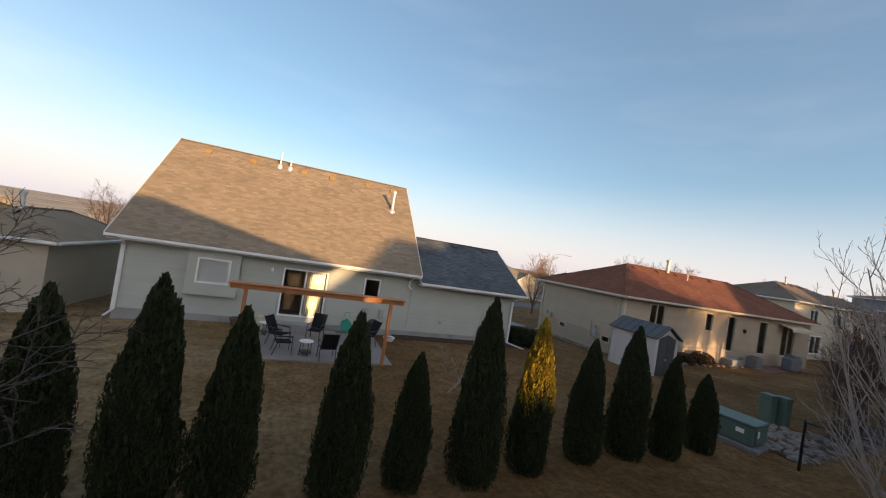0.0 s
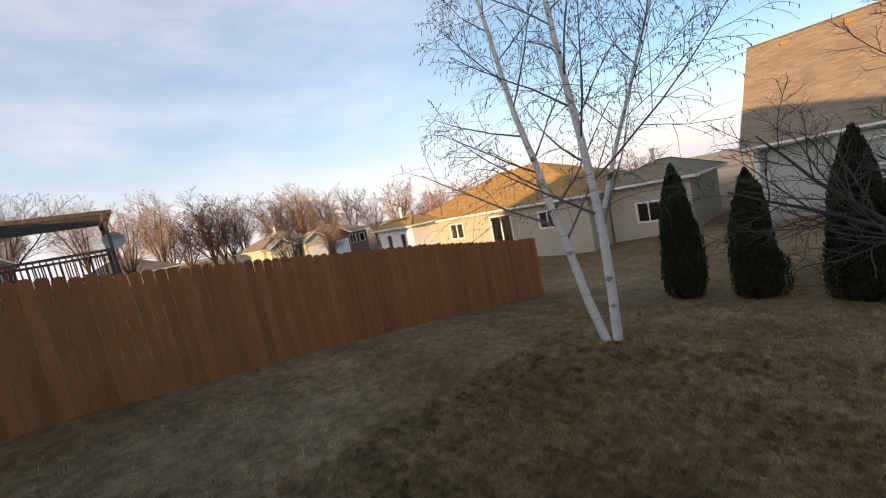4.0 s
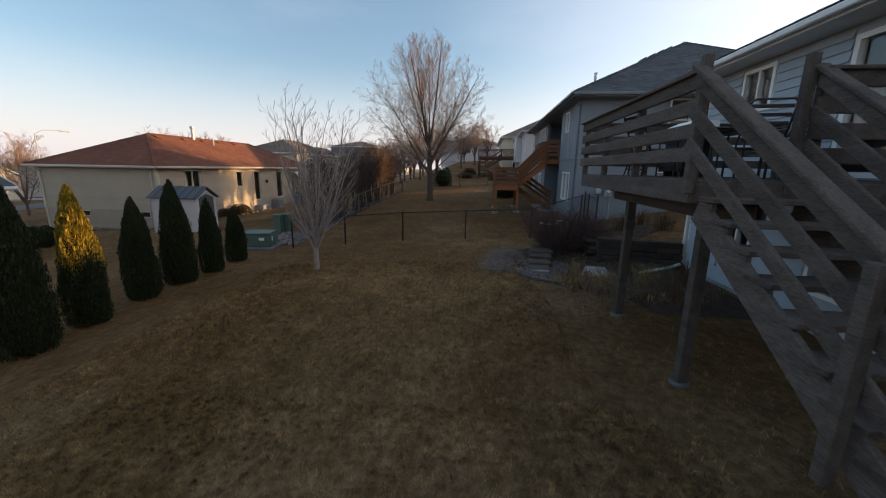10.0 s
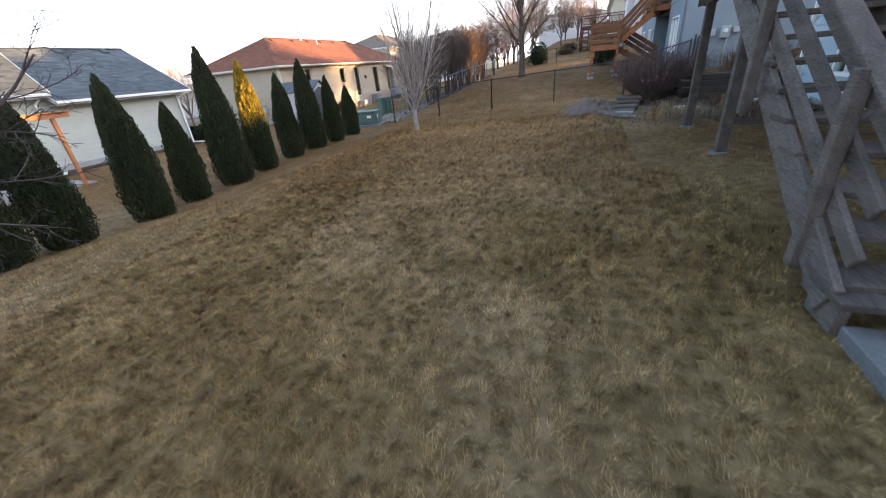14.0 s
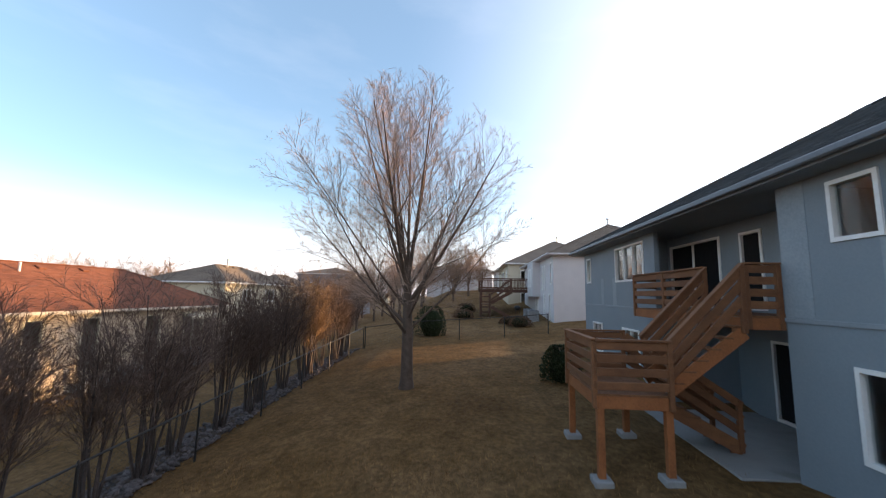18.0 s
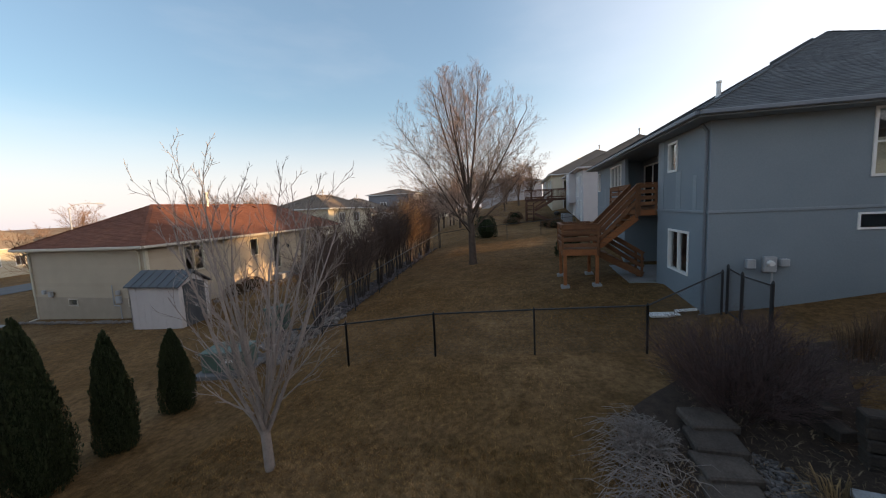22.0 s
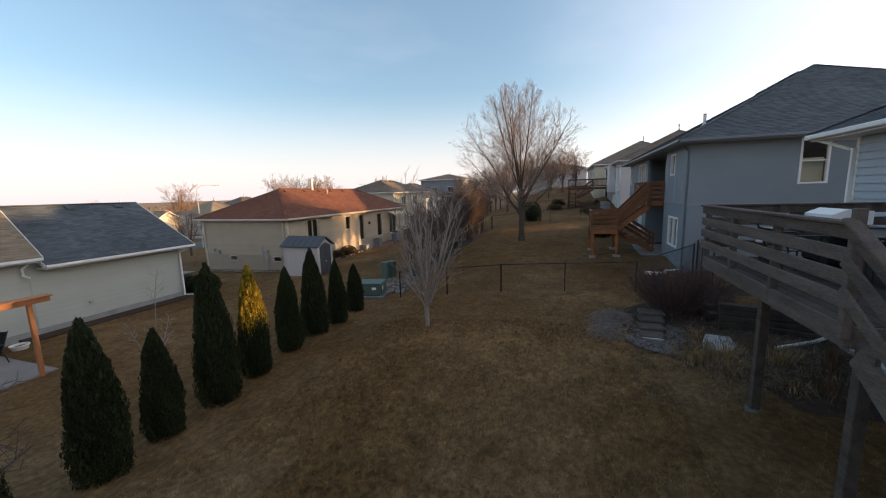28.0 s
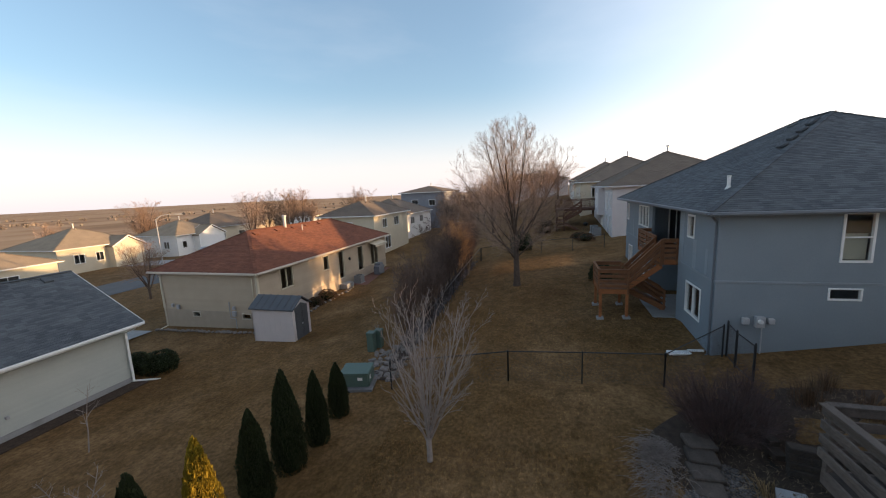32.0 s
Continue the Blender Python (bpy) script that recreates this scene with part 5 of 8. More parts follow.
# gate beside the blue-grey house
def fence_gate():
    gate = thing("fence_gate", (13.7, -8.0, 1.4), "black chain-link gate beside the blue-grey house", "gate")
    P = [Vector((x, y, gz(x, y))) for x, y in ((14.72, -8.02), (13.95, -7.98), (12.78, -8.0))]
    for p in P:
        part("post", M().lathe((p.x, p.y, p.z - 0.1), [(0.035, 0), (0.035, 1.42), (0.04, 1.43), (0.015, 1.5)], 10), BLACK_METAL, gate)
    for a, b in ((P[0], P[1]), (P[1], P[2])):
        a, b = a.lerp(b, 0.05), a.lerp(b, 0.95)
        fr, wire = M(), M()
        for z in (0.08, 1.28):
            fr.tube(a + Vector((0, 0, z)), b + Vector((0, 0, z)), 0.018)
        for q in (a, b):
            fr.tube(q + Vector((0, 0, 0.08)), q + Vector((0, 0, 1.28)), 0.018)
        part("gate_frame", fr, BLACK_METAL, gate)
        n = int((b - a).length / 0.075)
        for i in range(-16, n + 1):
            for s in (1, -1):
                t0, t1 = i / n, i / n + 1.2 / (b - a).length
                lo, hi = max(t0, 0), min(t1, 1)
                if hi - lo > 0.01:
                    u0, u1 = (lo - t0) / (t1 - t0), (hi - t0) / (t1 - t0)
                    z0, z1 = (u0, u1) if s > 0 else (1 - u0, 1 - u1)
                    wire.tube(a.lerp(b, lo) + Vector((0, 0, 0.08 + 1.2 * z0)), a.lerp(b, hi) + Vector((0, 0, 0.08 + 1.2 * z1)), 0.002, 0.002, 3, False)
        part("chain_link", wire, BLACK_METAL, gate, kind="stuff")


fence_gate()


# ---- rust-brown picket fence ----
def picket_fence():
    f = thing("wooden_fence", (-11.6, 0, 1.0), "rust-brown dog-eared wooden privacy fence", "fence")
    rng = random.Random(5)
    def run(xa, ya, xb, yb, z_of):
        L = math.hypot(xb - xa, yb - ya)
        n = int(L / 0.145)
        dx, dy = (xb - xa) / n, (yb - ya) / n
        d = Vector((dx, dy, 0)).normalized()
        nn = Vector((-d.y, d.x, 0))
        for i in range(n):
            x, y = xa + dx * i, ya + dy * i
            z = z_of(x, y)
            h = 1.86 + rng.uniform(-0.015, 0.015)
            w = 0.138
            o = Vector((x, y, z))
            c = 0.035
            pts = [o, o + d * w, o + d * w + Vector((0, 0, h - c)), o + d * (w - c) + Vector((0, 0, h)), o + d * c + Vector((0, 0, h)), o + Vector((0, 0, h - c))]
            part("picket", M().prism(pts, nn * 0.018), FENCE_WOOD, f)
        for z in (0.35, 1.0, 1.6):
            m = M()
            k = max(1, int(L / 2.4))
            for j in range(k):
                pa = Vector((xa + (xb - xa) * j / k, ya + (yb - ya) * j / k, 0)) - nn * 0.03
                pb = Vector((xa + (xb - xa) * (j + 1) / k, ya + (yb - ya) * (j + 1) / k, 0)) - nn * 0.03
                pa.z, pb.z = z_of(pa.x, pa.y) + z, z_of(pb.x, pb.y) + z
                m.beam(pa, pb, 0.04, 0.09)
            part("fence_rail", m, FENCE_WOOD, f)
    run(-11.5, 5.9, -12.0, -11.0, lambda x, y: gz(x, y) - 0.02)


picket_fence()


# ---- arborvitae hedge ----
def arborvitae_form(seed, double=False, gold=False):
    """A dense column of upright sprays round a dark core, one metre tall and one wide, to be scaled."""
    rng = np.random.default_rng(seed)
    ob = thing("arborvitae", (0, 0, 0), "dark green columnar arborvitae", "shrub", "arborvitae row")
    def radius(t):
        return np.interp(t, [0, 0.04, 0.12, 0.3, 0.55, 0.8, 0.93, 1.0], [0.33, 0.42, 0.455, 0.45, 0.375, 0.235, 0.115, 0.012])
    tops = [(0, 0, 1.0, 1.0)] + ([(0.2, 0.02, 0.9, 0.55)] if double else [])
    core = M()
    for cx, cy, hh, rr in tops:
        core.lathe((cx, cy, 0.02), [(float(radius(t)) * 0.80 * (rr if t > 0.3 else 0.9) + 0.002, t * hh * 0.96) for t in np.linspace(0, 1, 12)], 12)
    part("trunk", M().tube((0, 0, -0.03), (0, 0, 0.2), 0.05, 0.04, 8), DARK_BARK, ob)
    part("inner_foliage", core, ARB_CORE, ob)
    n = 30000 if not double else 36000
    v, f, v2, f2 = [], [], [], []
    lump = rng.uniform(0, 6.28, 6)
    for i in range(n):
        cx, cy, hh, rr = tops[0 if (not double or rng.random() < 0.68) else 1]
        t = min(rng.random() ** 0.85, 0.995)
        a = rng.uniform(0, 2 * math.pi)
        r = float(radius(t)) * (rr if t > 0.35 else 0.9 + 0.1 * rr) * (0.80 + 0.26 * rng.random())
        r *= 1 + 0.08 * math.sin(3 * a + lump[0] + 9 * t) + 0.06 * math.sin(7 * a + lump[1] - 17 * t) + 0.05 * math.sin(13 * a + lump[2] + 31 * t)
        p = np.array([cx + r * math.cos(a), cy + r * math.sin(a), t * hh])
        out = np.array([math.cos(a), math.sin(a), 0])
        up = np.array([0, 0, 1.0]) * rng.uniform(0.45, 1.0) + out * rng.uniform(0.2, 0.75) + rng.normal(0, 0.16, 3)
        up /= np.linalg.norm(up)
        sd = np.cross(up, rng.normal(0, 1, 3))
        sd /= np.linalg.norm(sd)
        L = rng.uniform(0.009, 0.02) * (2.4 if i % 19 == 0 else 1)
        w = L * rng.uniform(0.4, 0.7)
        q = p + up * L
        # sprays above the sunbeam's lower edge get the golden, sunlit colour
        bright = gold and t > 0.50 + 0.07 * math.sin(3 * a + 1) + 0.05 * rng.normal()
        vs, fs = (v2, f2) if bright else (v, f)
        o = len(vs)
        for k in (p - sd * w * 0.35, p + sd * w * 0.35, p + up * L * 0.55 + sd * w, q, p + up * L * 0.55 - sd * w):
            vs.append(tuple(k))
        fs.append((o, o + 1, o + 2, o + 3, o + 4))
    m = M()
    m.v, m.f = v, f
    part("foliage", m, ARB, ob)
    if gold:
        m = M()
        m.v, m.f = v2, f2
        part("golden_foliage", m, ARB_SUNLIT, ob, "golden yellow upper foliage with sunlight put into its colour")
    return ob


ARB_X = (-7.35, -6.1, -4.65, -3.35, -2.15, -1.05, 0.68, 1.9, 3.2, 4.58, 6.2, 7.5, 8.7, 10.2)
ARB_Y = (5.25, 5.25, 5.25, 5.3, 5.3, 5.35, 5.4, 5.5, 5.4, 5.6, 5.8, 5.8, 5.65, 5.8)
ARB_H = (3.0, 2.6, 3.0, 2.95, 3.25, 2.95, 3.1, 2.42, 3.5, 3.16, 2.74, 3.1, 2.48, 2.02)
ARB_W = (1.0, 0.95, 1.08, 1.08, 1.12, 1.08, 1.1, 0.92, 1.15, 1.0, 0.98, 1.1, 0.86, 0.88)
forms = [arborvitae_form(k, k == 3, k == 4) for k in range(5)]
used = set()
for i, (x, y, h, w) in enumerate(zip(ARB_X, ARB_Y, ARB_H, ARB_W)):
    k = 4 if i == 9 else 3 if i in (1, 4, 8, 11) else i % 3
    place = Matrix.Translation((x, y, gz(x, y) - 0.02)) @ Matrix.Rotation(i * 1.7 if k < 3 else (0.5 if i == 8 else 0.3), 4, "Z") @ Matrix.Diagonal((w * 0.89, w * 0.89, h, 1))
    ob = copy_thing(forms[k], Matrix.Identity(4)) if k in used else forms[k]
    used.add(k)
    ob.matrix_basis = place
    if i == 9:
        tagged(ob, "dark green arborvitae with a golden yellow top, sunlight put into its colour")
    elif h < 2.5:
        tagged(ob, "short dark green arborvitae")
    elif k == 3:
        tagged(ob, "tall dark green arborvitae with two leaders")


# ---- bare trees ----
def grow(segs, rng, p, d, L, r, level, spec):
    """One limb with its side shoots; segs collects (start, end, radius, radius, level)."""
    s = spec[level]
    n = s["n"]
    q, w = np.array(p, float), np.array(d, float)
    pts = [q]
    for i in range(n):
        w = w + rng.normal(0, s["bend"], 3) + np.array([0, 0, s["up"]])
        w /= np.linalg.norm(w)
        e = q + w * L / n
        r0, r1 = r * (1 - i / n * (1 - s["tip"])), r * (1 - (i + 1) / n * (1 - s["tip"]))
        segs.append((tuple(q), tuple(e), r0, r1, level))
        q = e
        pts.append(q)
    if level + 1 >= len(spec):
        return
    c = spec[level + 1]
    for k in range(s["kids"]):
        t = s["from"] + (1 - s["from"]) * (k + rng.random() * 0.8) / s["kids"]
        j = min(int(t * n), n - 1)
        f = t * n - j
        o = pts[j] * (1 - f) + pts[j + 1] * f
        ax = (pts[j + 1] - pts[j]) / np.linalg.norm(pts[j + 1] - pts[j])
        a = k * 2.4 + rng.uniform(-0.6, 0.6)
        u = np.cross(ax, [0.3, 0.2, 1.0] if abs(ax[2]) < 0.95 else [1.0, 0, 0])
        u /= np.linalg.norm(u)
        v = np.cross(ax, u)
        ang = radians(s["angle"] + rng.uniform(-10, 10))
        nd = ax * math.cos(ang) + (u * math.cos(a) + v * math.sin(a)) * math.sin(ang)
        rr = max(r * (1 - t * (1 - s["tip"])) * c["thick"], c["min"])
        ll = L * c["len"] * (1 - s["taper"] * max(0, t - s["from"]) / (1 - s["from"] + 1e-6)) * rng.uniform(0.75, 1.15)
        grow(segs, rng, o, nd, ll, rr, level + 1, spec)


def lv(n=4, kids=5, bend=0.08, up=0.03, angle=40, frm=0.3, tip=0.4, taper=0.5, length=0.5, thick=0.6, least=0.004):
    return {"n": n, "kids": kids, "bend": bend, "up": up, "angle": angle, "from": frm, "tip": tip, "taper": taper, "len": length, "thick": thick, "min": least}


def tree_parts(ob, segs, bark, twig, split=2):
    a, b = M(), M()
    for p, q, r0, r1, level in segs:
        (a if level < split else b).tube(p, q, r0, r1, 9 if level == 0 else (6 if level < split else 3), False)
    part("trunk", a, bark, ob, smooth=True)
    part("crown", b, twig, ob)


# the large bare tree in the next yard
def big_tree():
    rng = np.random.default_rng(12)
    x, y = 24.7, 0.46
    z = gz(x, y)
    ob = thing("bare_tree", (x, y, z), "tall bare shade tree with an oval crown", "tree")
    heights, widths = [1.5, 2.2, 3.2, 4.5, 6.0, 7.5, 9.0, 10.2, 11.2, 11.9], [0.9, 2.6, 4.3, 5.0, 5.0, 4.6, 3.7, 2.5, 1.2, 0.2]
    def inside(p, slack):
        return math.hypot(p[0] - x, p[1] - y - 0.7 + 0.08 * (p[2] - z - 4)) < np.interp(p[2] - z, heights, widths) * slack
    segs = [((x, y, z - 0.1), (x, y, z + 0.3), 0.30, 0.225, 0), ((x, y, z + 0.3), (x - 0.02, y + 0.02, z + 2.0), 0.225, 0.185, 0), ((x - 0.02, y + 0.02, z + 2.0), (x + 0.05, y + 0.1, z + 4.6), 0.185, 0.10, 0)]
    spec = [lv(9, 14, 0.022, 0.03, 34, 0.14, 0.10, 0.35), lv(6, 9, 0.022, 0.035, 31, 0.12, 0.25, 0.4, 0.40, 0.36, 0.008), lv(4, 7, 0.022, 0.035, 30, 0.12, 0.4, 0.35, 0.44, 0.5, 0.0045), lv(3, 4, 0.025, 0.03, 29, 0.15, 0.5, 0.35, 0.5, 0.6, 0.0032), lv(2, 0, 0.03, 0.02, 26, 0.3, 0.6, 0.4, 0.6, 0.75, 0.0027)]
    # ascending limbs: the lowest spread widest, the highest stand nearly upright
    for dx, dy, L in ((0.14, -0.16, 6.7), (-0.12, 0.12, 6.3)):
        grow(segs, rng, (x + 0.03, y + 0.08, z + 3.6), (dx, dy, 1), L, 0.06, 0, spec)
    for k in range(15):
        f = k / 14
        a = k * 2.4 + 0.3
        h = 1.6 + 2.5 * f
        t = 1.55 - 1.35 * f + 0.14 * math.sin(k * 5.1)
        c = min(max((h - 2.0) / 2.6, 0), 1)
        far = 1 + 0.1 * math.sin(a) * (1 - f)
        grow(segs, rng, (x - 0.02 + 0.07 * c, y + 0.02 + 0.08 * c, z + h), (math.cos(a) * t, math.sin(a) * t, 1), (5.6, 6.6, 7.2)[min(int(f * 3), 2)] * far + 0.6 * f, 0.056 + 0.02 * math.sin(k * 2.9) + 0.012 * f, 0, spec)
    segs = [q for q in segs if q[2] > 0.06 or inside(q[1], 1 + 0.08 * math.sin(q[0][0] * 5 + q[0][2] * 4))]
    tree_parts(ob, segs, BARK, TWIG)


big_tree()


def small_tree():
    rng = np.random.default_rng(4)
    x, y = 8.2, 1.68
    z = gz(x, y)
    ob = thing("bare_tree", (x, y, z), "young bare tree with pale upright branches", "tree")
    segs = []
    segs.append(((x, y, z - 0.05), (x - 0.03, y, z + 0.75), 0.085, 0.075, 0))
    spec = [lv(7, 10, 0.045, 0.06, 31, 0.08, 0.22, 0.4), lv(5, 5, 0.05, 0.09, 30, 0.2, 0.4, 0.4, 0.36, 0.55, 0.007), lv(3, 3, 0.07, 0.07, 34, 0.3, 0.5, 0.3, 0.42, 0.6, 0.0045), lv(2, 0, 0.08, 0.05, 30, 0.3, 0.6, 0.4, 0.45, 0.7, 0.0035)]
    for k in range(11):
        a = k * 2.4
        t = 0.15 + 0.23 * (k % 3)
        grow(segs, rng, (x - 0.03, y, z + 0.5 + 0.035 * k), (math.cos(a) * t, math.sin(a) * t, 1), 3.95 - 0.5 * t, 0.034, 0, spec)
    tree_parts(ob, segs, PALE_BARK, PALE_BARK, 1)


small_tree()


def crab_tree():
    rng = np.random.default_rng(9)
    x, y = -3.88, 2.42
    z = gz(x, y)
    ob = thing("bare_tree", (x, y, z), "small bare spreading ornamental tree with dark bark", "tree")
    segs = [((x, y, z - 0.05), (x, y, z + 1.0), 0.082, 0.066, 0)]
    spec = [lv(6, 9, 0.10, 0.05, 45, 0.2, 0.25, 0.4), lv(5, 7, 0.10, 0.06, 42, 0.2, 0.4, 0.4, 0.52, 0.55, 0.007), lv(3, 4, 0.10, 0.05, 40, 0.2, 0.5, 0.3, 0.45, 0.6, 0.0045), lv(2, 0, 0.1, 0.04, 30, 0.3, 0.6, 0.4, 0.5, 0.7, 0.0035)]
    for k in range(8):
        a = k * 2.4 + 0.4
        t = (0.5, 0.95, 1.5)[k % 3]
        grow(segs, rng, (x, y, z + 0.7 + 0.05 * k), (math.cos(a) * t, math.sin(a) * t, 1), 2.7, 0.042, 0, spec)
    tree_parts(ob, segs, DARK_BARK, DARK_BARK, 1)


crab_tree()


def birch_tree():
    rng = np.random.default_rng(21)
    x, y = -7.5, 1.36
    z = gz(x, y)
    ob = thing("birch_tree", (x, y, z), "white-barked clump birch with fine drooping twigs", "tree")
    st, tw = M(), M()
    segs = []
    spec = [lv(10, 20, 0.035, 0.06, 52, 0.2, 0.12, 0.5), lv(6, 9, 0.06, 0.05, 42, 0.2, 0.3, 0.4, 0.30, 0.32, 0.009), lv(4, 6, 0.09, -0.05, 45, 0.2, 0.5, 0.3, 0.45, 0.5, 0.005), lv(3, 0, 0.08, -0.22, 30, 0.3, 0.6, 0.4, 0.6, 0.7, 0.003)]
    # two stems from one foot, a thinner one forking off the straighter of them
    for px, py, pz, dx, dy, L, r in ((-0.06, -0.04, -0.05, -0.24, -0.15, 7.8, 0.078), (0.07, 0.05, -0.05, 0.045, 0.03, 8.3, 0.082), (0.16, 0.1, 2.1, 0.24, 0.15, 4.9, 0.036)):
        grow(segs, rng, (x + px, y + py, z + pz), (dx, dy, 1), L, r, 0, spec)
    for p, q, r0, r1, level in segs:
        (st if level == 0 else tw).tube(p, q, r0, r1, 9 if level == 0 else 4 if level == 1 else 3, False)
        if level == 3 and rng.random() < 0.35:
            e = Vector(q)
            tw.tube(e, e + Vector((0, 0, -0.04)), 0.007, 0.003, 4, True)
    part("trunk", st, BIRCH, ob, "white birch stems with dark scars", smooth=True)
    part("crown", tw, mat("birch_twig", (0.20, 0.15, 0.14), (0.13, 0.10, 0.095), 0.85, 5, 30), ob)


birch_tree()

# ---- yard things ----
def storage_shed():
    s = thing("garden_shed", (16.6, 13.7, 0.05), "pale taupe plastic garden shed with dark double doors", "shed")
    x0, x1, y0, y1, zb, ze = 16.15, 17.72, 12.2, 14.95, 0.02, 2.03
    zp = 2.58
    part("floor_panel", M().box(x0, x1, y0, y1, zb - 0.06, zb + 0.03, 0.01), SHED_DARK, s)
    part("wall", M().box(x0, x0 + 0.05, y0, y1, zb, ze, 0.01), SHED_WALL, s)
    part("wall", M().box(x1 - 0.05, x1, y0, y1, zb, ze, 0.01), SHED_WALL, s)
    xm = (x0 + x1) / 2
    part("wall", M().prism([(x0, y1, zb), (x1, y1, zb), (x1, y1, ze), (xm, y1, zp - 0.06), (x0, y1, ze)], (0, -0.05, 0)), SHED_WALL, s)
    fr = M()
    fr.box(x0 + 0.05, x0 + 0.22, y0, y0 + 0.05, zb, ze)
    fr.box(x1 - 0.22, x1 - 0.05, y0, y0 + 0.05, zb, ze)
    fr.prism([(x0 + 0.05, y0, ze - 0.03), (x1 - 0.05, y0, ze - 0.03), (xm, y0, zp - 0.08)], (0, 0.05, 0))
    part("front_frame", fr, SHED_WALL, s)
    for i in range(7):
        part("wall_rib", M().box(x0 - 0.012, x0, y0 + 0.1 + i * 0.37, y0 + 0.16 + i * 0.37, zb, ze, 0.003), SHED_WALL, s)
    for a, b in ((x0 + 0.23, xm - 0.006), (xm + 0.006, x1 - 0.23)):
        top = ze + 0.1
        d = M().prism([(a, y0 - 0.015, zb + 0.04), (b, y0 - 0.015, zb + 0.04), (b, y0 - 0.015, top + (0.1 if b < xm + 0.1 else -0.12)), (a, y0 - 0.015, top - (0.12 if b < xm + 0.1 else -0.1))], (0, 0.045, 0))
        door = part("door", d, SHED_DARK, s, "dark grey plastic door")
        for z in (0.35, 0.85, 1.35):
            part("door_panel", M().box(a + 0.07, b - 0.07, y0 - 0.03, y0 - 0.014, zb + z, zb + z + 0.38, 0.01), SHED_DARK, door)
    part("door_handle", M().box(xm - 0.05, xm + 0.05, y0 - 0.05, y0 - 0.02, 0.95, 1.05, 0.01), METER_GREY, s)
    for sgn, e in ((1, x0 - 0.12), (-1, x1 + 0.12)):
        r = M().prism([(e, y0 - 0.15, ze - 0.06), (xm, y0 - 0.15, zp), (xm, y0 - 0.15, zp + 0.05), (e, y0 - 0.15, ze - 0.01)], (0, y1 - y0 + 0.27, 0))
        rf = part("roof_panel", r, SHED_DARK, s, "dark grey ribbed roof panel")
        for i in range(6):
            y = y0 + 0.05 + i * 0.48
            part("roof_rib", M().beam((e, y, ze + 0.005), (xm, y, zp + 0.065), 0.05, 0.03), SHED_DARK, rf)


storage_shed()


def utility_boxes():
    t = thing("transformer_box", (12.2, 6.2, 0.35), "green padmounted utility transformer on a concrete pad", "utility box")
    rz = Matrix.Translation((12.25, 6.15, 0)) @ Matrix.Rotation(radians(12), 4, "Z")
    z = gz(12.2, 6.2)
    part("pad", M().chamfer(0.66, 0.76, 0.07, 0.02, rz @ Matrix.Translation((0, 0, z + 0.03))), SLAB, t)
    part("body", M().chamfer(0.47, 0.58, 0.27, 0.03, rz @ Matrix.Translation((0, 0, z + 0.37))), TBOX_GREEN, t)
    part("lid", M().chamfer(0.5, 0.61, 0.035, 0.015, rz @ Matrix.Translation((0, 0, z + 0.67))), TBOX_GREEN, t)
    part("front_door", M().chamfer(0.43, 0.02, 0.23, 0.01, rz @ Matrix.Translation((0, -0.595, z + 0.37))), TBOX_GREEN, t)
    part("warning_sticker", M().chamfer(0.06, 0.004, 0.09, 0.001, rz @ Matrix.Translation((-0.25, -0.617, z + 0.45))), WHITE_PLASTIC, t, "small white sticker")
    part("warning_sticker", M().chamfer(0.004, 0.1, 0.06, 0.001, rz @ Matrix.Translation((-0.473, -0.25, z + 0.45))), WHITE_PLASTIC, t, "small white sticker with dark marks")
    for (x, y, w, h) in ((15.25, 6.95, 0.36, 0.95), (15.7, 6.75, 0.34, 0.9)):
        z = gz(x, y)
        p = thing("cable_pedestal", (x, y, z), "green metal cable pedestal among pale rocks", "utility box", "cable pedestals")
        part("body", M().box(x - w / 2, x + w / 2, y - w / 2, y + w / 2, z - 0.05, z + h, 0.02), TBOX_GREEN, p)
        part("cap", M().box(x - w / 2 - 0.02, x + w / 2 + 0.02, y - w / 2 - 0.02, y + w / 2 + 0.02, z + h - 0.12, z + h + 0.03, 0.02), TBOX_GREEN, p)


utility_boxes()


def rock_mesh(m, rng, c, r, flat=0.6):
    """One rough stone: a jittered low ball."""
    n, rings = 7, 4
    vs = []
    tw = rng.uniform(0, 6)
    sx, sy = rng.uniform(0.75, 1.25), rng.uniform(0.75, 1.25)
    for k in range(1, rings):
        ph = math.pi * k / rings
        for i in range(n):
            a = 2 * math.pi * i / n + tw
            q = r * rng.uniform(0.8, 1.12)
            vs.append((c[0] + q * sx * math.sin(ph) * math.cos(a), c[1] + q * sy * math.sin(ph) * math.sin(a), c[2] + q * flat * math.cos(ph)))
    o = len(vs)
    vs += [(c[0], c[1], c[2] + r * flat * 0.95), (c[0], c[1], c[2] - r * flat)]
    fs = [(k * n + i, (k + 1) * n + i, (k + 1) * n + (i + 1) % n, k * n + (i + 1) % n) for k in range(rings - 2) for i in range(n)]
    fs += [(o, i, (i + 1) % n) for i in range(n)] + [(o + 1, (rings - 2) * n + (i + 1) % n, (rings - 2) * n + i) for i in range(n)]
    m.add(vs, fs)


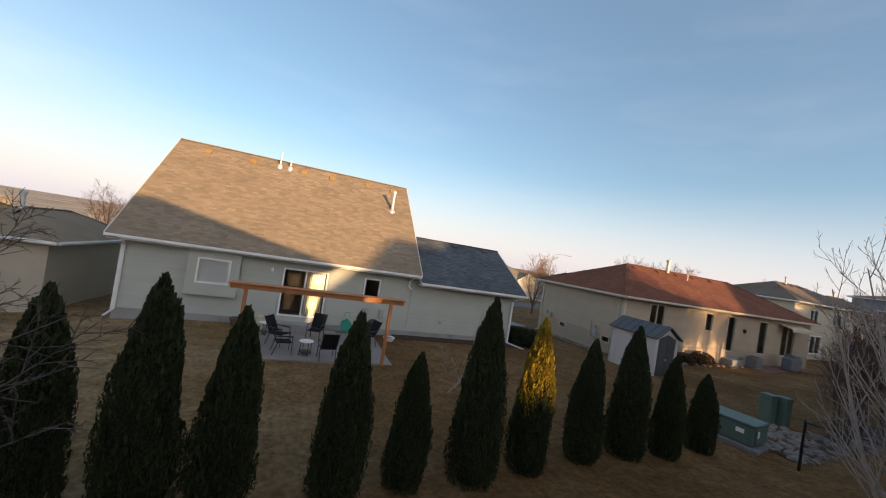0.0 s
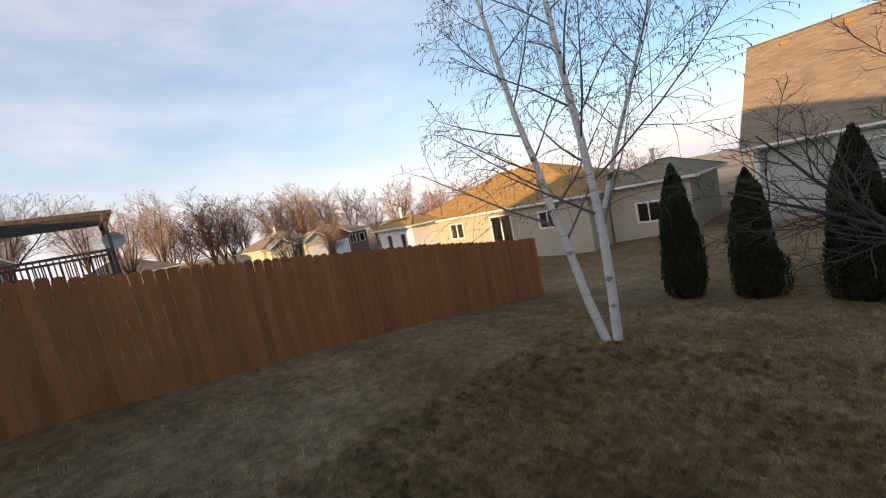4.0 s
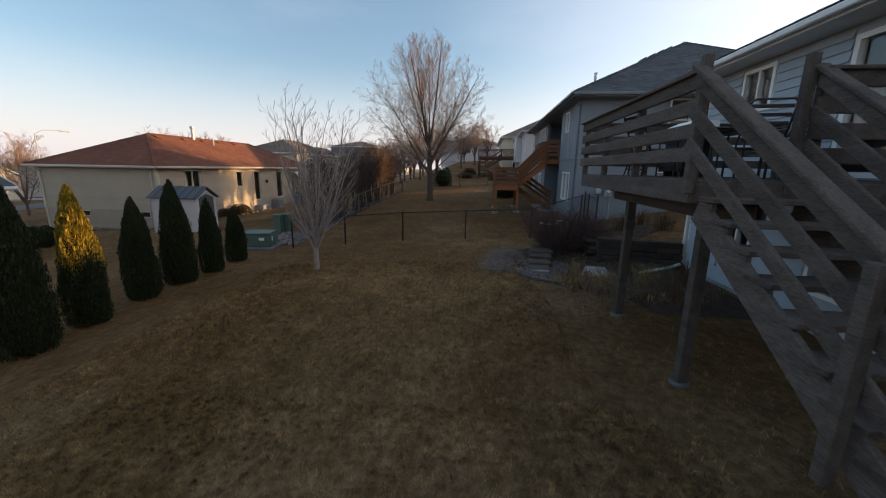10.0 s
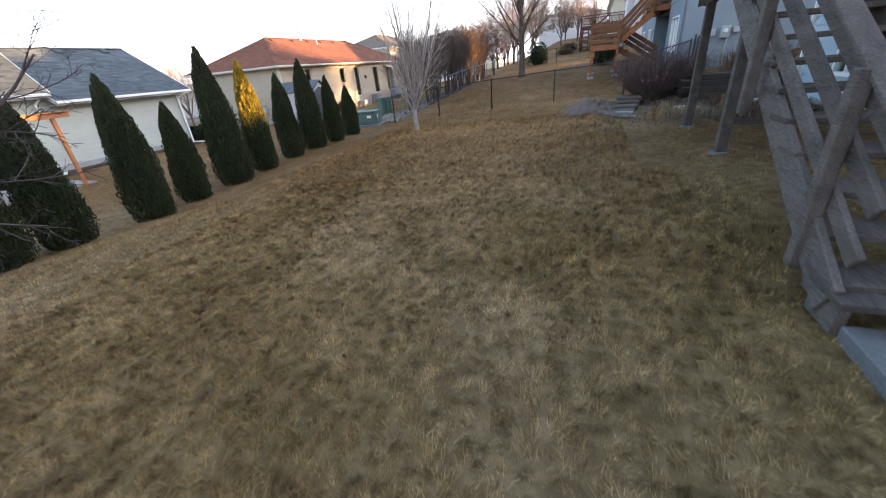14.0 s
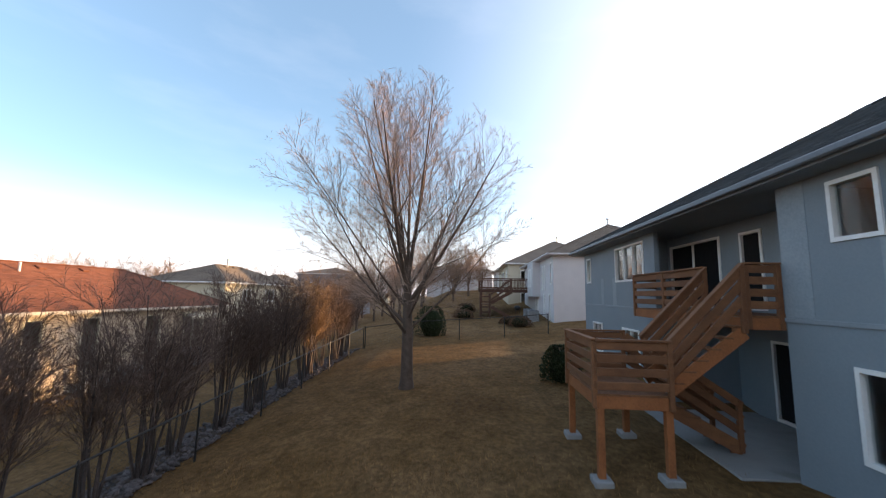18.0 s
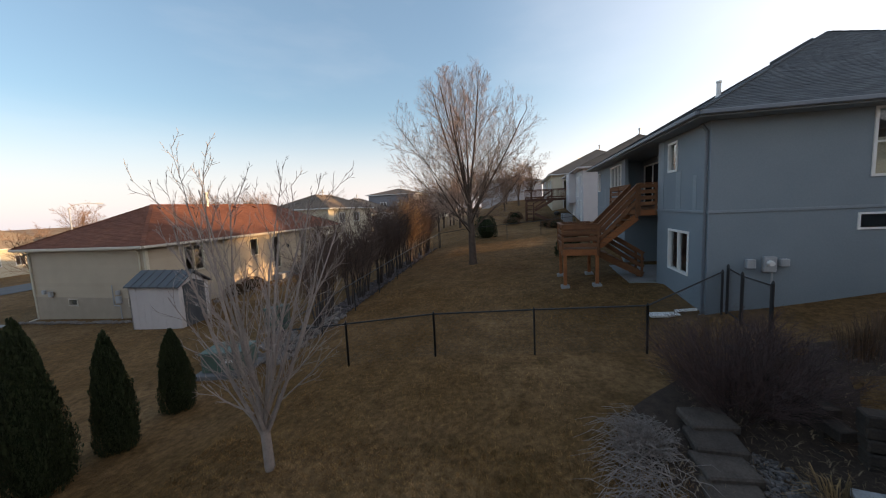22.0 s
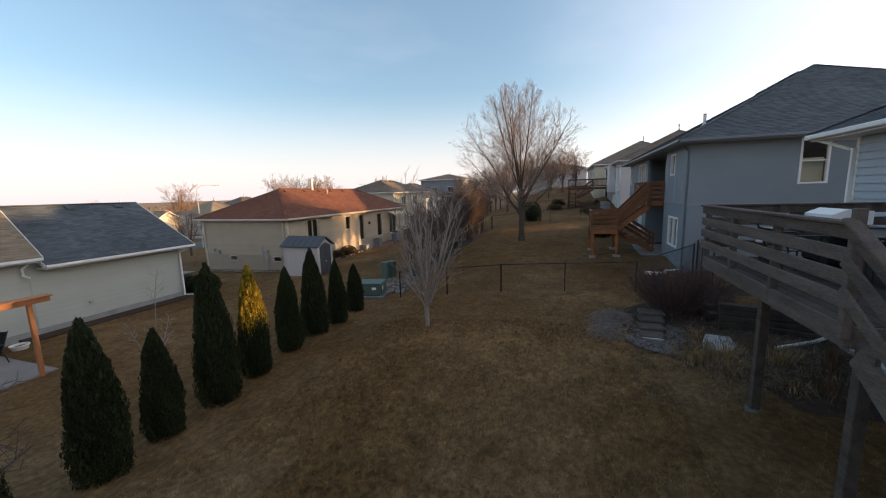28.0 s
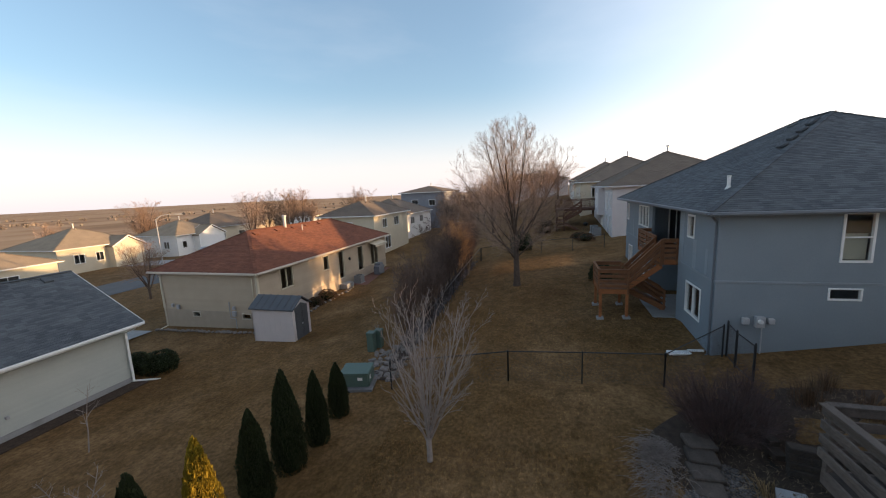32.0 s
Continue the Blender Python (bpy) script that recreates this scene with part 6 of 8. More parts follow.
def rock_strip():
    """Pale rocks under the hedge along the fence."""
    rng = random.Random(8)
    bed = thing("rock_bed", (15, 5.4, 0.5), "strip of pale landscaping rocks under the bare hedge", "rock bed")
    for i in range(290):
        x = 12.6 + 4.6 * rng.random() ** 1.2
        y = rng.uniform(4.65, 6.6 if x < 15.5 else 5.9)
        m = M()
        r = rng.uniform(0.05, 0.15)
        rock_mesh(m, rng, (x, y, gz(x, y) + r * 0.25), r)
        part("rock", m, ROCK, bed)


rock_strip()


def hedge_bed():
    """Dark soil with small rocks along the fence under the hedge."""
    rng = random.Random(31)
    edge = [(12.6 + 1.4 * i, 4.72 + 0.05 * math.sin(i * 2.1)) for i in range(16)] + [(33.6 - 1.4 * i, 5.95 + 0.12 * math.sin(i * 1.3)) for i in range(16)]
    n = 16
    vs, fs = [], []
    for i in range(n):
        a, b = edge[i], edge[2 * n - 1 - i]
        for k in range(5):
            x, y = a[0] + (b[0] - a[0]) * k / 4, a[1] + (b[1] - a[1]) * k / 4
            vs.append((x, y, gz(x, y) + (0.03 if 0 < k < 4 else -0.02)))
    for i in range(n - 1):
        for k in range(4):
            fs.append((i * 5 + k, (i + 1) * 5 + k, (i + 1) * 5 + k + 1, i * 5 + k + 1))
    solid("hedge_bed", M().add(vs, fs), MULCH, "strip of dark soil under the bare hedge", "flower bed", kind="structure", smooth=True)
    m = M()
    for i in range(1900):
        x, y = 16.5 + 17 * rng.random() ** 1.3, rng.uniform(4.75, 5.9)
        r = rng.uniform(0.025, 0.085)
        rock_mesh(m, rng, (x, y, gz(x, y) + 0.02 + r * 0.25), r)
    solid("small_rocks", m, mat("purplish_grey_rock", (0.115, 0.095, 0.092), (0.06, 0.05, 0.049), 0.9, 6, 40, 0.5, island=0.4), "small purplish grey rocks strewn under the hedge", "rock", kind="stuff")


hedge_bed()


def patch(name, pts, mt, label, category, lift=0.02, n=14):
    """A flat bed that follows the ground inside a ring of points."""
    cx, cy = sum(p[0] for p in pts) / len(pts), sum(p[1] for p in pts) / len(pts)
    rings = 7
    vs, fs = [(cx, cy, gz(cx, cy) + lift)], []
    k = len(pts)
    for r in range(1, rings + 1):
        for x, y in pts:
            u, v = cx + (x - cx) * r / rings, cy + (y - cy) * r / rings
            vs.append((u, v, gz(u, v) + lift * (1 if r < rings else -1.5)))
    for i in range(k):
        fs.append((0, 1 + i, 1 + (i + 1) % k))
        for r in range(rings - 1):
            a, b = 1 + r * k, 1 + (r + 1) * k
            fs.append((a + i, b + i, b + (i + 1) % k, a + (i + 1) % k))
    return solid(name, M().add(vs, fs), mt, label, category, kind="structure", smooth=True)


def garden_bed():
    rng = random.Random(3)
    patch("planting_bed", [(6.9, -5.1), (7.6, -4.5), (8.6, -3.95), (9.7, -3.75), (10.6, -4.3), (11.5, -5.2), (12.4, -6.6), (12.6, -8.6), (12.2, -11), (9.0, -11), (8.3, -10.5), (8.3, -9.6), (4.2, -9.5), (4.3, -6.9), (5.6, -6.4), (6.3, -5.9)], MULCH, "dark mulched planting bed beside the deck", "flower bed", 0.035)
    # gravel at the foot of the steps
    gr = M()
    for i in range(2600):
        a, r = rng.uniform(0, 6.28), math.sqrt(rng.random())
        if i % 5 < 3:
            x, y = 7.62 + 0.62 * r * math.cos(a), -5.2 + 0.72 * r * math.sin(a)
        else:
            x, y = 8.45 + 0.8 * r * math.cos(a), -5.85 + 0.5 * r * math.sin(a)
        s = rng.uniform(0.014, 0.042)
        rock_mesh(gr, rng, (x, y, gz(x, y) + 0.05), s, 0.7)
    solid("gravel", gr, STONE, "pale grey river gravel round the garden steps", "gravel", kind="stuff")
    # four stone steps
    st = thing("garden_steps", (8.9, -5.2, 0.85), "short flight of weathered stone garden steps", "steps")
    for i in range(4):
        x = 8.25 + 0.5 * i
        z = gz(8.15, -5.1) + 0.04 + 0.07 * i
        m = M().chamfer(0.3, 0.35, 0.07, 0.025, Matrix.Translation((x, -5.15 - 0.1 * i, z)) @ Matrix.Rotation(radians((-8, 4, -3, 5)[i]), 4, "Z"))
        part("step", m, STEP_STONE, st)
    part("nosing", M().beam((7.93, -5.45, gz(8.15, -5.1) + 0.06), (7.9, -4.85, gz(8.15, -5.1) + 0.06), 0.05, 0.07, 0.01), PALE_STONE, st, "pale worn front edge")
    # pale flat stone
    zf = gz(8.1, -6.85) + 0.07
    m = M().prism([(8.62, -6.62, zf + 0.05), (8.5, -7.15, zf + 0.06), (8.42, -7.5, zf + 0.05), (8.02, -7.32, zf + 0.02), (7.62, -6.88, zf), (7.58, -6.5, zf), (8.02, -6.38, zf + 0.03)], (0, 0, -0.12))
    solid("flagstone", m, PALE_STONE, "pale flat flagstone lying in the bed", "stone")
    # fallen stems and straw strewn over the bed and the edge of the lawn
    li = M()
    for i in range(6500):
        x, y = rng.uniform(4.2, 12.0), rng.uniform(-10, -4.4)
        if x + y * 0.9 < -0.1 - 1.6 * rng.random() or (x > 9.2 and y > -5.4):
            continue
        a, L = rng.uniform(0, 6.28), rng.uniform(0.04, 0.17)
        z = gz(x, y) + 0.045 + 0.03 * rng.random()
        d = Vector((math.cos(a) * L, math.sin(a) * L, rng.uniform(-0.01, 0.07)))
        s = Vector((-math.sin(a), math.cos(a), 0)) * rng.uniform(0.003, 0.009)
        p = Vector((x, y, z))
        mid = p + d * 0.5 + Vector((0, 0, 0.02))
        li.add([p - s, p + s, mid + s, mid - s, p + d], [(0, 1, 2, 3), (3, 2, 4)])
    solid("plant_litter", li, LITTER, "straw and fallen stems strewn over the bed", "litter", kind="stuff")
    # low wall of dark timbers, five courses with broken joints
    w = thing("retaining_wall", (8.9, -8.3, 1.0), "low retaining wall of dark weathered timbers", "retaining wall")
    a, b = Vector((9.05, -7.05, 0)), Vector((8.55, -9.3, 0))
    d = (b - a).normalized()
    L = (b - a).length
    for k in range(5):
        u = -0.4 * (k % 2)
        while u < L:
            u0, u1 = max(u, 0.0), min(u + rng.uniform(0.9, 1.5), L)
            if u1 - u0 > 0.08:
                set_back = Vector((0.025 * k + rng.uniform(-0.02, 0.02), 0, 1.0 + 0.17 * k + 0.085 + rng.uniform(-0.006, 0.006)))
                part("timber", M().beam(a + d * (u0 + 0.004) + set_back, a + d * (u1 - 0.004) + set_back + Vector((rng.uniform(-0.015, 0.015), 0, rng.uniform(-0.006, 0.006))), 0.28, 0.166, 0.022), OLD_TIMBER, w)
            u = u1 if u >= 0 else u + 0.8
    # the wall turns back into the slope behind the shrub
    for k in range(4):
        for j in range(3):
            p = Vector((9.2 + 0.75 * j + 0.3 * (k % 2), -7.0 + 0.1 * j, 1.05 + 0.17 * k + 0.06 * j))
            part("timber", M().beam(p, p + Vector((0.74, 0.1, 0.03)), 0.26, 0.163, 0.014), OLD_TIMBER, w)


garden_bed()


def twig_shrub(name, x, y, h, spread, stems, mt, label, seed, up=0.05):
    rng = np.random.default_rng(seed)
    z = gz(x, y)
    ob = thing(name, (x, y, z), label, "shrub")
    segs = []
    spec = [lv(5, 7, 0.09, up, 32, 0.15, 0.4, 0.3), lv(3, 5, 0.10, up, 34, 0.2, 0.5, 0.3, 0.42, 0.6, 0.003), lv(2, 0, 0.12, 0.02, 30, 0.2, 0.6, 0.3, 0.5, 0.7, 0.0025)]
    for k in range(stems):
        a = rng.uniform(0, 6.28)
        t = spread * math.sqrt(rng.random())
        grow(segs, rng, (x + 0.25 * t * math.cos(a), y + 0.25 * t * math.sin(a), z - 0.03), (math.cos(a) * t / h, math.sin(a) * t / h, 1), h * rng.uniform(0.7, 1.05), 0.011, 0, spec)
    m, s = M(), M()
    for p, q, r0, r1, level in segs:
        (m if level else s).tube(p, q, r0, r1, 3, False)
    part("stem", s, mt, ob)
    part("crown", m, mt, ob)
    return ob


PLUM_TWIG = mat("plum_red_twig", (0.095, 0.055, 0.046), (0.06, 0.035, 0.032), 0.85, 5, 30, island=0.3)
twig_shrub("bare_shrub", 10.4, -6.2, 1.6, 1.8, 170, PLUM_TWIG, "dense bare shrub with plum-red twigs", 2)
twig_shrub("bare_shrub", 11.9, -7.4, 1.0, 0.8, 40, PLUM_TWIG, "dense bare shrub with plum-red twigs", 6)
PALE_TWIG = mat("pale_dead_twig", (0.30, 0.245, 0.21), (0.19, 0.155, 0.135), 0.85, 5, 30, island=0.25)
twig_shrub("twig_clump", 9.2, -4.3, 0.42, 0.75, 90, PALE_TWIG, "low tangle of pale dead stems beside the steps", 5, -0.06)


def fallen_stems():
    rng = random.Random(14)
    m = M()
    for i in range(430):
        f = rng.random()
        x, y = 7.75 + 2.1 * f + rng.gauss(0, 0.16), -4.1 - 0.35 * f + rng.gauss(0, 0.2)
        z = gz(x, y) + 0.03 + 0.16 * rng.random() * rng.random()
        a, L = rng.gauss(2.2, 0.9), rng.uniform(0.25, 0.75)
        d = Vector((math.cos(a), math.sin(a), rng.uniform(-0.05, 0.35))) * L
        p = Vector((x, y, z))
        q = p + d * 0.5 + Vector((0, 0, 0.05))
        e = Vector((p.x + d.x, p.y + d.y, gz(p.x + d.x, p.y + d.y) + 0.03 + 0.3 * max(d.z, 0)))
        m.tube(p, q, 0.0055, 0.0045, 4, False)
        m.tube(q, e, 0.0045, 0.0025, 4, False)
    solid("fallen_stems", m, PALE_TWIG, "heap of pale grey fallen stems beside the steps", "litter", kind="stuff")


fallen_stems()


def dead_weeds():
    """Brown weeds and curled stalks in the bed under and beside the deck."""
    rng = random.Random(52)
    m = M()
    for i in range(520):
        x, y = rng.uniform(4.3, 8.2), rng.uniform(-9.2, -6.0)
        if x + y * 0.5 < 1.2 or math.sin(x * 2.3 + 1) + math.sin(y * 2.9) < -0.35:
            continue
        z = gz(x, y) + 0.02
        for k in range(rng.randint(3, 6)):
            a, h = rng.uniform(0, 6.28), rng.uniform(0.08, 0.34)
            lean = rng.uniform(0.1, 0.8)
            p = Vector((x + rng.gauss(0, 0.05), y + rng.gauss(0, 0.05), z))
            q = p + Vector((math.cos(a) * h * lean * 0.4, math.sin(a) * h * lean * 0.4, h * 0.7))
            e = q + Vector((math.cos(a + 0.6) * h * lean * 0.6, math.sin(a + 0.6) * h * lean * 0.6, h * rng.uniform(-0.25, 0.4)))
            m.tube(p, q, 0.0035, 0.0028, 3, False)
            m.tube(q, e, 0.0028, 0.0018, 3, False)
            if rng.random() < 0.5:
                s = Vector((math.sin(a), -math.cos(a), 0.3)) * rng.uniform(0.012, 0.03)
                u = e + Vector((math.cos(a), math.sin(a), -0.4)) * rng.uniform(0.02, 0.06)
                m.add([tuple(e), tuple(e * 0.5 + u * 0.5 + s), tuple(u), tuple(e * 0.5 + u * 0.5 - s)], [(0, 1, 2, 3)])
    solid("dead_weeds", m, LITTER, "brown dead weeds in the bed beside the deck", "weeds", kind="stuff")


dead_weeds()


def grass_clump(x, y, h, r, n, seed, label="dry straw-coloured ornamental grass", mt=None, droop=0.9):
    rng = random.Random(seed)
    z = gz(x, y)
    ob = thing("ornamental_grass", (x, y, z), label, "grass clump", "dry grasses in the bed")
    m = M()
    wa = rng.uniform(0, 6.28)
    blown = Vector((math.cos(wa), math.sin(wa), 0)) * 0.55
    for i in range(n):
        a = rng.uniform(0, 6.28)
        t = rng.random()
        p = Vector((x + r * 0.6 * t * math.cos(a), y + r * 0.6 * t * math.sin(a), z))
        L = h * rng.uniform(0.4, 1.15)
        out = Vector((math.cos(a), math.sin(a), 0)) * rng.uniform(0.4, 1.2) + blown
        sd = Vector((-math.sin(a), math.cos(a), 0)) * rng.uniform(0.0035, 0.0075)
        lean = rng.uniform(0.15, droop)
        q1 = p + out * (L * 0.25 * lean) + Vector((0, 0, L * 0.55))
        q2 = p + out * (L * 0.75 * lean) + Vector((rng.uniform(-.05, .05), rng.uniform(-.05, .05), L * (0.95 - 0.45 * lean)))
        m.add([p - sd, p + sd, q1 + sd, q1 - sd, q2], [(0, 1, 2, 3), (3, 2, 4)])
    part("blades", m, mt or DRY_GRASS, ob)
    return ob


for k, (x, y, h, r, n) in enumerate(((7.0, -5.9, 0.75, 0.6, 420), (7.75, -6.4, 0.7, 0.45, 180), (6.3, -6.4, 0.6, 0.6, 380), (7.3, -6.8, 0.5, 0.6, 300), (5.5, -7.2, 0.45, 0.4, 120), (8.45, -6.35, 0.9, 0.25, 110), (6.7, -7.5, 0.9, 0.35, 160))):
    grass_clump(x, y, h * 0.68, r * 1.5, int(n * 0.85), 40 + k, droop=1.5)
for k, (x, y, h, r, n) in enumerate(((11.3, -8.6, 0.9, 0.7, 260), (10.6, -9.6, 0.8, 0.6, 200), (12.0, -9.4, 0.8, 0.6, 200), (9.0, -8.0, 0.7, 0.5, 150), (7.6, -7.4, 0.6, 0.5, 130), (6.6, -8.4, 0.85, 0.4, 120), (5.45, -7.7, 0.5, 0.4, 110))):
    grass_clump(x, y, h, r, n, 60 + k, "brown dead perennial stems", DRY_STEM, 0.6)


# ---- bare hedge behind the chain-link fence ----
def hedge_form(seed, twig, label="tall upright bare hedge shrub with many stems"):
    rng = np.random.default_rng(seed)
    ob = thing("hedge_shrub", (0, 0, 0), label, "shrub", "bare hedge along the fence")
    segs = []
    spec = [lv(7, 14, 0.06, 0.03, 37, 0.36, 0.25, 0.3), lv(4, 7, 0.07, 0.06, 33, 0.15, 0.5, 0.3, 0.34, 0.42, 0.0065), lv(3, 4, 0.09, 0.06, 33, 0.15, 0.6, 0.3, 0.5, 0.62, 0.0048), lv(2, 0, 0.1, 0.03, 30, 0.3, 0.6, 0.3, 0.6, 0.7, 0.004)]
    for k in range(9):
        a = k * 2.4
        t = 0.02 + 0.11 * rng.random()
        grow(segs, rng, (0.13 * math.cos(a), 0.13 * math.sin(a), -0.05), (math.cos(a) * t, math.sin(a) * t, 1), rng.uniform(2.7, 4.0), 0.036, 0, spec)
    a, b = M(), M()
    for p, q, r0, r1, level in segs:
        (a if level == 0 else b).tube(p, q, r0, r1, 5 if level == 0 else 3, False)
    part("trunk", a, HEDGE_BARK, ob)
    part("crown", b, twig, ob)
    return ob


HEDGE_BARK = mat("dark_hedge_bark", (0.095, 0.075, 0.068), (0.055, 0.043, 0.04), 0.9, 6, 40, 0.4, spec=0.2)
HEDGE_TWIG = mat("brown_hedge_twig", (0.16, 0.11, 0.088), (0.09, 0.064, 0.054), 0.85, 5, 30, spec=0.2)
# two shrubs in a strip of sun: its warmth is put into the twig colour
SUNLIT_TWIG = mat("sunlit_orange_hedge_twig", (0.32, 0.20, 0.11), (0.22, 0.135, 0.075), 0.85, 5, 30, spec=0.2)
hedges = [hedge_form(k, HEDGE_TWIG) for k in (1, 2, 3, 4)]
warm = hedge_form(5, SUNLIT_TWIG, "upright hedge shrub with sunlight put into its orange-brown twigs")
for i in range(15):
    x, y = 15.7 + 1.22 * i + 0.16 * math.sin(i * 4.3), 5.25 + 0.12 * math.sin(i * 1.9)
    s = (0.9 if i < 7 else 0.98) + 0.09 * math.sin(i * 2.7)
    if i in (9, 10):
        ob = warm if i == 9 else copy_thing(warm, Matrix.Identity(4))
    else:
        ob = hedges[i] if i < 4 else copy_thing(hedges[i % 4], Matrix.Identity(4))
    ob.matrix_basis = Matrix.Translation((x, y, gz(x, y))) @ Matrix.Rotation(i * 1.3, 4, "Z") @ Matrix.Diagonal((s, s, s * (1 + 0.07 * math.sin(i * 3.1)), 1))


# ---- patio of the grey-green house ----
ps = thing("patio", (0, 14.5, 0), "pinkish grey concrete patio slab", "patio", kind="structure")
for i in range(3):
    for j in range(2):
        part("slab", M().box(-1.9 + 1.72 * i, -0.19 + 1.72 * i, 12.3 + 2.2 * j, 14.49 + 2.2 * j, -0.35, 0.06 + 0.004 * ((i + j) % 2), 0.01), PATIO, ps)


def pergola():
    p = thing("pergola", (0.5, 12.4, 0), "orange-stained cedar pergola frame", "pergola")
    for x in (-1.9, 2.85):
        part("post", M().box(x - 0.055, x + 0.055, 12.2, 12.32, -0.05, 2.32, 0.01), PERG_WOOD, p)
    for y in (12.15, 12.37):
        part("beam", M().box(-2.35, 3.3, y - 0.02, y + 0.02, 2.27, 2.42, 0.008), PERG_WOOD, p)
    part("top_board", M().box(-2.4, 3.35, 12.06, 12.46, 2.425, 2.46, 0.008), PERG_WOOD, p)


pergola()


def patio_chair(x, y, z, turn, first=[None]):
    if first[0] is None:
        c = thing("patio_chair", (0, 0, 0), "black mesh patio chair with a steel frame", "chair", "patio chairs")
        part("seat", M().box(-0.25, 0.25, -0.24, 0.26, 0.40, 0.43, 0.01), DARK_FAB, c)
        part("backrest", M().beam((0, 0.24, 0.44), (0, 0.52, 1.0), 0.5, 0.03, 0.008, (0, -1, 0.3)), DARK_FAB, c)
        for s in (-1, 1):
            part("leg", M().pipe([(s * 0.27, -0.26, 0), (s * 0.27, -0.24, 0.62), (s * 0.27, 0.28, 0.64)], 0.013, 6), BLACK_METAL, c)
            part("leg", M().pipe([(s * 0.27, 0.36, 0), (s * 0.27, 0.22, 0.42), (s * 0.26, 0.54, 1.02)], 0.015, 6), BLACK_METAL, c)
            part("armrest", M().box(s * 0.27 - 0.025, s * 0.27 + 0.025, -0.26, 0.3, 0.635, 0.66, 0.006), BLACK_METAL, c)
        first[0] = c
    else:
        c = copy_thing(first[0], Matrix.Identity(4))
    c.matrix_basis = pose(x, y, z, 0, 0, turn)
    return c


for x, y, r in ((-0.75, 14.0, 60), (-0.55, 13.0, 100), (0.9, 12.55, 185), (0.55, 14.9, -20), (2.6, 14.6, -60)):
    patio_chair(x, y, 0.065, r)


def side_table(x, y, z, r, h, label):
    t = thing("side_table", (x, y, z), label, "table")
    part("tabletop", M().lathe((x, y, z + h - 0.03), [(r, 0), (r + 0.01, 0.015), (r, 0.03)], 20), WHITE_PLASTIC, t, "pale round top")
    for i in range(4):
        a = i * 1.57 + 0.4
        part("leg", M().tube((x + r * 0.9 * math.cos(a), y + r * 0.9 * math.sin(a), z), (x + r * 0.8 * math.cos(a), y + r * 0.8 * math.sin(a), z + h - 0.03), 0.012), BLACK_METAL, t)
    part("ring", M().lathe((x, y, z + 0.12), [(r * 0.88, 0), (r * 0.9, 0.01), (r * 0.88, 0.02)], 20), BLACK_METAL, t)


side_table(0.2, 12.9, 0.065, 0.24, 0.5, "small round black metal side table on the patio")
side_table(-1.35, 15.2, 0.065, 0.22, 0.5, "small round black metal side table by the door")


def kettle_grill(x, y, z):
    k = thing("kettle_grill", (x, y, z), "black kettle grill on three legs", "grill")
    part("bowl", M().lathe((x, y, z + 0.55), [(0.06, 0), (0.2, 0.06), (0.28, 0.2), (0.29, 0.22)], 18), BLACK_METAL, k, smooth=True)
    part("lid", M().lathe((x, y, z + 0.78), [(0.29, 0), (0.26, 0.1), (0.16, 0.19), (0.03, 0.22)], 18), BLACK_METAL, k, smooth=True)
    for i in range(3):
        a = i * 2.09
        part("leg", M().tube((x + 0.3 * math.cos(a), y + 0.3 * math.sin(a), z), (x + 0.14 * math.cos(a), y + 0.14 * math.sin(a), z + 0.6), 0.014), BLACK_METAL, k)


kettle_grill(3.0, 15.6, 0.0)


def hose_reel(x, y, z):
    h = thing("hose_reel", (x, y, z), "teal garden hose coiled on a reel stand", "hose reel")
    m = M()
    for k in range(7):
        n = 18
        r, yy = 0.19 + 0.012 * (k % 2), y - 0.1 + 0.033 * k
        pts = [(x + r * math.cos(2 * math.pi * i / n), yy, z + 0.42 + r * math.sin(2 * math.pi * i / n)) for i in range(n + 1)]
        m.pipe(pts, 0.016, 5)
    part("hose", m, TEAL, h, "teal hose")
    for s in (-0.16, 0.16):
        part("side_plate", M().tube((x, y + s, z + 0.42), (x, y + s + 0.015, z + 0.42), 0.25, 0.25, 18), TEAL, h)
        part("leg", M().pipe([(x - 0.2, y + s, z), (x, y + s, z + 0.75), (x + 0.2, y + s, z)], 0.014, 6), TEAL, h)
    part("handle", M().pipe([(x - 0.15, y + 0.18, z + 0.75), (x - 0.1, y + 0.18, z + 1.0), (x + 0.1, y + 0.18, z + 1.0), (x + 0.15, y + 0.18, z + 0.75)], 0.012, 6), TEAL, h)


hose_reel(1.95, 16.4, 0.0)


def planter(x, y, z, r, h, mt, label):
    p = thing("planter", (x, y, z), label, "planter")
    part("pot", M().lathe((x, y, z), [(r * 0.7, 0), (r * 0.75, 0.02), (r, h), (r * 1.06, h), (r * 1.06, h + 0.03), (r * 0.9, h + 0.03), (r * 0.85, h * 0.8)], 18), mt, p)
    part("soil", M().lathe((x, y, z + h * 0.75), [(r * 0.86, 0), (r * 0.7, 0.02)], 18), MULCH, p)


planter(3.95, 16.1, -0.1, 0.26, 0.2, WHITE_PLASTIC, "white plastic tub on the grass by the wall")
planter(-1.6, 16.2, 0.0, 0.2, 0.55, CREAM, "cream tapered planter beside the patio door")
planter(-2.6, 16.8, -0.05, 0.25, 0.3, TIMBER, "brown round planter against the wall")


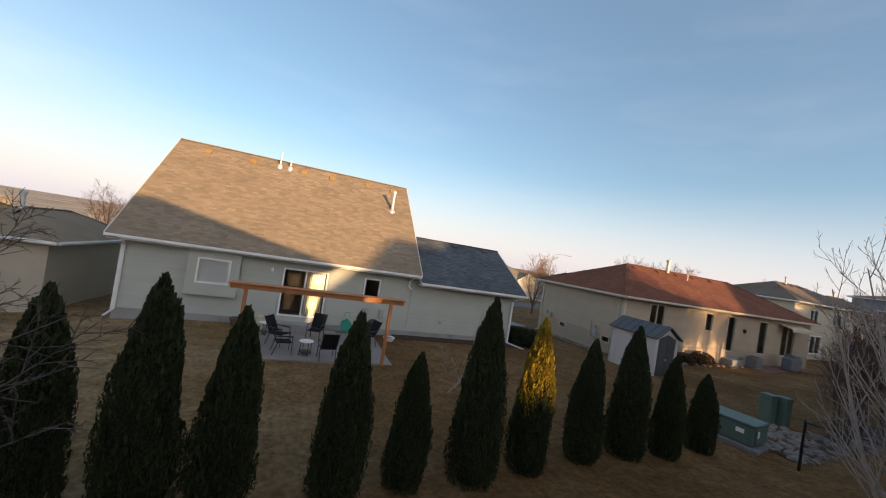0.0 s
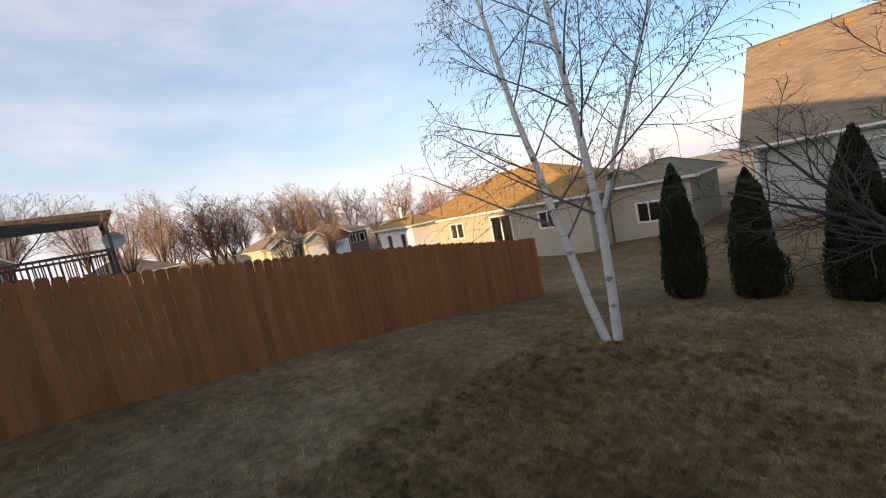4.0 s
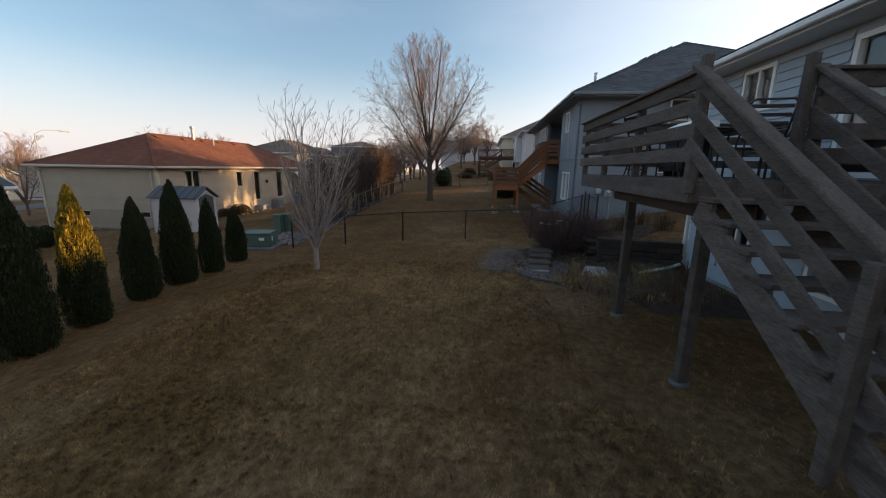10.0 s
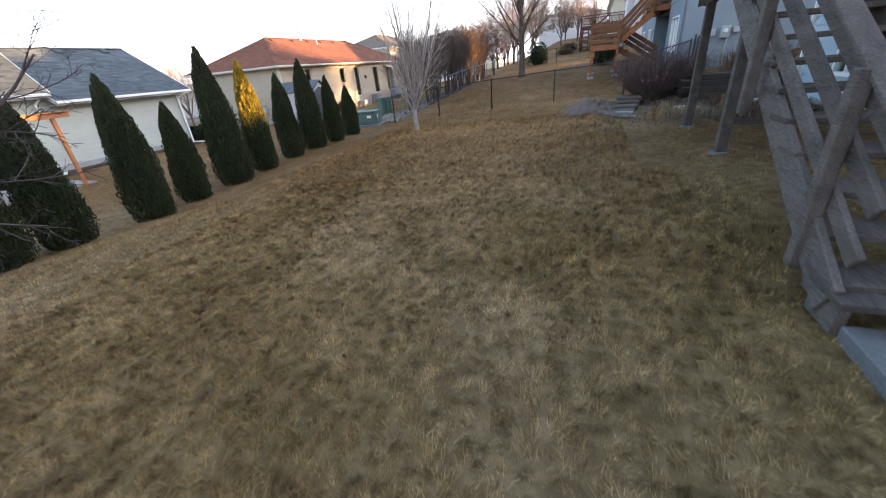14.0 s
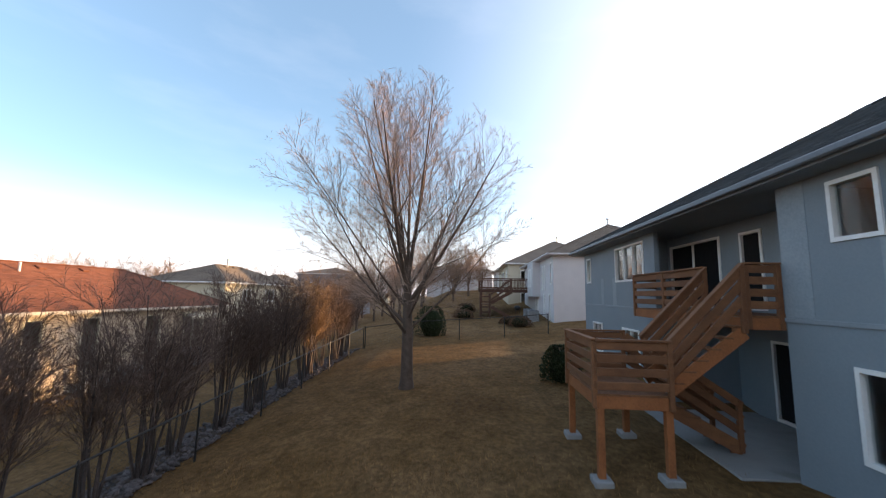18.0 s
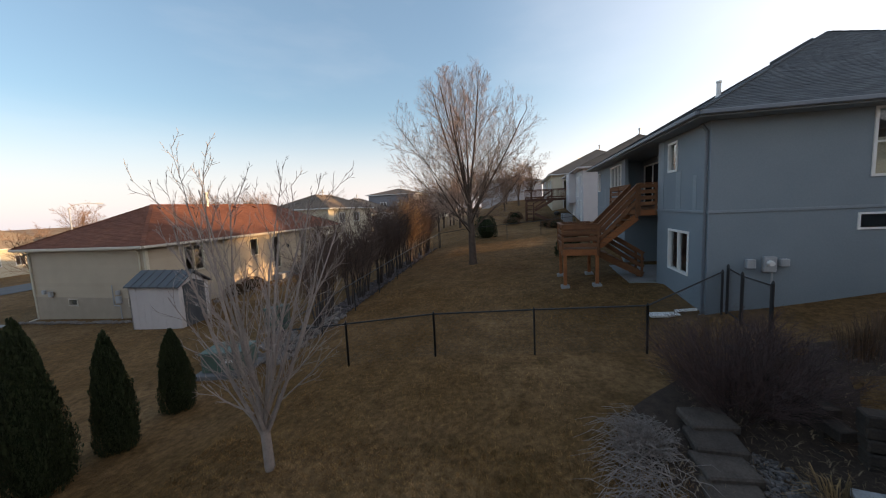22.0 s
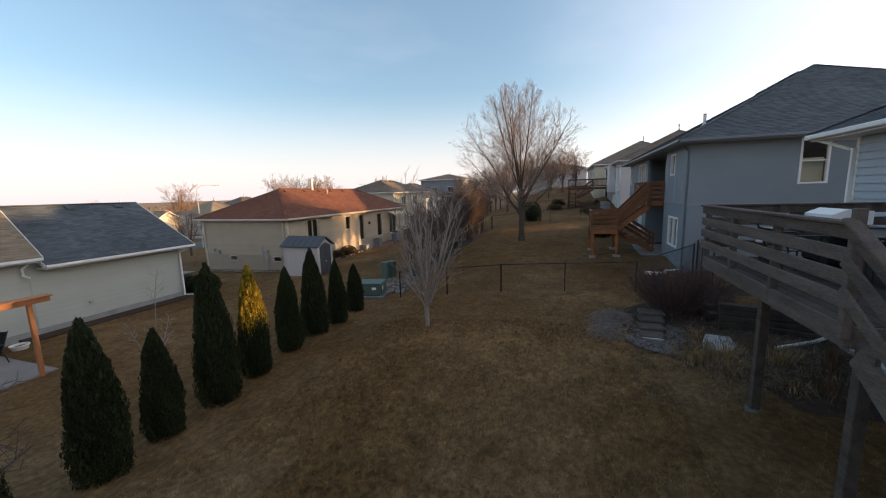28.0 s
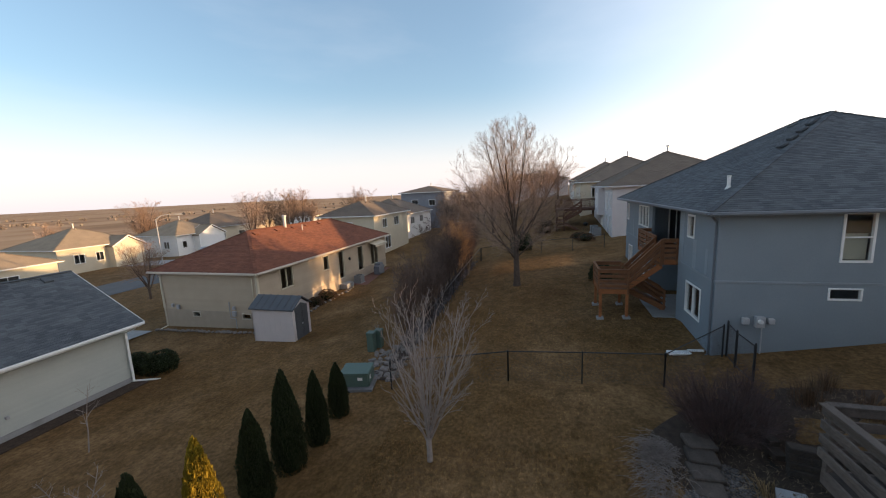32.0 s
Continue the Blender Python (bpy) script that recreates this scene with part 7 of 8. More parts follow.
# sapling and bent stems in the neighbour's lawn
def sapling(x, y, h, seed, label, lean=0.0):
    rng = np.random.default_rng(seed)
    z = gz(x, y)
    ob = thing("sapling", (x, y, z), label, "tree")
    segs = []
    spec = [lv(6, 8, 0.04, 0.01, 50, 0.3, 0.3, 0.3), lv(3, 3, 0.1, 0.08, 40, 0.3, 0.5, 0.3, 0.25, 0.6, 0.004), lv(2, 0, 0.1, 0.05, 30, 0.3, 0.6, 0.3, 0.5, 0.7, 0.003)]
    grow(segs, rng, (x, y, z - 0.02), (lean, 0, 1), h, 0.022, 0, spec)
    m = M()
    for p, q, r0, r1, level in segs:
        m.tube(p, q, r0, r1, 4, False)
    part("stem", m, PALE_BARK, ob)


sapling(6.9, 13.4, 2.4, 3, "thin bare sapling in the lawn")
for k, (x, y, h, l) in enumerate(((4.9, 10.2, 1.3, 0.5), (5.3, 10.6, 1.0, -0.6), (4.5, 9.8, 0.9, 0.9), (5.0, 11.2, 1.2, -0.3))):
    sapling(x, y, h, 70 + k, "bent bare stem with a sunlit tip", l)


def round_bush(x, y, h, r, mt, label, seed, n=2600, sx=1.0):
    """A low evergreen of many small sprays with an uneven outline."""
    rng = np.random.default_rng(seed)
    z = gz(x, y)
    ob = thing("evergreen_shrub", (x, y, z), label, "shrub")
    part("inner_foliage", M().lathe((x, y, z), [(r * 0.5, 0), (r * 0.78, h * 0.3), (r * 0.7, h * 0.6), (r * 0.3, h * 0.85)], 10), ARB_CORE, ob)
    v, f = [], []
    for i in range(n):
        a, t = rng.uniform(0, 6.28), rng.random()
        rr = r * math.sqrt(max(0.02, 1 - (t * 1.05 - 0.25) ** 2 * 1.3)) * rng.uniform(0.75, 1.08) * (1 + 0.12 * math.sin(3 * a + seed))
        p = np.array([x + rr * math.cos(a) * sx, y + rr * math.sin(a), z + t * h])
        u = np.array([math.cos(a), math.sin(a), 0.7]) + rng.normal(0, 0.4, 3)
        u /= np.linalg.norm(u)
        s = np.cross(u, rng.normal(0, 1, 3))
        s /= np.linalg.norm(s)
        L = rng.uniform(0.05, 0.1)
        o = len(v)
        v += [tuple(p - s * L * 0.2), tuple(p + s * L * 0.2), tuple(p + u * L * 0.6 + s * L * 0.35), tuple(p + u * L), tuple(p + u * L * 0.6 - s * L * 0.35)]
        f.append((o, o + 1, o + 2, o + 3, o + 4))
    m = M()
    m.v, m.f = v, f
    part("foliage", m, mt, ob)


round_bush(12.3, 17.2, 0.95, 0.75, ARB, "dark low evergreen at the house corner", 1)
round_bush(12.1, 18.7, 0.85, 0.7, ARB, "dark low evergreen at the house corner", 2)
round_bush(36.5, 0.8, 1.9, 1.0, ARB, "round dark evergreen in the far yard", 3)
round_bush(25.2, -5.0, 1.2, 0.65, ARB, "round dark evergreen beside the stairs", 4)
round_bush(24.4, 15.4, 0.75, 0.7, DRY_STEM, "low brown shrub against the tan house", 5, 1800)
round_bush(22.8, 15.4, 0.6, 0.55, DRY_STEM, "low brown shrub against the tan house", 6, 1500)
round_bush(19.2, 15.5, 0.4, 0.45, DRY_STEM, "low brown shrub against the tan house", 7, 900)


def air_conditioner(x, y, z, s, label="grey air conditioner on a pad"):
    a = thing("air_conditioner", (x, y, z), label, "air conditioner")
    part("pad", M().box(x - s * 0.6, x + s * 0.6, y - s * 0.6, y + s * 0.6, z - 0.1, z + 0.06, 0.01), CONCRETE, a)
    part("body", M().box(x - s / 2, x + s / 2, y - s / 2, y + s / 2, z + 0.06, z + 0.06 + s, 0.03), AC_GREY, a)
    part("fan_grille", M().lathe((x, y, z + 0.06 + s), [(s * 0.42, 0), (s * 0.4, 0.03), (s * 0.1, 0.04)], 16), BLACK_METAL, a)
    for i in range(8):
        zz = z + 0.14 + i * s / 9
        part("louvre", M().box(x - s / 2 - 0.012, x + s / 2 + 0.012, y - s / 2 - 0.012, y - s / 2, zz, zz + 0.03), AC_GREY, a)


air_conditioner(29.6, 15.3, gz(29.6, 15.3), 0.7)


def covered_grill(x, y, z, w=1.2, label="grey-blue covered barbecue grill on the patio"):
    c = thing("covered_grill", (x, y, z), label, "grill")
    m = M()
    prof = [(-w / 2, 0.05), (-w / 2, 0.85), (-w * 0.3, 0.95), (-w * 0.28, 1.15), (w * 0.28, 1.15), (w * 0.3, 0.95), (w / 2, 0.85), (w / 2, 0.05)]
    m.prism([(x + u, y - 0.3, z + v) for u, v in prof], (0, 0.6, 0))
    part("cover", m, mat("grey_blue_vinyl_cover", (0.16, 0.18, 0.21), (0.12, 0.135, 0.16), 0.5, 5, 30, 0.5, 12), c)
    for s in (-0.4, 0.4):
        part("wheel", M().tube((x + s * w, y - 0.32, z + 0.08), (x + s * w, y - 0.27, z + 0.08), 0.08, 0.08, 12), BLACK_METAL, c)


covered_grill(33.3, 15.0, gz(33.3, 15.0))
solid("patio_slab", M().box(28.8, 36.4, 13.9, 16.02, -0.6, gz(31.5, 15) + 0.02, 0.02), mat("brick_red_pavers", (0.20, 0.09, 0.065), (0.14, 0.065, 0.05), 0.9, 3, 40, 0.4), "brick-red paver patio by the tan house", "patio", kind="structure")
rng0 = random.Random(11)
edge = thing("stone_edging", (18, 15.6, -0.2), "row of pale edging stones along the tan house", "edging")
for i in range(46):
    m = M()
    if i < 24:
        x, y = 17.2 + 0.05 * math.sin(i), 15.6 + 0.36 * i
    else:
        x, y = 17.4 + 0.5 * (i - 24), 14.95 + 0.12 * math.sin(i * 1.3)
    rock_mesh(m, rng0, (x, y, gz(x, y) + 0.05), rng0.uniform(0.12, 0.2), 0.55)
    part("rock", m, ROCK, edge)


# ---- things on the deck ----
def deck_things():
    z = 3.775
    g_ = thing("gas_grill", (4.9, -7.1, z), "black gas grill with an off-white hood", "grill")
    part("cabinet", M().box(4.5, 5.2, -7.42, -6.92, z + 0.1, z + 0.74, 0.02), BLACK_METAL, g_)
    part("hood", M().prism([(4.48, -7.44, z + 0.745), (4.48, -6.9, z + 0.745), (4.48, -6.92, z + 0.9), (4.48, -7.12, z + 0.99), (4.48, -7.44, z + 0.96)], (0.74, 0, 0)), WHITE_PLASTIC, g_, "off-white sloped hood")
    for a, e in ((4.1, 4.47), (5.23, 5.42)):
        part("side_shelf", M().box(a, e, -7.4, -6.95, z + 0.7, z + 0.735, 0.008), BLACK_METAL, g_)
    part("handle", M().tube((4.6, -6.86, z + 0.84), (5.1, -6.86, z + 0.84), 0.014), METER_GREY, g_)
    for x in (4.55, 5.15):
        part("leg", M().box(x - 0.03, x + 0.03, -7.4, -6.94, z, z + 0.1), BLACK_METAL, g_)
    t = thing("outdoor_table", (3.6, -7.0, z), "dark metal outdoor table on the deck", "table")
    part("tabletop", M().box(3.05, 4.15, -7.45, -6.55, z + 0.68, z + 0.71, 0.01), BLACK_METAL, t)
    for x in (3.12, 4.08):
        for y in (-7.38, -6.62):
            part("leg", M().tube((x, y, z), (x, y, z + 0.68), 0.018), BLACK_METAL, t)
    first = None
    for x, y, r in ((4.0, -8.0, 175), (3.1, -7.1, 80), (3.9, -6.2, 10)):
        if first is None:
            c = first = thing("deck_chair", (0, 0, 0), "black metal outdoor chair with a slatted back", "chair", "chairs on the deck")
            for k in range(6):
                part("seat_slat", M().box(-0.24, 0.24, -0.23 + 0.08 * k, -0.175 + 0.08 * k, 0.41, 0.43, 0.004), BLACK_METAL, c)
            for k in range(5):
                part("back_slat", M().beam((-0.23, 0.28 + 0.035 * k, 0.52 + 0.1 * k), (0.23, 0.28 + 0.035 * k, 0.52 + 0.1 * k), 0.02, 0.045, 0.004), BLACK_METAL, c)
            for s in (-1, 1):
                part("leg", M().pipe([(s * 0.27, -0.25, 0), (s * 0.27, -0.25, 0.6), (s * 0.27, -0.2, 0.65), (s * 0.27, 0.3, 0.66)], 0.014, 6), BLACK_METAL, c)
                part("leg", M().pipe([(s * 0.25, 0.34, 0), (s * 0.25, 0.23, 0.42), (s * 0.25, 0.44, 0.96), (s * 0.2, 0.455, 1.0)], 0.014, 6), BLACK_METAL, c)
            part("top_rail", M().tube((-0.2, 0.455, 1.0), (0.2, 0.455, 1.0), 0.014), BLACK_METAL, c)
        else:
            c = copy_thing(first, Matrix.Identity(4))
        c.matrix_basis = pose(x, y, z, 0, 0, r)
    side_table(5.05, -6.38, z, 0.2, 0.4, "small black side table on the deck")
    planter(5.05, -6.38, z + 0.405, 0.14, 0.2, CREAM, "cream plastic plant pot on the side table")


deck_things()

# ---- houses round about ----
def plain_house(x0, x1, y0, y1, zb, ze, slope, wall_mt, roof_mt, label, wins=(), clad="", seed=50, trim=None, over=0.45, gables=(), gutters="nsew"):
    """A neighbour's house under a hip roof; wins are (side, u0, u1, z0, z1, panes)."""
    trim = trim or GUTTER
    h = thing("house", ((x0 + x1) / 2, (y0 + y1) / 2, zb), label, "house")
    spots = {"s": ("y", y0, -1, x0, x1), "n": ("y", y1, 1, x0, x1), "w": ("x", x0, -1, y0 + 0.15, y1 - 0.15), "e": ("x", x1, 1, y0 + 0.15, y1 - 0.15)}
    for s, (ax, pl, out, u0, u1) in spots.items():
        holes = [tuple(w[1:5]) for w in wins if w[0] == s]
        wo = wall(h, ax, pl, out, u0, u1, zb - 0.6, ze - 0.15, holes, wall_mt)
        for w in wins:
            if w[0] == s:
                window(h, ax, pl, out, *w[1:5], panes=w[5], wide=0.09, name="window" if w[4] - w[3] < 1.7 else "glass_door")
    part("room", M().box(x0 + 0.4, x1 - 0.4, (y0 + y1) / 2 - 0.05, (y0 + y1) / 2 + 0.05, zb, ze - 0.4), ROOM, h)
    roof, r0, r1 = hip_roof(h, x0 - over, x1 + over, y0 - over, y1 + over, ze, slope, roof_mt, trim, trim, clad, gutters, seed)
    part("flue_pipe", M().lathe((r0[0] * 0.6 + r1[0] * 0.4, r0[1] - 0.15, max(r0[2], r1[2]) - 0.15), [(0.09, 0), (0.09, 0.7), (0.14, 0.72), (0.14, 0.84), (0.03, 0.88)], 10), VENT_METAL, roof)
    for k in range(3):
        t = (k + 0.5) / 3
        roof_vent(roof, r0[0] + (r1[0] - r0[0]) * t, r0[1] - 0.6, r0[2] - 0.6 * slope, slope, roof_mt)
    for gx0, gx1, gy0, gy1, gze, gs, gal in gables:
        gr = gable_roof(h, gx0 - 0.3, gx1 + 0.3, gy0 - 0.3, gy1 + 0.3, gze, gs, roof_mt, trim, along=gal)
        m = M()
        if gal == "y":
            xm = (gx0 + gx1) / 2
            m.prism([(gx0, gy0, zb - 0.4), (gx1, gy0, zb - 0.4), (gx1, gy0, gze - 0.1), (xm, gy0, gze + (gx1 - gx0) / 2 * gs - 0.1), (gx0, gy0, gze - 0.1)], (0, gy1 - gy0, 0))
        else:
            ym = (gy0 + gy1) / 2
            m.prism([(gx0, gy0, zb - 0.4), (gx0, gy1, zb - 0.4), (gx0, gy1, gze - 0.1), (gx0, ym, gze + (gy1 - gy0) / 2 * gs - 0.1), (gx0, gy0, gze - 0.1)], (gx1 - gx0, 0, 0))
        part("gable_bay", m, wall_mt, h)
    return h


# next to the west: tan house behind the birch, with two wings
plain_house(-29.5, -14.1, 15.8, 27.5, -0.45, 2.4, 0.43, LH_CREAM, SHING_SAND, "cream house with a golden tan hip roof", (("s", -21.1, -19.3, -0.4, 2.0, 2), ("s", -17.3, -16.1, 0.75, 1.85, 2), ("s", -25.0, -23.6, 0.7, 1.9, 2)), "se", 61)
plain_house(-14.0, -9.85, 18.5, 26.0, -0.45, 2.38, 0.43, LH_CREAM, SHING_TAN, "low cream house wing with a tan roof", (("s", -12.6, -11.3, 0.1, 1.3, 2),), "s", 62)
plain_house(-30.6, -26.3, 13.2, 15.75, -0.6, 2.5, 0.43, WHITE, SHING_SAND, "white wing with two narrow windows", (("s", -29.6, -28.9, 0.7, 2.0, 1), ("s", -27.9, -27.2, 0.7, 2.0, 1)), "", 63)
# far west row
cream_west = plain_house(-68, -57, 12.6, 21.3, -0.3, 2.6, 0.45, CREAM, SHING_TAN, "cream house with two garage gables across the street", (("e", 16.5, 17.2, 0.8, 2.0, 1),), "", 64, gables=((-57.0, -55.5, 13.0, 16.2, 2.5, 0.6, "x"), (-57.0, -55.2, 17.6, 20.9, 2.5, 0.6, "x")))
west = plain_house(-70, -58, 22.0, 29.5, -0.5, 2.5, 0.45, mat("brown_brick_wall", (0.20, 0.115, 0.085), (0.15, 0.085, 0.065), 0.85, 4, 40, 0.3), SHING_TAN, "brown and white house across the street", (("e", 26.2, 27.4, 0.6, 2.0, 2), ("e", 28.0, 29.0, 0.6, 2.0, 1)), "", 65, gables=((-58.0, -56.6, 22.4, 25.4, 2.5, 0.6, "x"),))
for y0, y1, xg in ((13.3, 15.9, -55.5), (17.9, 20.6, -55.2), (22.7, 25.1, -56.6)):
    gd = M()
    for k in range(4):
        gd.box(xg, xg + 0.05, y0, y1, -0.55 + 0.56 * k, -0.02 + 0.56 * k, 0.01)
    part("garage_door", gd, WHITE, west if y0 > 22 else cream_west, "white panelled garage door")
plain_house(-72, -60, -6, 3.5, 0.0, 3.0, 0.45, CREAM, SHING_FAR, "tan house in the far row", (("e", -4, -2.5, 0.8, 2.1, 2), ("e", 0, 1.8, 0.8, 2.1, 2)), "", 66)
# fr: cream two-storey past the red roof
plain_house(43.3, 55.4, 20.1, 28.0, 0.0, 5.5, 0.42, CREAM, SHING_FAR, "cream two-storey house with a brown hip roof", (("s", 45.9, 47.4, 3.6, 4.9, 2), ("s", 49.9, 51.7, 3.6, 4.9, 2), ("s", 46.4, 48.4, 0.6, 2.4, 2), ("w", 23.2, 24.7, 3.5, 4.7, 2)), "ws", 67)
# north across the street
plain_house(37, 49, 70, 82, -2.0, 2.0, 0.45, CREAM, SHING_TAN, "cream house with a tan roof across the street", (("s", 39, 40.5, -0.6, 0.9, 2), ("s", 42, 43.2, -0.6, 0.9, 2)), "", 68, gables=((43.8, 48.6, 68.5, 72, 1.6, 0.6, "y"),))
plain_house(53, 63, 66, 76, -2.0, 2.2, 0.5, WHITE, SHING_TAN, "white house with a sunlit garage front", (("s", 54, 55, -0.4, 1.0, 1), ("w", 68, 69.5, -0.4, 1.0, 2)), "", 69, gables=((56.5, 62.5, 64.5, 67, 1.9, 0.55, "y"),))
plain_house(66, 80, 72, 84, -2.0, 2.4, 0.5, CREAM, SHING_FAR, "tan house with a brown roof", (("s", 68, 70, -0.4, 1.0, 2), ("s", 74, 76, -0.4, 1.0, 2)), "", 70)
plain_house(16, 29.5, 56, 66, -1.7, 1.9, 0.42, CREAM, SHING_TAN, "cream low house with a tan roof", (("e", 58, 60, -0.4, 1.0, 2), ("s", 24, 26, -0.4, 1.0, 2)), "", 71)
plain_house(60, 74, 22, 33, -0.2, 4.6, 0.45, WHITE, SHING_FAR, "white house further along the row", (("s", 62, 64, 2.6, 3.9, 2), ("s", 67, 69, 2.6, 3.9, 2), ("w", 24, 26, 2.6, 3.9, 2)), "", 72)
plain_house(78, 92, 20, 30, 0.5, 8.2, 0.25, mat("slate_grey_siding", (0.22, 0.23, 0.26), (0.18, 0.19, 0.215), 0.7, 2, 30), SHING_FAR, "slate-grey tall house with a dark roof", (("w", 22, 23.5, 5.2, 6.6, 2), ("w", 26, 27.5, 5.2, 6.6, 2)), "", 73)
rngh = random.Random(33)
for k in range(12):
    x, y = 95 + 13 * k + rngh.uniform(-3, 3), 45 + 34 * (k % 3) + rngh.uniform(-5, 5)
    w, d, e = rngh.uniform(10, 14), rngh.uniform(8, 11), rngh.uniform(2.6, 5.2)
    z = gz(x, y)
    plain_house(x, x + w, y, y + d, z, z + e, rngh.uniform(0.4, 0.55), (CREAM, WHITE, RH_SIDING)[k % 3], (SHING_TAN, SHING_FAR)[k % 2], ("cream distant house with a hip roof", "white distant house with a hip roof", "tan distant house with a hip roof")[k % 3], (("s", x + 2, x + 3.6, z + e - 1.9, z + e - 0.6, 2), ("s", x + 6, x + 7.6, z + e - 1.9, z + e - 0.6, 2), ("w", y + 2, y + 3.5, z + e - 1.9, z + e - 0.6, 2)), "", 80 + k)
# up the slope past the blue-grey house
lilac = plain_house(39.2, 53.4, -20.6, -7.8, 2.3, 7.95, 0.5, LILAC, SHING_FAR, "pale lilac-grey two-storey house with a brown roof", (("n", 39.7, 40.25, 5.7, 7.35, 1), ("n", 42.1, 42.6, 5.3, 7.3, 1), ("n", 42.9, 43.4, 5.3, 7.3, 1), ("n", 40.1, 40.8, 2.75, 5.0, 1), ("n", 42.2, 42.9, 2.75, 5.0, 1), ("n", 45.2, 46.6, 2.75, 4.7, 2)), "wn", 74, trim=LILAC)
bay = part("bay", M().box(44.4, 47.2, -7.79, -7.15, 4.75, 7.75, 0.01), LILAC, lilac, "pale siding bay over the lower storey")
window(bay, "y", -7.15, 1, 45.2, 46.4, 5.6, 7.2, panes=2, wide=0.07)
plain_house(55.5, 69, -20, -6.2, 3.3, 8.6, 0.5, CREAM, SHING_FAR, "cream two-storey house up the slope", (("n", 57, 58.5, 6.6, 7.9, 2), ("n", 61, 62.5, 6.6, 7.9, 2), ("w", -9, -7.6, 6.4, 7.8, 2), ("w", -9, -7.6, 3.8, 5.2, 2)), "", 75)
plain_house(74, 87, -19, -6.5, 4.3, 9.2, 0.5, WHITE, SHING_FAR, "white two-storey house up the slope", (("n", 76, 77.5, 7, 8.4, 2), ("w", -9, -7.6, 7, 8.4, 2)), "", 76)
plain_house(92, 103, -6.5, 7.5, 4.8, 10.0, 0.3, LILAC, SHING_FAR, "pale grey two-storey house at the end of the yards", (("w", -4.5, -3, 7.6, 9, 2), ("w", 0, 1.5, 7.6, 9, 2), ("w", 4, 5.5, 7.6, 9, 2), ("w", -4.5, -3, 5.2, 6.6, 2)), "", 77)
# unseen houses added across the street to the south, to shade the yards
plain_house(4.7, 19.4, -49, -38, 2.6, 7.0, 0.5, RH_SIDING, SHING_FAR, "unseen tan house added across the street to shade the yards", (), "", 78)
plain_house(20.1, 32.9, -43, -38, 2.8, 9.6, 1.05, CREAM, SHING_FAR, "unseen tall cream house added across the street to shade the yards", (), "", 81)
# the neighbour's house and raised deck beyond the picket fence
plain_house(-36, -20.5, -20, -7.5, 1.3, 5.2, 0.45, RH_SIDING, SHING_FAR, "tan house beyond the picket fence", (("n", -24, -22.4, 3.4, 4.7, 2), ("n", -29, -27, 3.0, 4.8, 2)), "", 79)


def far_deck(name, x0, x1, y0, y1, zf, mt, label, roofed=False):
    d = thing(name, ((x0 + x1) / 2, (y0 + y1) / 2, gz((x0 + x1) / 2, y1)), label, "deck")
    n = int((y1 - y0) / 0.15)
    for i in range(n):
        part("deck_board", M().box(x0, x1, y0 + (y1 - y0) * i / n, y0 + (y1 - y0) * (i + 1) / n - 0.008, zf - 0.04, zf), mt, d)
    for a in ((x0, x1, y1 - 0.04, y1), (x0, x0 + 0.04, y0, y1), (x1 - 0.04, x1, y0, y1)):
        part("rim_joist", M().box(*a, zf - 0.28, zf - 0.042), mt, d)
    for x in (x0 + 0.1, (x0 + x1) / 2, x1 - 0.1):
        part("post", M().box(x - 0.07, x + 0.07, y1 - 0.3, y1 - 0.16, gz(x, y1) - 0.1, zf - 0.04, 0.008), mt, d)
        part("rail_post", M().box(x - 0.045, x + 0.045, y1 - 0.09, y1, zf, zf + (2.1 if roofed else 1.0), 0.006), mt, d)
    for z in (0.1, 0.95):
        part("rail_board", M().box(x0, x1, y1 - 0.06, y1 - 0.02, zf + z, zf + z + 0.09, 0.006), mt, d)
        part("rail_board", M().box(x0 + 0.02, x0 + 0.06, y0, y1 - 0.06, zf + z, zf + z + 0.09, 0.006), mt, d)
        part("rail_board", M().box(x1 - 0.06, x1 - 0.02, y0, y1 - 0.06, zf + z, zf + z + 0.09, 0.006), mt, d)
    k = int((x1 - x0) / 0.14)
    for i in range(k):
        x = x0 + (x1 - x0) * (i + 0.5) / k
        part("baluster", M().box(x - 0.018, x + 0.018, y1 - 0.055, y1 - 0.025, zf + 0.19, zf + 0.95), mt, d)
    k = int((y1 - y0) / 0.14)
    for i in range(k):
        y = y0 + (y1 - y0) * (i + 0.5) / k
        for x in (x0 + 0.04, x1 - 0.04):
            part("baluster", M().box(x - 0.015, x + 0.015, y - 0.018, y + 0.018, zf + 0.19, zf + 0.95), mt, d)
    if roofed:
        for y in (y0 + 0.1, y1 - 0.05):
            part("top_beam", M().box(x0 - 0.3, x1 + 0.3, y - 0.05, y + 0.05, zf + 2.0, zf + 2.2, 0.008), mt, d)
        for i in range(9):
            x = x0 + (x1 - x0) * i / 8
            part("slat", M().box(x - 0.03, x + 0.03, y0 - 0.2, y1 + 0.2, zf + 2.2, zf + 2.33), mt, d)
    return d


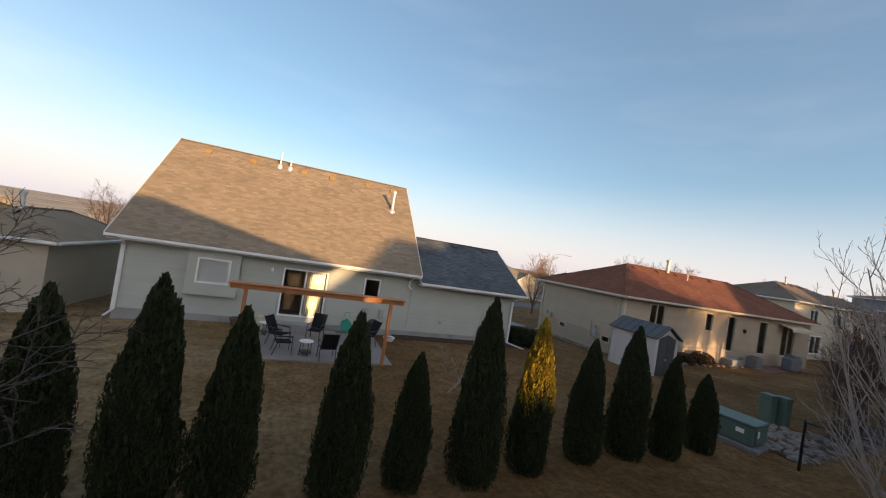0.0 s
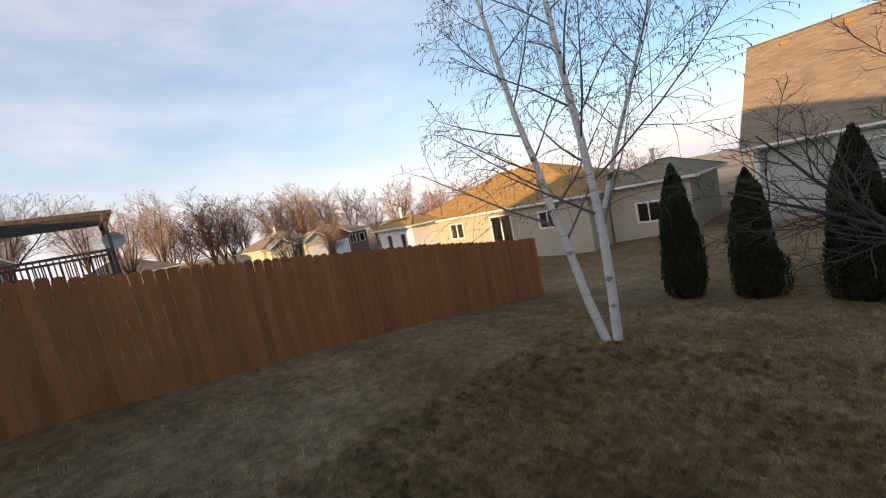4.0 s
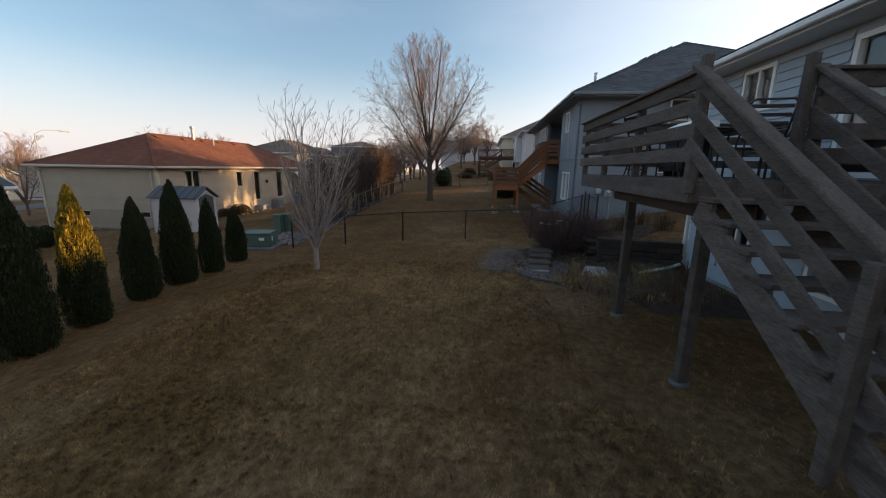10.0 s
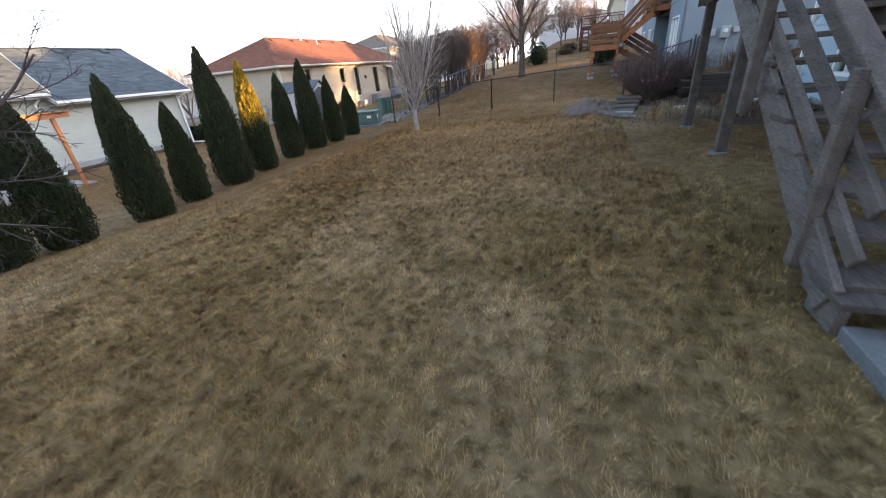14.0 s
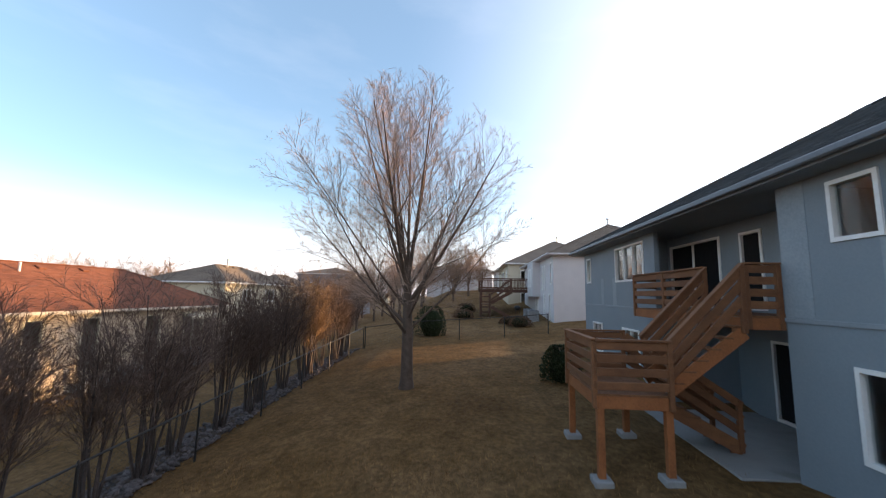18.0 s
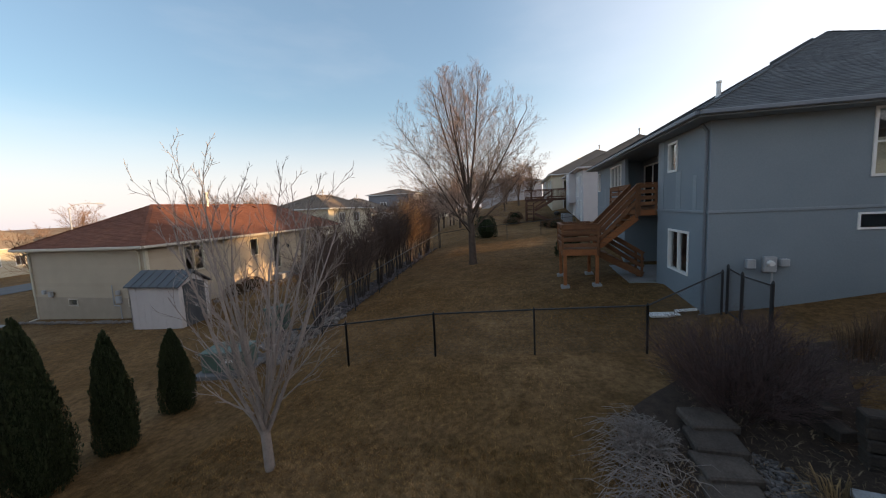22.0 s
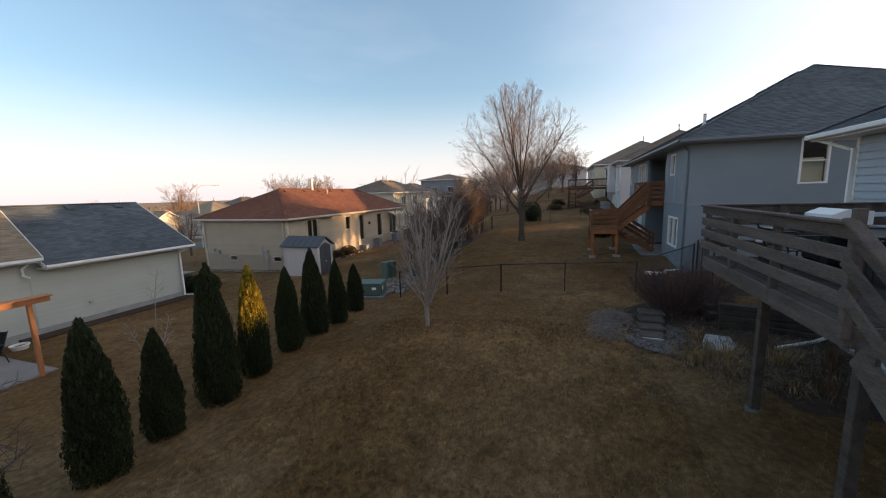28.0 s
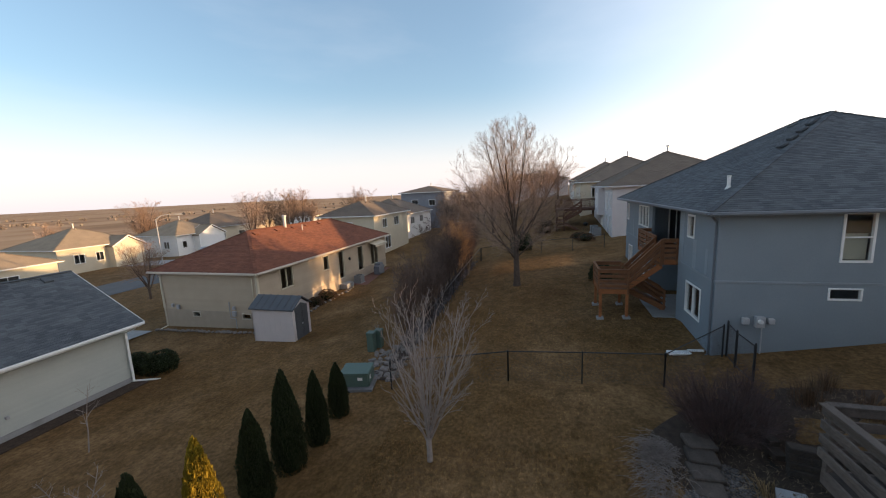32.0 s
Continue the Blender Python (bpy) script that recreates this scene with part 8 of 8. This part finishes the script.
far_deck("raised_deck", 47.4, 51.2, -7.75, -2.6, 5.4, DARK_STAIN, "dark red-brown raised wooden deck")
fl = thing("deck_stairs", (46.6, -3.2, 2.6), "steep dark wooden stairs switching back below the raised deck", "stairs")
flight(fl, (47.38, -5.6, 5.4), (0, 1, 0), (-1, 0, 0), 0.95, 1.4, 1.9, 7, DARK_STAIN)
part("landing", M().box(45.5, 47.3, -3.65, -2.6, 3.93, 3.99, 0.006), DARK_STAIN, fl)
flight(fl, (46.4, -3.7, 3.97), (0, -1, 0), (-1, 0, 0), 0.9, 1.3, 1.8, 7, DARK_STAIN)
for x, y in ((45.6, -3.55), (45.6, -2.7), (47.2, -3.55), (47.2, -2.7)):
    part("post", M().box(x - 0.06, x + 0.06, y - 0.06, y + 0.06, gz(x, y) - 0.05, 4.95, 0.008), DARK_STAIN, fl)
for k in range(5):
    part("rail_board", M().box(45.52, 45.56, -3.6, -2.65, 2.75 + 0.46 * k, 2.88 + 0.46 * k, 0.006), DARK_STAIN, fl)
    part("rail_board", M().box(45.6, 47.2, -2.66, -2.62, 2.75 + 0.46 * k, 2.88 + 0.46 * k, 0.006), DARK_STAIN, fl)
for x in (46.4, 47.36):
    slope_rail(fl, (x, -5.6, 5.4), (x, -3.7, 4.0), (0.35, 0.9), DARK_STAIN, posts=((0.02, -0.2, 0.95),))
air_conditioner(41.6, -6.7, gz(41.6, -6.7), 0.8, "grey air conditioner beside the lilac-grey house")
air_conditioner(43.2, -6.6, gz(43.2, -6.6), 0.75, "grey air conditioner beside the lilac-grey house")
kettle_grill(44.9, -5.9, gz(44.9, -5.9))
for k, (x, y, h, r) in enumerate(((39.6, -5.4, 0.75, 0.8), (41.0, -4.9, 0.6, 0.8), (45.2, -1.2, 0.7, 0.9), (49.5, -1.4, 0.9, 0.9))):
    round_bush(x, y, h, r, DRY_STEM, "low brown shrub by the far house", 20 + k, 1400)
far_deck("raised_deck", -25.5, -21.9, -7.45, -3.4, 3.2, DECK_WOOD, "dark raised deck with a slatted roof", True)
dish = thing("satellite_dish", (-23.2, -3.6, 4.2), "grey satellite dish on a deck post", "satellite dish")
part("mast", M().tube((-23.3, -3.45, 3.3), (-23.3, -3.45, 4.5), 0.025), METER_GREY, dish)
m = M()
n = 20
vs = [(-23.05, -3.3, 4.55)] + [(-23.05 + 0.12 * r / 3, -3.3 + 0.11 * r * math.cos(2 * math.pi * i / n), 4.55 + 0.1 * r * math.sin(2 * math.pi * i / n)) for r in (1, 2, 3) for i in range(n)]
fs = [(0, 1 + i, 1 + (i + 1) % n) for i in range(n)] + [(1 + k * n + i, 1 + (k + 1) * n + i, 1 + (k + 1) * n + (i + 1) % n, 1 + k * n + (i + 1) % n) for k in range(2) for i in range(n)]
part("dish", m.add(vs, fs), METER_GREY, dish, smooth=True)


# ---- streets, cars and street lamp ----
def strip(name, pts, width, mt, label, category, lift=0.03):
    m = M()
    vs, fs = [], []
    for i, (x, y) in enumerate(pts):
        a = pts[max(i - 1, 0)]
        b = pts[min(i + 1, len(pts) - 1)]
        d = Vector((b[0] - a[0], b[1] - a[1], 0)).normalized()
        s = Vector((-d.y, d.x, 0)) * width / 2
        for k in (-1, 1):
            u, v = x + s.x * k, y + s.y * k
            vs.append((u, v, gz(u, v) + lift))
    for i in range(len(pts) - 1):
        fs.append((2 * i, 2 * i + 2, 2 * i + 3, 2 * i + 1))
    return solid(name, m.add(vs, fs), mt, label, category, kind="structure")


strip("road", [(x, 46 + 0.02 * (x - 20)) for x in range(-80, 200, 4)], 8.5, ASPHALT, "grey asphalt street between the rows", "road", 0.05)
strip("road", [(-50, y) for y in range(-40, 44, 4)], 8, ASPHALT, "grey asphalt side street", "road", 0.06)
for k, (x, y) in enumerate(((14.4, 33), (22, 56), (46, 59), (59.5, 57))):
    strip("driveway", [(x, y - 9), (x, y), (x, y + 8)], 5, CONCRETE, "pale concrete driveway", "driveway", 0.07)


def car(x, y, turn, paint, label):
    z = gz(x, y) + 0.06
    c = thing("car", (0, 0, 0), label, "car")
    m = M()
    prof = [(-2.2, 0.3), (-2.25, 0.62), (-1.9, 0.85), (-1.25, 0.92), (-0.7, 1.4), (0.75, 1.42), (1.45, 0.95), (2.15, 0.88), (2.25, 0.6), (2.2, 0.3)]
    m.prism([(u, -0.82, v) for u, v in prof], (0, 1.64, 0))
    part("body", m, paint, c)
    gl = M()
    gl.prism([(-1.12, -0.83, 0.94), (-0.66, -0.83, 1.34), (0.7, -0.83, 1.36), (1.28, -0.83, 0.97)], (0, 1.66, 0))
    part("windows", gl, SHED_DARK, c)
    for u in (-1.4, 1.4):
        for v in (-0.8, 0.8):
            w = part("wheel", M().tube((u, v - 0.1, 0.32), (u, v + 0.1, 0.32), 0.32, 0.32, 14), BLACK_METAL, c)
            part("rim", M().tube((u, v - 0.105, 0.32), (u, v + 0.105, 0.32), 0.2, 0.2, 12), METER_GREY, w)
    for v in (-0.6, 0.6):
        part("headlight", M().box(-2.27, -2.2, v - 0.15, v + 0.15, 0.6, 0.74, 0.02), WHITE_PLASTIC, c)
        part("tail_light", M().box(2.18, 2.27, v - 0.15, v + 0.15, 0.62, 0.78, 0.02), mat("tail_light_red", (0.25, 0.02, 0.02)), c)
    c.matrix_basis = pose(x, y, z, 0, 0, turn)


car(54.0, 60.0, 12, mat("silver_car_paint", (0.42, 0.43, 0.44), (0.38, 0.39, 0.40), 0.3, 2, 30, metal=0.5), "silver saloon car parked in a driveway")
car(-12.5, 31.0, 95, mat("grey_car_paint", (0.30, 0.31, 0.33), (0.26, 0.27, 0.29), 0.3, 2, 30, metal=0.5), "grey car parked beyond the lawn")
car(-53.0, 33, 80, mat("red_car_paint", (0.35, 0.04, 0.03), (0.30, 0.03, 0.025), 0.3, 2, 30), "red car parked on the side street")


def street_lamp(x, y, h):
    z = gz(x, y)
    s = thing("street_lamp", (x, y, z), "tall grey street lamp with a curved arm", "street lamp")
    part("pole", M().tube((x, y, z - 0.1), (x, y, z + h), 0.09, 0.05, 10), METER_GREY, s)
    part("arm", M().pipe([(x, y, z + h - 0.05), (x + 0.5, y - 0.2, z + h + 0.35), (x + 1.3, y - 0.5, z + h + 0.45), (x + 1.9, y - 0.7, z + h + 0.42)], 0.035, 8), METER_GREY, s)
    part("lamp_head", M().beam((x + 1.8, y - 0.66, z + h + 0.42), (x + 2.5, y - 0.9, z + h + 0.38), 0.22, 0.1, 0.03), METER_GREY, s)


street_lamp(31.0, 41.0, 7.4)


# ---- trees further off ----
def far_tree_form(seed, name, label, spread, twig, h=9.0, group="street trees"):
    rng = np.random.default_rng(seed)
    ob = thing(name, (0, 0, 0), label, "tree", group)
    segs = [((0, 0, -0.2), (0, 0, 2.0), 0.2, 0.16, 0)]
    spec = [lv(6, 12, 0.06, 0.05, 36, 0.15, 0.2, 0.4), lv(4, 7, 0.08, 0.05, 36, 0.2, 0.4, 0.4, 0.42, 0.5, 0.02), lv(3, 4, 0.1, 0.04, 34, 0.2, 0.5, 0.3, 0.5, 0.6, 0.014), lv(2, 0, 0.1, 0.03, 30, 0.2, 0.6, 0.3, 0.6, 0.7, 0.011)]
    for k in range(7):
        a, t = k * 2.4, spread * (0.3 + 0.7 * rng.random())
        grow(segs, rng, (0, 0, 1.3 + 0.12 * k), (math.cos(a) * t, math.sin(a) * t, 1), (h - 2) * rng.uniform(0.75, 1.0), 0.09, 0, spec)
    a, b = M(), M()
    for p, q, r0, r1, level in segs:
        (a if level == 0 else b).tube(p, q, r0, r1, 5 if level == 0 else 3, False)
    part("trunk", a, BARK, ob)
    part("crown", b, twig, ob)
    return ob


WARM_TWIG = mat("warm_brown_twig", (0.30, 0.19, 0.13), (0.21, 0.135, 0.095), 0.85, 5, 30, spec=0.2)
kinds = [far_tree_form(101, "bare_tree", "bare spreading street tree", 0.6, WARM_TWIG), far_tree_form(102, "bare_tree", "bare rounded yard tree", 0.45, TWIG), far_tree_form(103, "bare_tree", "bare broad old tree", 0.8, BARK)]
spots = [(24.5, 34.5, 0.62), (55, 50, 1.1), (66, 52, 1.15), (80, 58, 1.3), (92, 70, 1.3), (73, 62, 1.25), (60, 84, 1.3), (100, 52, 1.2), (112, 60, 1.2), (104, 72, 0.95), (48, 92, 0.9), (70, 96, 1.0),
         (45, 8.5, 0.75), (50, 5.5, 0.85), (55, 9.5, 0.8), (60, 4.5, 0.9), (64, 9, 0.85), (70, 12, 0.9), (74, 6, 0.9), (58, 14, 0.8), (66, 16, 0.85), (80, 10, 0.95), (86, 14, 0.9), (52, 12.5, 0.7), (62, 0.5, 0.75), (72, -1.5, 0.9), (80, 1, 0.9), (84, -4, 0.9), (76, 17, 0.9),
         (36, 10, 0.5), (40, 9.0, 0.55), (-34, 24, 0.75), (-38, 9, 0.6), (-45, 16, 0.7), (-75, 4, 1.49), (-80, 12, 1.62), (-78, 22, 1.43), (-84, 30, 1.69), (-76, 38, 1.49), (-70, 46, 1.43), (-88, -4, 1.56), (-82, -12, 1.56), (-66, 52, 1.1), (-60, 58, 1.2), (-92, 18, 1.76), (-55, 64, 1.2), (-45, 70, 1.1), (-30, 74, 1.1), (-44, -8, 0.9), (-40, -2, 0.7), (-79, 8, 1.3), (-86, 15, 1.5), (-80, 17, 1.35), (-83, 25, 1.5), (-76, 28, 1.3), (-79, 34, 1.4), (-74, 42, 1.2), (-95, 8, 1.6), (-90, 36, 1.6), (-48, 34, 0.8)]
for i, (x, y, s) in enumerate(spots):
    ob = kinds[i] if i < 3 else copy_thing(kinds[i % 3], Matrix.Identity(4))
    s2 = s * (1 + 0.1 * math.sin(i * 3.1))
    ob.matrix_basis = Matrix.Translation((x, y, gz(x, y) - 0.05)) @ Matrix.Rotation(i * 1.9, 4, "Z") @ Matrix.Diagonal((s2, s2, s, 1))


def far_woods():
    """Low bands of bare woodland towards the horizon."""
    rng = np.random.default_rng(7)
    m = M()
    for i in range(330):
        if i % 3 == 0:
            x, y = rng.uniform(-700, -150), rng.uniform(90, 500)
        elif i % 3 == 1:
            x, y = rng.uniform(-200, 420), rng.uniform(380, 800)
        else:
            x, y = rng.uniform(200, 700), rng.uniform(120, 600)
        z = gz(x, y)
        h, w = rng.uniform(1.5, 4), rng.uniform(3, 7)
        for k in range(5):
            a = rng.uniform(0, 3.14)
            dx, dy = math.cos(a) * w * 0.5, math.sin(a) * w * 0.5
            t = [rng.uniform(0.6, 1) for _ in range(3)]
            m.add([(x - dx * 0.3, y - dy * 0.3, z), (x + dx * 0.3, y + dy * 0.3, z), (x + dx, y + dy, z + h * 0.55 * t[0]), (x + dx * 0.3, y + dy * 0.3, z + h * t[1]), (x - dx * 0.6, y - dy * 0.6, z + h * 0.8 * t[2])], [(0, 1, 2, 3, 4)])
    solid("far_woods", m, mat("distant_bare_wood", (0.26, 0.215, 0.175), (0.20, 0.165, 0.135), 0.95, 0.3, 3, island=0.25, spec=0.1), "low brown bare woodland near the horizon", "woods", kind="stuff")


far_woods()

# ---- grass ----
def lawn_blades():
    rng = np.random.default_rng(17)
    P = []
    for x0, x1, y0, y1, per, s in ((-8.5, 1.5, -5.5, 1.5, 6200, 0.9), (1.5, 9.0, -5.0, 3.5, 1700, 1.1), (-11, 1.5, 1.5, 4.3, 1100, 1.15), (9.0, 12.8, -3.6, 3.5, 260, 1.4), (13.2, 20, -6.8, 4.2, 160, 1.6), (-11, -8.5, -6, 1.5, 420, 1.2), (-8.5, 1.0, -5.82, -5.5, 1500, 1.2), (-2.0, 6.5, -8.0, -5.5, 380, 1.2)):
        n = int((x1 - x0) * (y1 - y0) * per)
        P.append(np.stack([rng.uniform(x0, x1, n), rng.uniform(y0, y1, n), np.full(n, s)], 1))
    P = np.concatenate(P)
    # tufts: gather the blades round random centres
    order = np.lexsort((np.floor(P[:, 1] * 9), np.floor(P[:, 0] * 9)))
    P = P[order]
    cell = np.floor(P[:, 0] * 9) * 7919 + np.floor(P[:, 1] * 9) * 104729
    _, which = np.unique(cell, return_inverse=True)
    dice = rng.random((which.max() + 1, 4))[which]
    cx = (np.floor(P[:, 0] * 9) + dice[:, 0]) / 9
    cy = (np.floor(P[:, 1] * 9) + dice[:, 1]) / 9
    pull = rng.uniform(0.0, 0.6, len(P))
    P[:, 0] += (cx - P[:, 0]) * pull
    P[:, 1] += (cy - P[:, 1]) * pull
    n = len(P)
    z = g(P[:, 0], P[:, 1])
    a = rng.uniform(0, 2 * np.pi, n)
    tall = 0.7 + 0.6 * dice[:, 2]
    L = rng.uniform(0.035, 0.085, n) * P[:, 2] * tall
    lean = rng.uniform(0.4, 1.9, n)
    a = a * 0.4 + dice[:, 3] * 6.28
    w = rng.uniform(0.0022, 0.0042, n) * P[:, 2]
    sx, sy = -np.sin(a) * w, np.cos(a) * w
    hx, hy = np.cos(a) * L * np.sin(lean * 0.8), np.sin(a) * L * np.sin(lean * 0.8)
    hz = L * np.maximum(np.cos(lean * 0.8), 0.12)
    v = np.empty((n, 3, 3))
    v[:, 0] = np.stack([P[:, 0] - sx, P[:, 1] - sy, z - 0.004], 1)
    v[:, 1] = np.stack([P[:, 0] + sx, P[:, 1] + sy, z - 0.004], 1)
    v[:, 2] = np.stack([P[:, 0] + hx, P[:, 1] + hy, z + hz], 1)
    me = bpy.data.meshes.new("grass")
    me.vertices.add(3 * n)
    me.vertices.foreach_set("co", v.reshape(-1))
    me.loops.add(3 * n)
    me.loops.foreach_set("vertex_index", np.arange(3 * n, dtype=np.int32))
    me.polygons.add(n)
    me.polygons.foreach_set("loop_start", np.arange(0, 3 * n, 3, dtype=np.int32))
    me.update(calc_edges=True)
    me.materials.append(lawn_material("dormant_grass_blades", True))
    tagged(new("grass", me), "short matted dormant lawn grass", "grass", "", "stuff")


lawn_blades()
